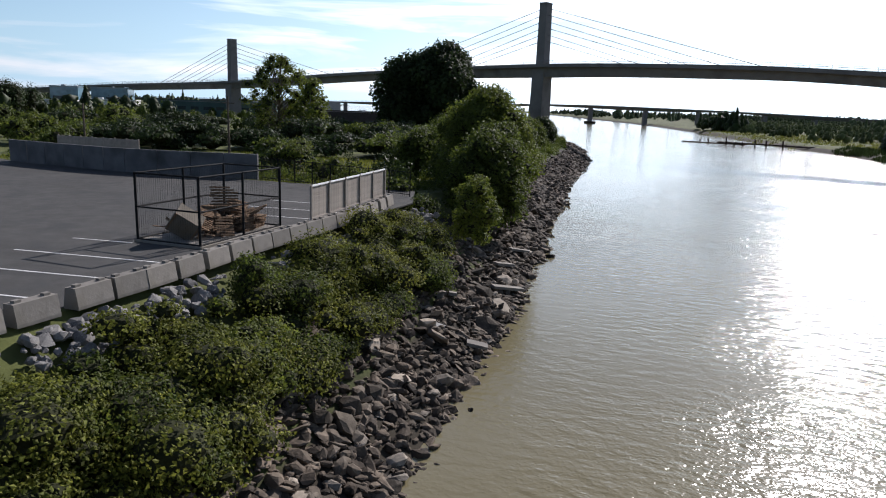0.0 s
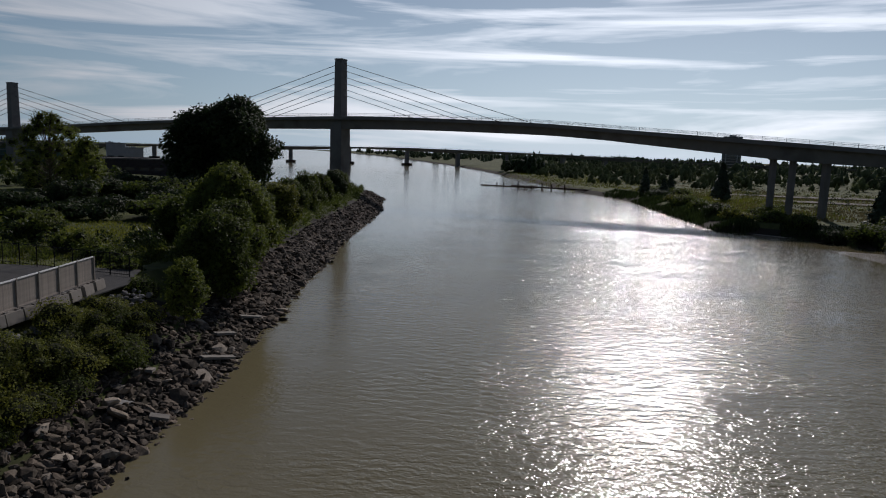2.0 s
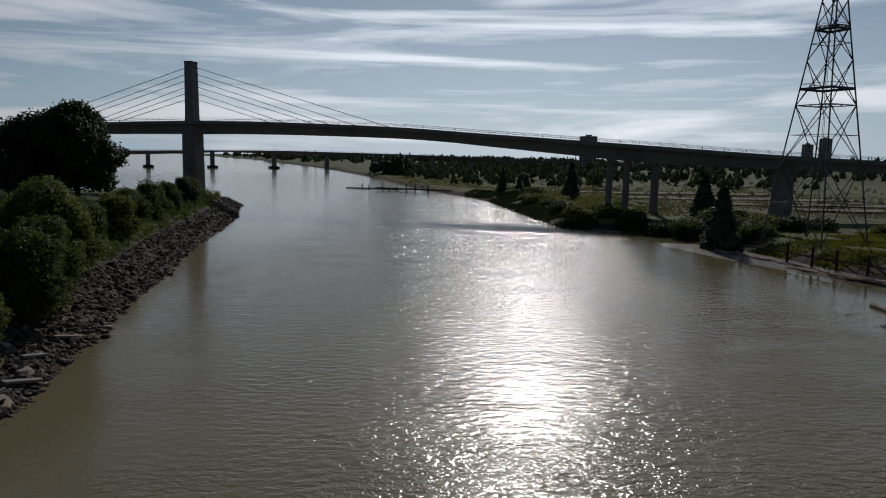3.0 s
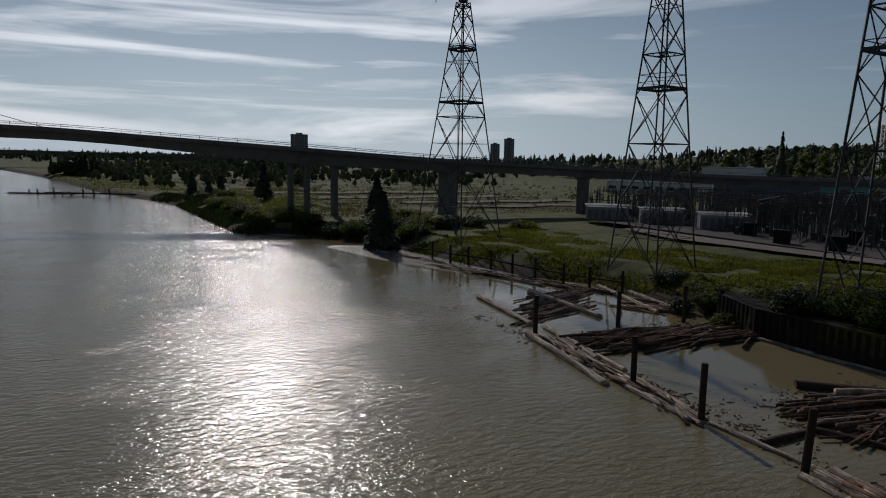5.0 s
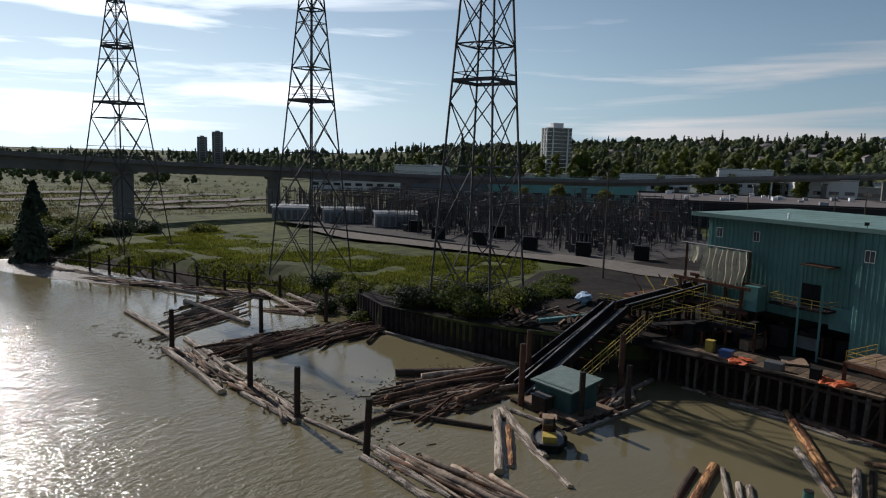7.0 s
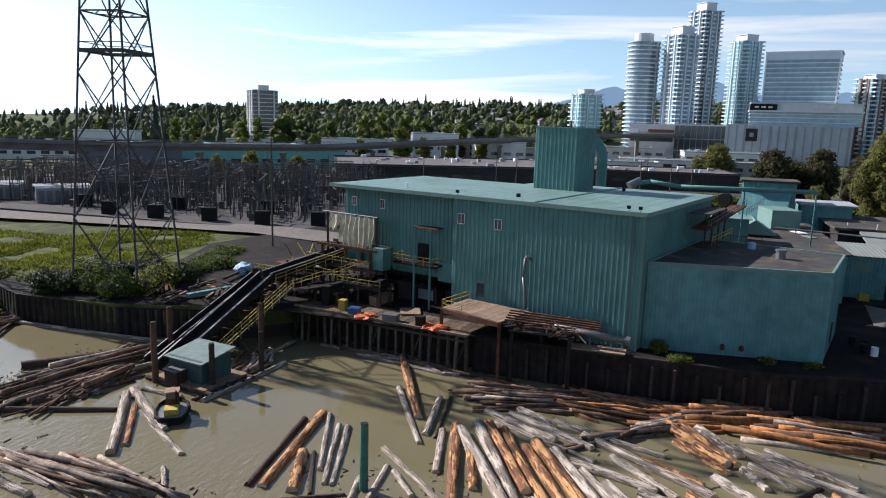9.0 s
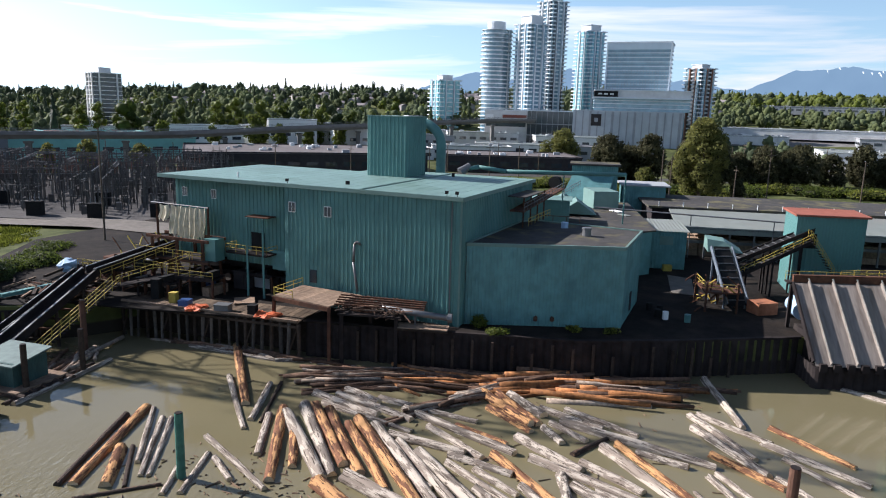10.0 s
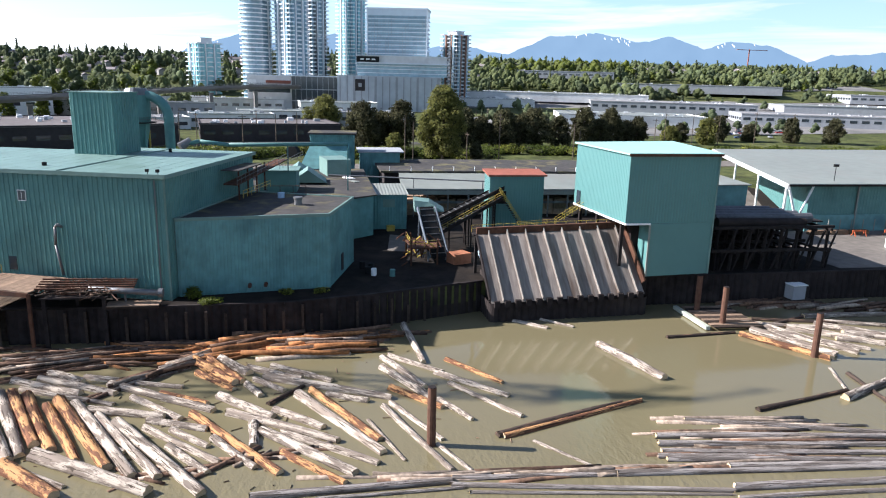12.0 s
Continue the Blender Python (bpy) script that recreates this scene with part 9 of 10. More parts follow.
for i, (x, y, h) in enumerate(((395, 150, 19), (408, 128, 16), (418, 108, 23), (424, 96, 17), (380, 185, 15), (372, 210, 14), (362, 235, 15), (352, 262, 14), (440, 66, 16), (430, 82, 15))):
    tree("upright young poplar among the workshops", LEAF_Y, h, h * 0.55, (x, y, ground_z(x, y)), 940 + i, 1.0, 12, 2.2, 0.3, low_crown=0.1, name="poplar", group="workshop poplars")


# ---------------------------------------------------------------- low buildings
def low_building(name, label, c, size, rz, h, wallm, roofm, win=True, units=6, z=None):
    z = ground_z(*c) if z is None else z
    t = thing(name, label, "building", "low buildings", m=pose(c[0], c[1], z, 0, 0, rz))
    lx, ly = size
    part("wall", Geo().box((0, 0, h / 2 - 0.5), (lx, ly, h + 1)), wallm, t)
    part("roof", Geo().box((0, 0, h + 0.12), (lx + 0.5, ly + 0.5, 0.24)), roofm, t)
    for sx, sy, ax in ((0, -ly / 2, lx), (0, ly / 2, lx)):
        part("parapet", Geo().box((0, sy, h + 0.45), (lx + 0.6, 0.35, 0.5)), wallm, t)
    for sx in (-lx / 2, lx / 2):
        part("parapet", Geo().box((sx, 0, h + 0.45), (0.35, ly + 0.6, 0.5)), wallm, t)
    if win:
        n = max(2, int(lx / 7))
        for i in range(n):
            x = -lx / 2 + lx * (i + 0.5) / n
            for sgn in (-1, 1):
                part("window", Geo().box((x, sgn * (ly / 2 + 0.04), h * 0.55), (lx / n * 0.62, 0.12, min(1.8, h * 0.3))), GLASS_D, t)
        n = max(2, int(ly / 7))
        for i in range(n):
            y = -ly / 2 + ly * (i + 0.5) / n
            part("window", Geo().box((-lx / 2 - 0.04, y, h * 0.55), (0.12, ly / n * 0.62, min(1.8, h * 0.3))), GLASS_D, t)
    for i in range(units):
        part("roof_unit", Geo().box((random.uniform(-.42, .42) * lx, random.uniform(-.42, .42) * ly, h + 0.8), (random.uniform(1, 3), random.uniform(1, 2.4), random.uniform(0.7, 1.6))), GREYWALL if i % 2 else WHITE, t)
    return t


random.seed(33)
low_building("warehouse", "long black-walled warehouse with mauve gravel roof", (338, 55), (95, 66), -62.5, 8.6, DARKWALL, PINKROOF, True, 26)
low_building("warehouse", "dark-walled workshop with mauve gravel roof", (372, -34), (60, 40), -80, 7.0, DARKWALL, PINKROOF, True, 14)
low_building("turquoise_workshop", "long turquoise workshop with windows", (352, 158), (82, 26), -41, 10.5, TURQ, FLATROOF, True, 8)
low_building("red_roof_shop", "turquoise shop with low rust-red roof", (362, 168), (46, 18), -41, 12.6, TURQ, ROOF_RED, False, 0)
low_building("substation_hall", "blank slate-grey hall beside the switchyard", (306, 196), (42, 24), -47, 12.6, mat("slate-grey panel wall", (0.15, 0.17, 0.19), 0.7, var=0.1, scale=0.3, bump=0.05), FLATROOF, False, 3)
LOWS = [((476, 176), (54, 18), -66, 10), ((486, 126), (46, 22), -68, 12.5), ((470, 100), (44, 22), -66, 11), ((400, 250), (60, 20), -55, 7), ((360, 310), (70, 22), -50, 7), ((452, 224), (46, 18), -60, 7), ((500, 30), (46, 20), -80, 8), ((545, -8), (50, 18), -80, 8),
        ((470, -40), (60, 24), -85, 6), ((450, -86), (50, 22), -85, 7), ((520, -70), (50, 30), -85, 8), ((560, 40), (50, 20), -80, 8), ((600, 110), (60, 20), -70, 9), ((420, 30), (40, 22), -70, 6), ((440, -10), (44, 18), -80, 6.5)]
for i, (c, s, rz_, h) in enumerate(LOWS):
    low_building("workshop", "low pale industrial building with flat roof", c, s, rz_, h, PALEWALL if i % 3 else GREYWALL, FLATROOF if i % 2 else ROOF_P, True, 6)
EAST = [((640, -260), (160, 70), -108, 8), ((560, -330), (120, 70), -110, 9), ((700, -430), (150, 80), -112, 9), ((470, -255), (90, 50), -105, 8), ((460, -420), (160, 46), -112, 9), ((520, -500), (170, 50), -112, 9), ((430, -500), (120, 40), -112, 8), ((600, -620), (170, 70), -112, 9), ((480, -640), (140, 50), -112, 9),
        ((600, -200), (60, 40), -100, 7), ((820, -330), (120, 60), -110, 9)]
for i, (c, s, rz_, h) in enumerate(EAST):
    low_building("warehouse", "broad low warehouse with pale flat roof", c, s, rz_, h * 0.72, GREYWALL if i % 3 else PALEWALL, (ROOF_P, FLATROOF, ROOF_P)[i % 3], i % 3 == 1, 14)


# parked cars
def car(material):
    t = thing("car", "parked car in the yard beyond the mill", "car", "parked cars")
    part("body", Geo().box((0, 0, 0.62), (1.8, 4.4, 0.62)), material, t)
    part("cabin", Geo().box((0, -0.2, 1.18), (1.6, 2.4, 0.52), 0, 0.82), GLASS_D, t)
    for sx in (-0.8, 0.8):
        for sy in (-1.4, 1.4):
            part("wheel", Geo().cyl((sx - 0.12, sy, 0.33), (sx + 0.12, sy, 0.33), 0.33, n=10), RUBBER, t)
    return t


random.seed(66)
kinds = [car(m_) for m_ in CARS]
for i, k in enumerate(kinds):
    k.matrix_basis = pose(400 + i * 3, -300, ground_z(400, -300) + 0.1, 0, 0, -20)
for i in range(55):
    x, y = ((random.uniform(385, 430), random.uniform(-330, -270)) if i % 3 == 0 else (random.uniform(480, 520), random.uniform(-330, -290)) if i % 3 == 1 else (random.uniform(330, 440), random.uniform(-90, -20)))
    copy_thing(random.choice(kinds), pose(x, y, ground_z(x, y) + 0.05, 0, 0, random.choice((-20, 70)) + random.uniform(-4, 4)))


# ---------------------------------------------------------------- high-rises
def highrise(label, c, w, d, rz, top, floors, slabm, glassm, mech, balcony=1.3):
    z0 = ground_z(*c)
    t = thing("apartment_tower", label, "tower block", "high-rises", m=pose(c[0], c[1], z0, 0, 0, rz))
    H_ = top - z0
    part("glass_core", Geo().box((0, 0, H_ / 2 - 0.5), (w - 1.6, d - 1.6, H_ + 1)), glassm, t)
    fh = H_ / floors
    for i in range(1, floors + 1):
        z = i * fh
        part("floor_slab", Geo().box((0, 0, z - 0.3), (w * 0.62, d + balcony, 0.5)).box((0, 0, z - 0.3), (w, d * 0.62, 0.5)).box((0, 0, z - 0.3), (w - 0.9, d - 0.9, 0.42)), slabm, t)
    for sx, sy in ((-0.5, -0.31), (-0.5, 0.31), (0.5, -0.31), (0.5, 0.31), (-0.31, -0.5), (0.31, -0.5), (-0.31, 0.5), (0.31, 0.5), (-0.5, 0), (0.5, 0)):
        part("fin", Geo().box((sx * (w - 0.6), sy * (d - 0.6), H_ / 2), (1.1, 1.1, H_)), slabm, t)
    mw, mh = mech
    part("roof_house", Geo().box((0, 0, H_ + mh / 2), (mw, mw * 0.7, mh)), slabm, t)
    part("roof", Geo().box((0, 0, H_ + 0.05), (w * 0.6, d * 0.6, 0.2)), FLATROOF, t)
    return t


highrise("pale concrete apartment slab on the hill", (551, 284), 22, 17, -34, 52, 14, mat("pale stucco tower", (0.76, 0.75, 0.72), 0.8, var=0.08, scale=0.3, bump=0.0), GLASS_D, (9, 4))
highrise("dark far apartment slab", (273, 860), 21, 15, -15, 48, 14, GREYWALL, GLASS_D, (8, 2))
highrise("dark far apartment tower", (525, 798), 12, 12, -30, 42, 12, GREYWALL, GLASS_D, (5, 1.5))
highrise("dark far apartment tower", (541, 788), 13, 13, -30, 49, 15, GREYWALL, GLASS_D, (6, 1.5))


def balcony_tower(label, c, side, rz, top, floors, bandm, glassm, cap, bays=(-0.28, 0.28), drum=False, bayglass=None, pier=None):
    """Apartment tower: recessed glass, a railed slab at each floor, glazed bays and piers up the faces, a plant house on top."""
    z0 = ground_z(*c)
    H_, w = top - z0, side
    c = (c[0], c[1] - 3.0)
    t = thing("apartment_tower", label, "tower block", "high-rises", m=pose(c[0], c[1], z0, 0, 0, rz))
    fh = H_ / floors
    if drum:
        part("glass_core", Geo().cyl((0, 0, -1), (0, 0, H_), w / 2 - 1.3, n=28).box((w * 0.22, -w * 0.2, H_ / 2), (w * 0.62, w * 0.62, H_ + 1)), glassm, t)
    else:
        part("glass_core", Geo().box((0, 0, H_ / 2 - 0.5), (w - 2.2, w - 2.2, H_ + 1)), glassm, t)
    for i in range(1, floors + 1):
        z = i * fh
        g = Geo()
        if drum:
            g.cyl((0, 0, z - 0.35), (0, 0, z + (0.45 if i < floors else 0)), w / 2, n=28)
            g.box((w * 0.22, -w * 0.2, z), (w * 0.66, w * 0.66, 0.5))
        else:
            g.box((0, 0, z - 0.2), (w - 1.2, w - 1.2, 0.4))
            for k in (-1, 1):                      # railed balconies at the corners and mid-face
                for m_ in (-1, 1):
                    g.box((k * w * 0.40, m_ * w * 0.40, z + 0.2), (w * 0.24, w * 0.24, 0.8))
                g.box((0, k * w * 0.485, z + 0.2), (w * 0.16, 1.2, 0.8)).box((k * w * 0.485, 0, z + 0.2), (1.2, w * 0.16, 0.8))
        part("balcony_floor", g, bandm, t)
    for q in bays:
        for k in (-1, 1):
            if drum:
                continue
            part("glazed_bay", Geo().box((q * w, k * w * 0.47, H_ / 2), (w * 0.13, 1.2, H_ - 1)), bayglass or glassm, t)
            part("glazed_bay", Geo().box((k * w * 0.47, q * w, H_ / 2), (1.2, w * 0.13, H_ - 1)), bayglass or glassm, t)
    for q in (-0.18, 0.18):
        for k in (-1, 1):
            if drum:
                continue
            part("pier", Geo().box((q * w, k * w * 0.48, H_ / 2), (0.9, 1.6, H_)), pier or bandm, t)
            part("pier", Geo().box((k * w * 0.48, q * w, H_ / 2), (1.6, 0.9, H_)), pier or bandm, t)
    if drum:
        part("roof_drum", Geo().cyl((0, 0, H_), (0, 0, H_ + cap[1]), cap[0] / 2, n=24), bandm, t)
        for k in (-1, 0, 1):
            part("pier", Geo().box((w * 0.22 - w * 0.33, -w * 0.2 + k * w * 0.24, H_ / 2), (1.0, 1.0, H_)), bandm, t)
            part("glazed_bay", Geo().box((w * 0.22 - w * 0.34, -w * 0.2 + (k + 0.5) * w * 0.22, H_ / 2), (0.8, w * 0.11, H_ - 1)), bayglass or glassm, t)
    else:
        house = part("roof_house", Geo().box((0, 0, H_ + cap[1] / 2), (cap[0], cap[0], cap[1])), bandm, t)
        part("roof_rim", Geo().box((0, 0, H_ + cap[1] + 0.2), (cap[0] + 1, cap[0] + 1, 0.4)), bandm, house)
    return t


BANDW = mat("white balcony fronts", (0.62, 0.66, 0.69), 0.6, var=0.05, scale=0.3, bump=0.0)
GLASS_S = glass_mat("pale blue tower glass", (0.22, 0.36, 0.43))
balcony_tower("round white balconied apartment tower with roof drum", (592, -9.5), 22.5, 0, 92, 27, BANDW, GLASS_B, (13.7, 6), drum=True, bayglass=GLASS_S)
balcony_tower("stepped pale concrete apartment tower", (583, -36), 18.5, 43, 95, 28, BANDW, GLASS_B, (11, 6))
balcony_tower("tallest pale apartment tower with roof house", (625, -51.5), 17.5, 43, 117.5, 34, BANDW, GLASS_B, (10, 6), bayglass=GLASS_D)
balcony_tower("turquoise glass apartment tower with balconies", (640, -83), 17.8, 40, 97, 28, BANDW, GLASS_S, (11, 5), bays=(-0.3, 0.0, 0.3), bayglass=GLASS_T)
balcony_tower("brick and glass apartment tower", (610, -165), 17.0, 38, 68, 18, BANDW, GLASS_D, (9, 3), pier=BRICK, bayglass=GLASS_S)
balcony_tower("turquoise and white mid-rise apartment block", (680, 40.5), 22, 35, 58, 11, BANDW, GLASS_T, (10, 4.5), bayglass=GLASS_T)

off = thing("office_block", "broad blue glass office block with white crown", "office block", "high-rises", m=pose(584, -119, 47, 0, 0, -14))
part("glass", Geo().box((0, 0, 18), (24, 44, 36)), GLASS_S, off)
for i in range(10):
    part("floor_band", Geo().box((0, 0, 0.9 + i * 3.1), (24.7, 44.7, 0.55)), TOWERCONC, off)
    part("blind_band", Geo().box((-12.1, 0, 2.2 + i * 3.1), (0.12, 44.2, 0.7)), GLASS_B, off)
for i in range(21):
    part("mullion", Geo().box((-12.3, -21 + i * 2.1, 15.5), (0.25, 0.18, 31)), GREYWALL, off)
part("crown_glass", Geo().box((0, 0, 33.4), (24.6, 44.6, 4.4)), mat("pale frosted glass", (0.50, 0.58, 0.63), 0.3, var=0.06, scale=0.3, bump=0.0), off)
part("crown_rim", Geo().box((0, 0, 36.1), (25.6, 45.6, 1.0)), BANDW, off)
for k in (-1, 1):
    part("corner_post", Geo().box((-12.4, k * 22.2, 18), (0.9, 0.9, 36)), BANDW, off)
pod = thing("shopping_podium", "pale podium building with dark glass strip and roof terrace", "building", "podium buildings", m=pose(562, -115, 8, 0, 0, -3))
part("base", Geo().box((0, 6, 13), (36, 74, 27)), mat("pale blue-grey panels", (0.42, 0.45, 0.47), 0.6, var=0.12, scale=0.2, bump=0.03), pod)
for i in range(15):
    part("wall_panel", Geo().box((-18.2, -29 + i * 5.0, 14), (0.5, 0.8 if i % 3 else 1.6, 24)), GREYWALL, pod)
part("sign_panel", Geo().box((-18.4, 27, 20), (0.6, 7, 8)), DARKWALL, pod)
part("sign_mark", Geo().box((-18.8, 27, 20), (0.2, 2.4, 2.6)), GREYWALL, pod)
part("glass_strip", Geo().box((1, -3, 31), (34, 64, 9)), GLASS_S, pod)
for z in (28.6, 31.4, 33.6):
    part("floor_band", Geo().box((1, -3, z), (34.5, 64.5, 0.5)), TOWERCONC, pod)
part("terrace_slab", Geo().box((0, -3, 35.4), (37, 66, 0.9)), BANDW, pod)
part("upper_band", Geo().box((0.5, -3, 38.2), (34, 64, 4.8)), PALEWALL, pod)
part("upper_rim", Geo().box((0.5, -3, 40.6), (34.8, 64.8, 0.5)), BANDW, pod)
part("sign_board", Geo().box((-17.4, 21.5, 37.8), (1.4, 16, 4.0)), BLACKMET, pod)
for k in (-1, 0, 1):
    part("sign_bar", Geo().box((-18.2, 21.5 + k * 4, 37.8), (0.15, 2.6, 1.0)), WHITE, pod)
hall = thing("glass_hall", "dark glass market hall with pale roof below the towers", "building", "podium buildings", m=pose(562, -56, 8, 0, 0, -2))
part("glass", Geo().box((0, 0, 12.5), (26, 36, 25)), GLASS_D, hall)
part("roof", Geo().box((0, 0, 25.2), (28, 38, 0.8)), BANDW, hall)
for i in range(10):
    part("mullion", Geo().box((-13.1, -17 + i * 3.8, 12.5), (0.3, 0.3, 25)), GREYWALL, hall)
for z in (8, 16):
    part("floor_band", Geo().box((0, 0, z), (26.4, 36.4, 0.6)), GREYWALL, hall)
shop = thing("corner_store", "white corner store with dull red stripe", "building", "podium buildings", m=pose(560, -24.5, 8, 0, 0, 0))
part("wall", Geo().box((0, 0, 12), (24, 30, 25)), PALEWALL, shop)
part("glass", Geo().box((-12.1, 0, 16), (0.5, 28, 5)), GLASS_D, shop)
part("stripe", Geo().box((-12.3, -6, 20.6), (0.5, 17, 2.2)), ROOF_RED, shop)
part("roof", Geo().box((0, 0, 24.9), (25, 31, 0.7)), BANDW, shop)
part("sign_panel", Geo().box((-12.4, 11.5, 20.4), (0.5, 5, 3)), WHITE, shop)

# south-west buildings beyond the car park
for nm, c, s, h, wm in (("far_block", (-256, 444), (12, 12), 20, GREYWALL), ("far_block", (-246, 449), (12, 10), 17, GREYWALL), ("far_block", (-365, 329), (16, 14), 14, GLASS_B), ("far_block", (-352, 352), (22, 16), 14, GLASS_B), ("hangar", (-262, 340), (70, 24), 8, mat("dark green cladding", (0.05, 0.09, 0.08), 0.7, var=0.2, scale=0.3, bump=0.05)),
                         ("hangar", (-200, 372), (60, 30), 12, DARKWALL), ("store", (-300, 300), (26, 12), 7, PALEWALL), ("store", (-330, 280), (40, 12), 6, PALEWALL)):
    low_building(nm, "far building across the rough land", c, s, 30, h, wm, FLATROOF, True, 2)


# ---------------------------------------------------------------- far woods and houses
def far_trees(name, label, spots, seed, leafm, conifers=0.3, leaf_n=68, core=0.74):
    """Far crowns: a few uneven clumps each, roughened by leaf sprays; conifers taper in tiers."""
    random.seed(seed)
    g = Geo()
    for x, y, h in spots:
        z = ground_z(x, y) - 0.5
        off = Vector((random.uniform(0, 50), random.uniform(0, 50), 0))
        if random.random() < conifers:
            H_, w_ = h * random.uniform(0.95, 1.25), h * random.uniform(0.42, 0.58)
            tiers = 5
            for k in range(tiers):
                z0, z1 = z + H_ * (0.08 + 0.76 * k / tiers), z + H_ * min(1.0, 0.08 + 0.76 * k / tiers + 0.36)
                r0 = w_ / 2 * (1.05 - 0.9 * k / tiers)
                n = 7
                a0 = random.uniform(0, 6.28)
                ring = [(x + r0 * random.uniform(0.7, 1.1) * math.cos(a0 + 6.283 * i / n), y + r0 * random.uniform(0.7, 1.1) * math.sin(a0 + 6.283 * i / n), z0 + random.uniform(-.06, .06) * H_) for i in range(n)]
                g.add(ring + [(x, y, z1)], [(i, (i + 1) % n, n) for i in range(n)])
            for i in range(leaf_n):
                q = random.random() ** 0.8
                a1, r = random.uniform(0, 6.28), w_ / 2 * (1.08 - q) * random.uniform(0.75, 1.1)
                leaf(g, Vector((x + r * math.cos(a1), y + r * math.sin(a1), z + H_ * (0.08 + 0.9 * q))), Vector((math.cos(a1), math.sin(a1), 0.5)) + rand_dir() * 0.3, h * 0.09 * random.uniform(0.7, 1.4), 1.7)
            continue
        w_ = h * random.uniform(0.7, 1.0)
        tall = random.uniform(0.85, 1.12)
        for k in range(4):
            a1 = k * 2.1 + off.x
            rr = (0.0, 0.24, 0.26, 0.22)[k] * w_
            c = Vector((x + rr * math.cos(a1), y + rr * math.sin(a1), z + h * tall * (0.62, 0.40, 0.48, 0.34)[k]))
            s_ = (0.36, 0.30, 0.28, 0.32)[k]
            r3 = (w_ * s_, w_ * s_, h * tall * s_ * 0.98)
            if core:
                g.add(*blob(c, [q * core for q in r3], off.y + k * 1.7, 6, rough=0.6))
            for i in range(leaf_n // 4):
                d = rand_dir()
                d.z = abs(d.z) * 0.9 - 0.15
                kk = (1 + 0.5 * noise.noise(d * 2.2 + Vector(((off.y + k * 1.7) * 7.3, (off.y + k * 1.7) * 3.1, 0)))) * random.uniform(0.72, 1.14)
                leaf(g, c + Vector((d.x * r3[0], d.y * r3[1], d.z * r3[2])) * kk, d + rand_dir() * 0.42, h * (0.10 if leaf_n < 90 else 0.075) * random.uniform(0.5, 1.4), 1.3)
    return solid(name, g, leafm, label, "woods", kind="stuff", smooth=True)


random.seed(500)


def spots(n, fx, fy, hmin, hmax, keep=None):
    out = []
    while len(out) < n:
        x, y = random.uniform(*fx), random.uniform(*fy)
        if keep and not keep(x, y):
            continue
        out.append((x, y, random.uniform(hmin, hmax)))
    return out


def no_city(x, y):
    return not (480 < x < 690 and -205 < y < 25) and x > 530 + abs(min(0, y)) * 0.8 - max(0, y) * 0.2


far_trees("hill_wood", "mixed green wood on the far hillside", spots(520, (470, 960), (-100, 620), 10, 17, no_city), 1, LEAF_M, 0.06)
far_trees("hill_wood", "dark green trees scattered over the hillside", spots(360, (470, 960), (-100, 620), 12, 19, no_city), 17, LEAF_H, 0.45)
far_trees("hill_wood", "dark conifer wood along the ridge", spots(760, (900, 1300), (-200, 900), 10, 19, no_city), 2, LEAF_H, 0.28, 26)
far_trees("hill_wood", "bright green wood among the houses", spots(260, (470, 900), (-20, 560), 10, 16, no_city), 3, LEAF_Y, 0.0)
far_trees("east_wood", "mixed green wood east of the towers", spots(700, (640, 1200), (-1200, -120), 10, 16, no_city), 4, LEAF_M, 0.12, 24)
far_trees("east_wood", "dark wood on the far eastern rise", spots(620, (950, 1500), (-1700, 0), 13, 20, no_city), 5, LEAF_H, 0.35, 16)
far_trees("east_grove", "pale yellow-green grove east of the towers", spots(50, (800, 900), (-420, -260), 15, 19), 6, LEAF_Y, 0.0)
far_trees("west_wood", "dark wood along the north-west horizon", spots(560, (150, 900), (520, 1500), 10, 18), 7, LEAF_H, 0.4, 20)
far_trees("west_wood", "green riverside wood on the north shore", spots(760, (10, 300), (400, 1150), 5, 11, lambda x, y: x > n_shore(y) + 12), 8, LEAF_M, 0.1, 24)
far_trees("west_wood", "dark clump of trees on the river point", spots(44, (0, 40), (600, 680), 9, 18, lambda x, y: x > n_shore(y) + 6), 9, LEAF_D, 0.2, 40)
far_trees("shore_wood", "scattered bushes over the open north land", spots(330, (110, 340), (215, 520), 1.6, 4.2), 10, LEAF_D, 0.0, 100, 0.0)
far_trees("river_wood", "low dark trees along the far river", spots(700, (-700, 600), (1250, 2600), 13, 22, lambda x, y: x < s_shore(y) - 10 or x > n_shore(y) + 10), 11, LEAF_H, 0.25, 8)
far_trees("south_wood", "scrubby trees over the southern land", spots(380, (-620, -110), (150, 420), 4, 9, lambda x, y: x < s_shore(y) - 14), 12, LEAF_W, 0.1, 100, 0.6)
far_trees("south_wood", "tall dark trees behind the car park", spots(60, (-420, -210), (160, 260), 9, 15), 13, LEAF_D, 0.1, 60)
far_trees("south_wood", "far trees along the southern horizon", spots(460, (-1500, -300), (430, 1500), 9, 15, lambda x, y: x < s_shore(y) - 14), 14, LEAF_H, 0.3, 12)


def east_ok(x, y):
    return x > 500 + 0.35 * abs(y) and all(math.hypot(x - c[0], y - c[1]) > 0.36 * q[0] + 8 for c, q, *_ in EAST)


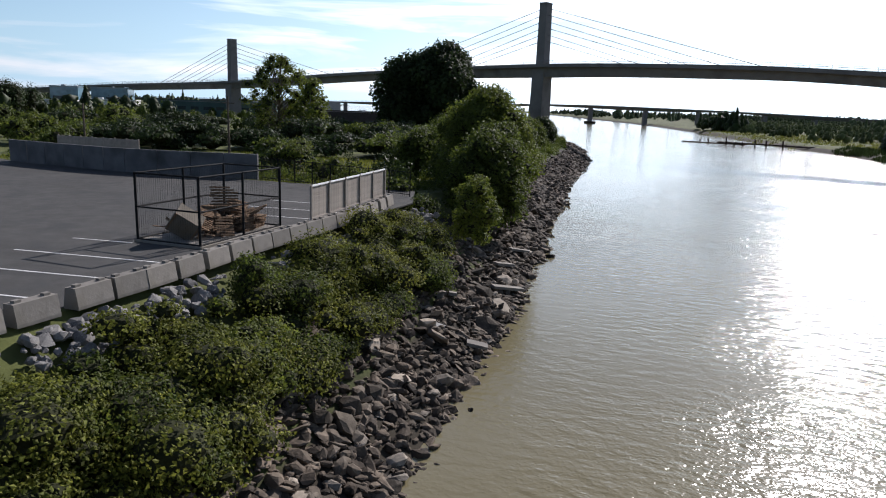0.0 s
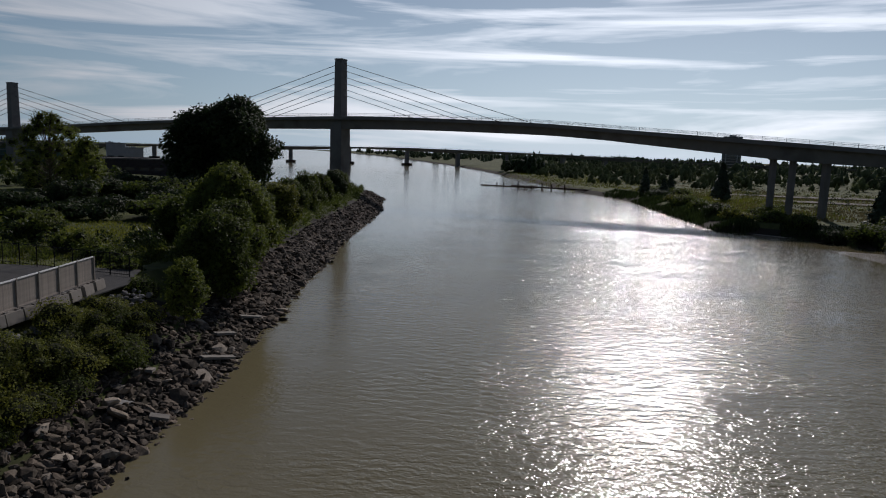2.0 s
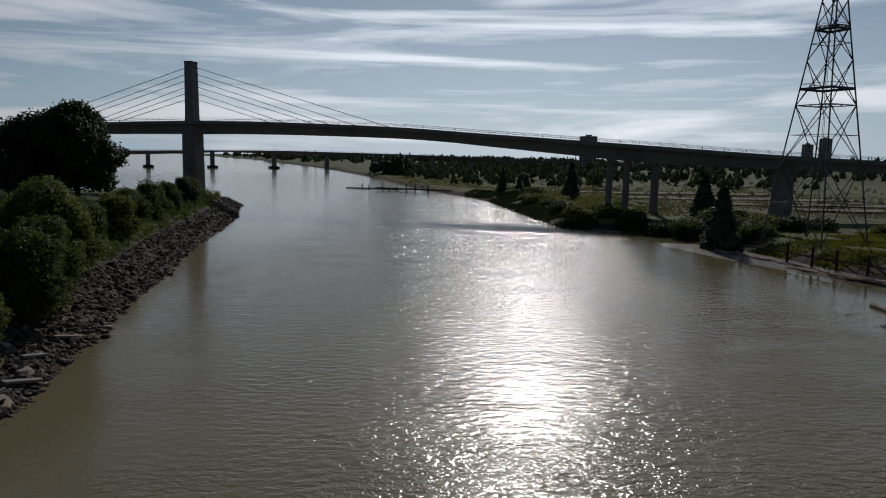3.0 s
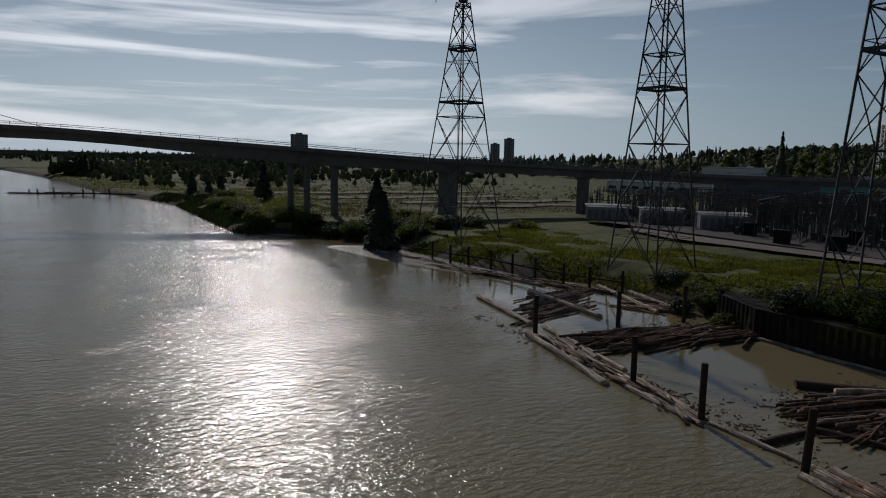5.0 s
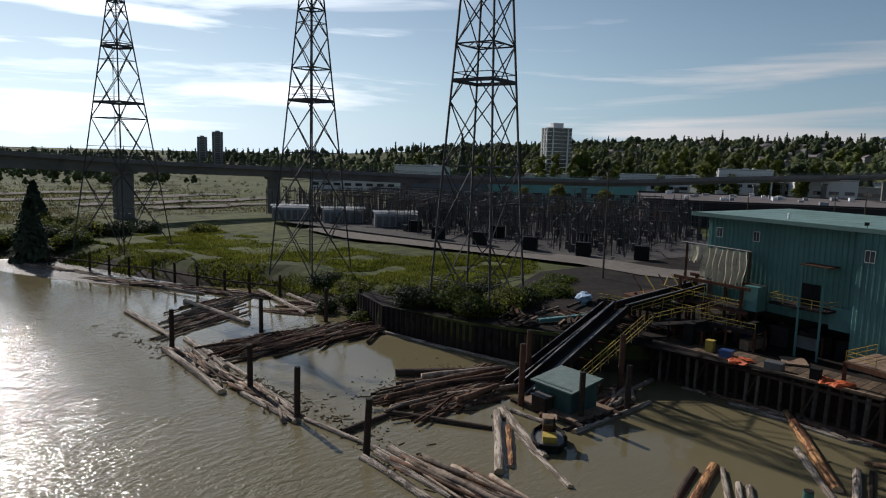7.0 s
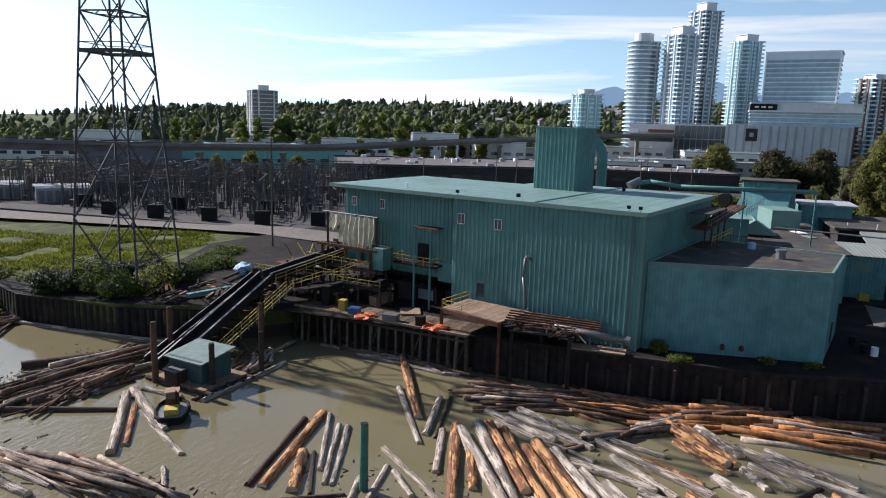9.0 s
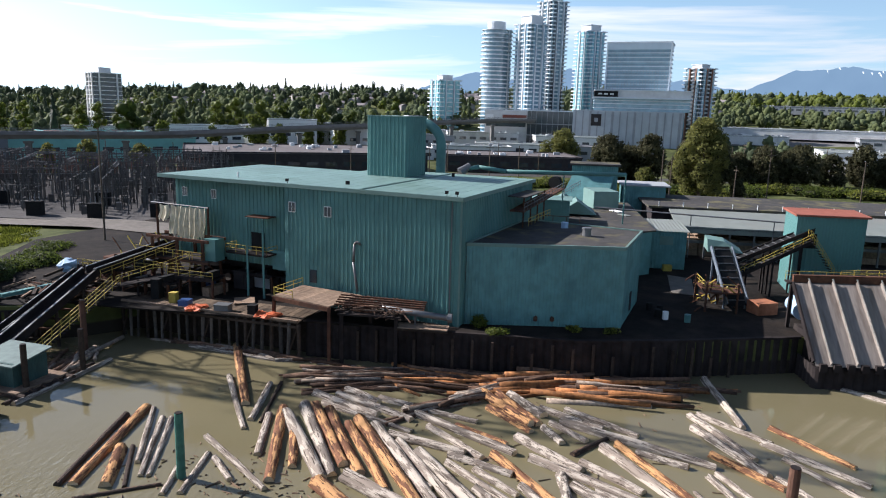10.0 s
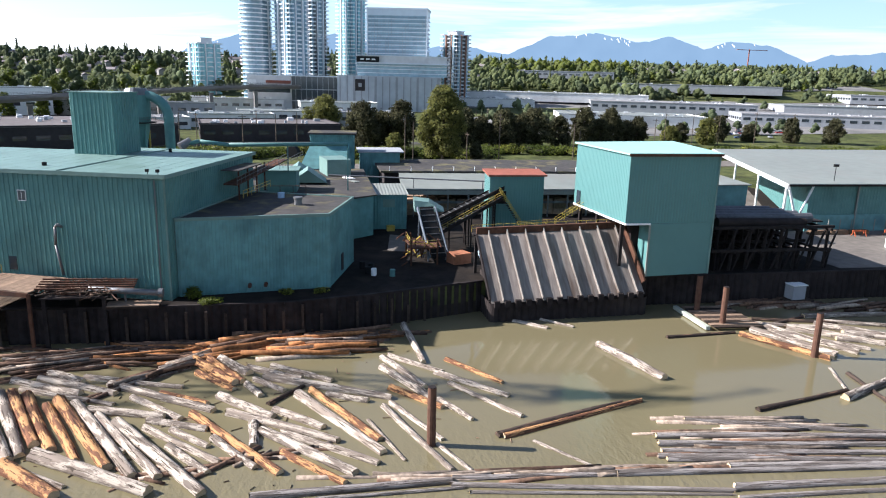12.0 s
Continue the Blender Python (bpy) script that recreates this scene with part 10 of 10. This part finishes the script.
far_trees("east_wood", "mixed green trees among the eastern houses", spots(480, (620, 1050), (-1100, -240), 8, 15, east_ok), 15, LEAF_M, 0.15)
far_trees("east_wood", "dense mixed trees on the slope above the warehouses", spots(620, (640, 1000), (-760, -190), 9, 15, east_ok), 23, LEAF_M, 0.05)
far_trees("east_wood", "dark trees on the slope above the warehouses", spots(260, (600, 960), (-760, -190), 10, 17, east_ok), 24, LEAF_H, 0.22)
far_trees("east_wood", "bright green trees among the eastern houses", spots(220, (620, 1050), (-1100, -240), 8, 13, east_ok), 16, LEAF_Y, 0.0)
def off_lawn(x, y):
    return not (-86 < x < -36 and 76 < y < 109)


far_trees("south_thicket", "low rough thicket on the land behind the car park", spots(130, (-80, -24), (60, 108), 1.2, 3.0, off_lawn), 18, LEAF_W, 0.0, 140, 0.0)
far_trees("south_thicket", "dark dense thicket on the land behind the car park", spots(120, (-84, -26), (72, 124), 2.2, 4.4, off_lawn), 22, LEAF_D, 0.0, 140, 0.0)
far_trees("lot_trees", "small trees between the eastern warehouses", spots(90, (395, 760), (-620, -140), 6, 11, lambda x, y: all(math.hypot(x - c[0], y - c[1]) > 0.5 * max(q) + 4 for c, q, *_ in EAST)), 21, LEAF_H, 0.15, 44)
lot = Geo().sheet([[(x + 0.12 * abs(y + 150), y, ground_z(x + 0.12 * abs(y + 150), y) + 0.15) for x in range(385, 680, 12)] for y in range(-150, -660, -20)])
solid("works_lot", lot, mat("pale worn concrete lot", (0.17, 0.165, 0.155), 0.9, var=0.3, scale=0.1, bump=0.2, stain=(0.10, 0.10, 0.095)), "pale worn concrete lots between the eastern warehouses", "yard", kind="structure")
solid("car_lot", Geo().prism([(382, -262), (436, -250), (452, -335), (396, -345)], 4.3, 4.75), ASPHALT, "grey asphalt parking lot beyond the street", "car park", kind="structure")
random.seed(502)
edge = []
for i in range(330):
    y = random.uniform(64, 262)
    edge.append((s_shore(y) - random.uniform(7.6, 14), y, random.uniform(1.2, 3.4)))
far_trees("bank_scrub", "ragged low scrub along the top of the rock bank", edge, 19, LEAF_W, 0.0, 130, 0.0)
random.seed(501)
hs = Geo()
hr = Geo()
for i in range(900):
    x, y = random.uniform(760, 1250), random.uniform(-1100, 480)
    if (y > -240 and (not no_city(x, y) or x < 780)) or (y <= -240 and (x < 800 or not east_ok(x, y))):
        continue
    z, rz_ = ground_z(x, y), random.uniform(0, 3.14)
    w_, l_, h = random.uniform(6, 9), random.uniform(8, 11), random.uniform(4, 6)
    hs.box((x, y, z + h / 2), (w_, l_, h), rz_)
    c_, s_ = math.cos(rz_), math.sin(rz_)
    pts = [(x + a * c_ - b * s_, y + a * s_ + b * c_, z + zz) for a, b, zz in ((-w_ * .55, -l_ * .55, h), (w_ * .55, -l_ * .55, h), (w_ * .55, l_ * .55, h), (-w_ * .55, l_ * .55, h), (0, -l_ * .5, h + 2.4), (0, l_ * .5, h + 2.4))]
    hr.add(pts, [(0, 1, 4), (2, 3, 5), (1, 2, 5, 4), (3, 0, 4, 5)])
hh = thing("hillside_houses", "many pale small houses among hillside trees", "houses", kind="stuff")
tagged(part("house_walls", hs, mat("house walls", (0.36, 0.35, 0.335), 0.8, var=0.1, scale=0.05, bump=0.0, island=0.35), hh), kind="stuff")
tagged(part("house_roofs", hr, mat("house roofs", (0.22, 0.20, 0.20), 0.85, var=0.2, scale=0.05, bump=0.0, island=0.4), hh), kind="stuff")
crane = thing("tower_crane", "far red lattice tower crane", "crane")
part("mast", Geo().box((1010, -690, ground_z(1010, -690) + 20), (1.2, 1.2, 40)), ROOF_RED, crane)
part("jib", Geo().beam((1010, -670, ground_z(1010, -690) + 39), (1010, -720, ground_z(1010, -690) + 39), 0.8), ROOF_RED, crane)

# single trees and pale buildings along the foot of the hill
def foot_tree(label, leafm, x, y, top, w_, seed, conifer=False):
    random.seed(seed)
    z = ground_z(x, y)
    h = top - z
    t = thing("tree", label, "tree", "hill foot trees", m=pose(x, y, z))
    part("trunk", Geo().cyl((0, 0, -0.5), (0, 0, h * 0.6), 0.35, 0.15, 7), BARK, t)
    g = Geo()
    if conifer:
        for i in range(900):
            q = random.random() ** 0.75
            r, a = w_ / 2 * (1.03 - q) * random.uniform(0.6, 1.0) * (0.8 + 0.2 * math.sin(q * 44)), random.uniform(0, 6.28)
            leaf(g, Vector((r * math.cos(a), r * math.sin(a), h * (0.08 + 0.92 * q))), Vector((math.cos(a), math.sin(a), 0.5)) + rand_dir() * 0.4, 0.8 * random.uniform(0.6, 1.3), 1.7)
        g.cyl((0, 0, h * 0.06), (0, 0, h * 0.93), w_ * 0.36, 0.05, 9)
    else:
        for k in range(11):
            q = (k + 0.5) / 11
            a, rr = k * 2.4, w_ / 2 * math.sin(math.pi * min(1.0, 0.2 + 0.72 * q)) * random.uniform(0.25, 0.62)
            c, s_ = Vector((rr * math.cos(a), rr * math.sin(a), h * (0.2 + 0.68 * q))), w_ * random.uniform(0.17, 0.26)
            g.add(*blob(c, (s_ * 0.7, s_ * 0.7, s_ * 0.66), seed + k, 8, rough=0.6))
            for i in range(130):
                d = rand_dir()
                k2 = (1 + 0.5 * noise.noise(d * 2.4 + Vector((seed + k, k, 0)))) * random.uniform(0.86, 1.08)
                leaf(g, c + d * s_ * k2, d + rand_dir() * 0.4, 0.62 * random.uniform(0.5, 1.3), 1.3)
    part("crown", g, leafm, t, smooth=True)


for i, (x, y, top, w_, k) in enumerate(((353, 257, 30, 13, "M"), (363, 247, 33, 12, "D"), (371, 238, 40, 15, "C"), (378, 230, 31.5, 9.5, "Y"), (385, 222, 33, 9, "Y"), (393, 211, 34, 10, "C"),
                                        (400, 200, 31, 11, "Y"), (405, 193, 33, 11, "Y"), (413, 181, 33, 22, "M"), (421, 168, 29, 14, "D"), (427, 157, 31, 13, "M"), (435, 139, 35, 13, "Y"),
                                        (440, 130, 37, 14, "Y"), (445, 116, 36, 17, "Y"), (450, 104, 35, 14, "M"), (454, 92, 32, 11, "Y"), (457, 84, 32, 12, "Y"), (460, 74, 29, 17, "D"), (462, 66, 31, 14, "M"))):
    foot_tree({"M": "rounded mid-green tree at the hill foot", "D": "dark leafy tree at the hill foot", "C": "tall dark conifer at the hill foot", "Y": "fresh yellow-green tree at the hill foot"}[k],
                {"M": LEAF_W, "D": LEAF_D, "C": LEAF_C, "Y": LEAF_Y}[k], x, y, top, w_, 300 + i, k == "C")
for c, s_, h, wm, rm in (((345, 246), (30, 14), 19, PALEWALL, FLATROOF), ((408, 196), (34, 12), 15.5, PALEWALL, ROOF_RED), ((430, 146), (46, 14), 17.5, WHITE, FLATROOF), ((450, 99), (28, 14), 22, WHITE, FLATROOF), ((456, 60), (30, 14), 18, PALEWALL, FLATROOF)):
    low_building("store", "pale low building among trees at the hill foot", c, s_, 118, h + 1 - ground_z(*c), wm, rm, True, 3)

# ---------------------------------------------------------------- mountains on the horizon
# Mountains emit their colour; the blue of distance haze is put into it.
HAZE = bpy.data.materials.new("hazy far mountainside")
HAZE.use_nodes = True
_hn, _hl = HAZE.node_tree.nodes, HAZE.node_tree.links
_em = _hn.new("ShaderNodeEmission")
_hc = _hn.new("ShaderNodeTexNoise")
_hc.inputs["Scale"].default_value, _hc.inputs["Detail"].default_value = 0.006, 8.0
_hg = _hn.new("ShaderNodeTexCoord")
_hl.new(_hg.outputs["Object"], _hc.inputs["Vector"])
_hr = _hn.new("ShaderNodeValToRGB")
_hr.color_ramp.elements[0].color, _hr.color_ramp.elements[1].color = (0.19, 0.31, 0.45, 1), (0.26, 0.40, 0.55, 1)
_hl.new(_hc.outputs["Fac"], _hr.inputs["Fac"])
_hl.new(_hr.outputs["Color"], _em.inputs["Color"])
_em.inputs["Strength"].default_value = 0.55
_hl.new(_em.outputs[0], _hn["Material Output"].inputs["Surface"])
RIDGE = [(-30, 0.004), (-13, 0.010), (-8, 0.043), (-5.1, 0.0585), (-3.3, 0.046), (0, 0.052), (2.2, 0.066), (5, 0.05), (9, 0.045), (11, 0.053), (13.5, 0.043), (15.3, 0.040), (18.3, 0.064), (20, 0.066), (22, 0.070), (25.2, 0.058), (27.6, 0.066), (30, 0.050), (31.6, 0.060), (34.3, 0.056), (37, 0.036), (38.4, 0.043), (41.7, 0.047), (50, 0.05), (60, 0.03)]


def ridge_h(a):
    return 30 + 4500 * (lerp_table(RIDGE, a) + 0.0022 * noise.noise(Vector((a * 0.9, 0, 0))) + 0.0012 * noise.noise(Vector((a * 3.1, 3, 0))))


rows = [[], []]
for i in range(361):
    a = -30 + i * 0.25
    x, y = 40 + 4500 * math.cos(radians(a)), -55 - 4500 * math.sin(radians(a))
    rows[0].append((x, y, -20)), rows[1].append((x, y, ridge_h(a)))
mt = thing("mountains", "hazy blue mountains with snow streaks on the horizon", "mountains", kind="structure")
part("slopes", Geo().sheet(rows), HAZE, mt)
sn = Geo()
random.seed(7)
for i in range(22):
    a = random.choice((random.gauss(24.3, 0.5), random.gauss(32, 1.4), random.gauss(-2, 4), random.gauss(21.5, 0.8)))
    h = ridge_h(a) - random.uniform(1, 26)
    w_ = random.uniform(0.03, 0.09)
    pts = []
    for da, dz in ((-w_, -2), (-w_ * 0.3, 3), (w_ * 0.6, 1), (w_ * 1.4, -12), (0.2 * w_, -8)):
        aa = radians(a + da)
        pts.append((40 + 4480 * math.cos(aa), -55 - 4480 * math.sin(aa), min(h + dz, ridge_h(a + da) - 1)))
    sn.add(pts, [(0, 1, 2, 3, 4)])
# Snow emits too, so its brightness does not come from the sun.
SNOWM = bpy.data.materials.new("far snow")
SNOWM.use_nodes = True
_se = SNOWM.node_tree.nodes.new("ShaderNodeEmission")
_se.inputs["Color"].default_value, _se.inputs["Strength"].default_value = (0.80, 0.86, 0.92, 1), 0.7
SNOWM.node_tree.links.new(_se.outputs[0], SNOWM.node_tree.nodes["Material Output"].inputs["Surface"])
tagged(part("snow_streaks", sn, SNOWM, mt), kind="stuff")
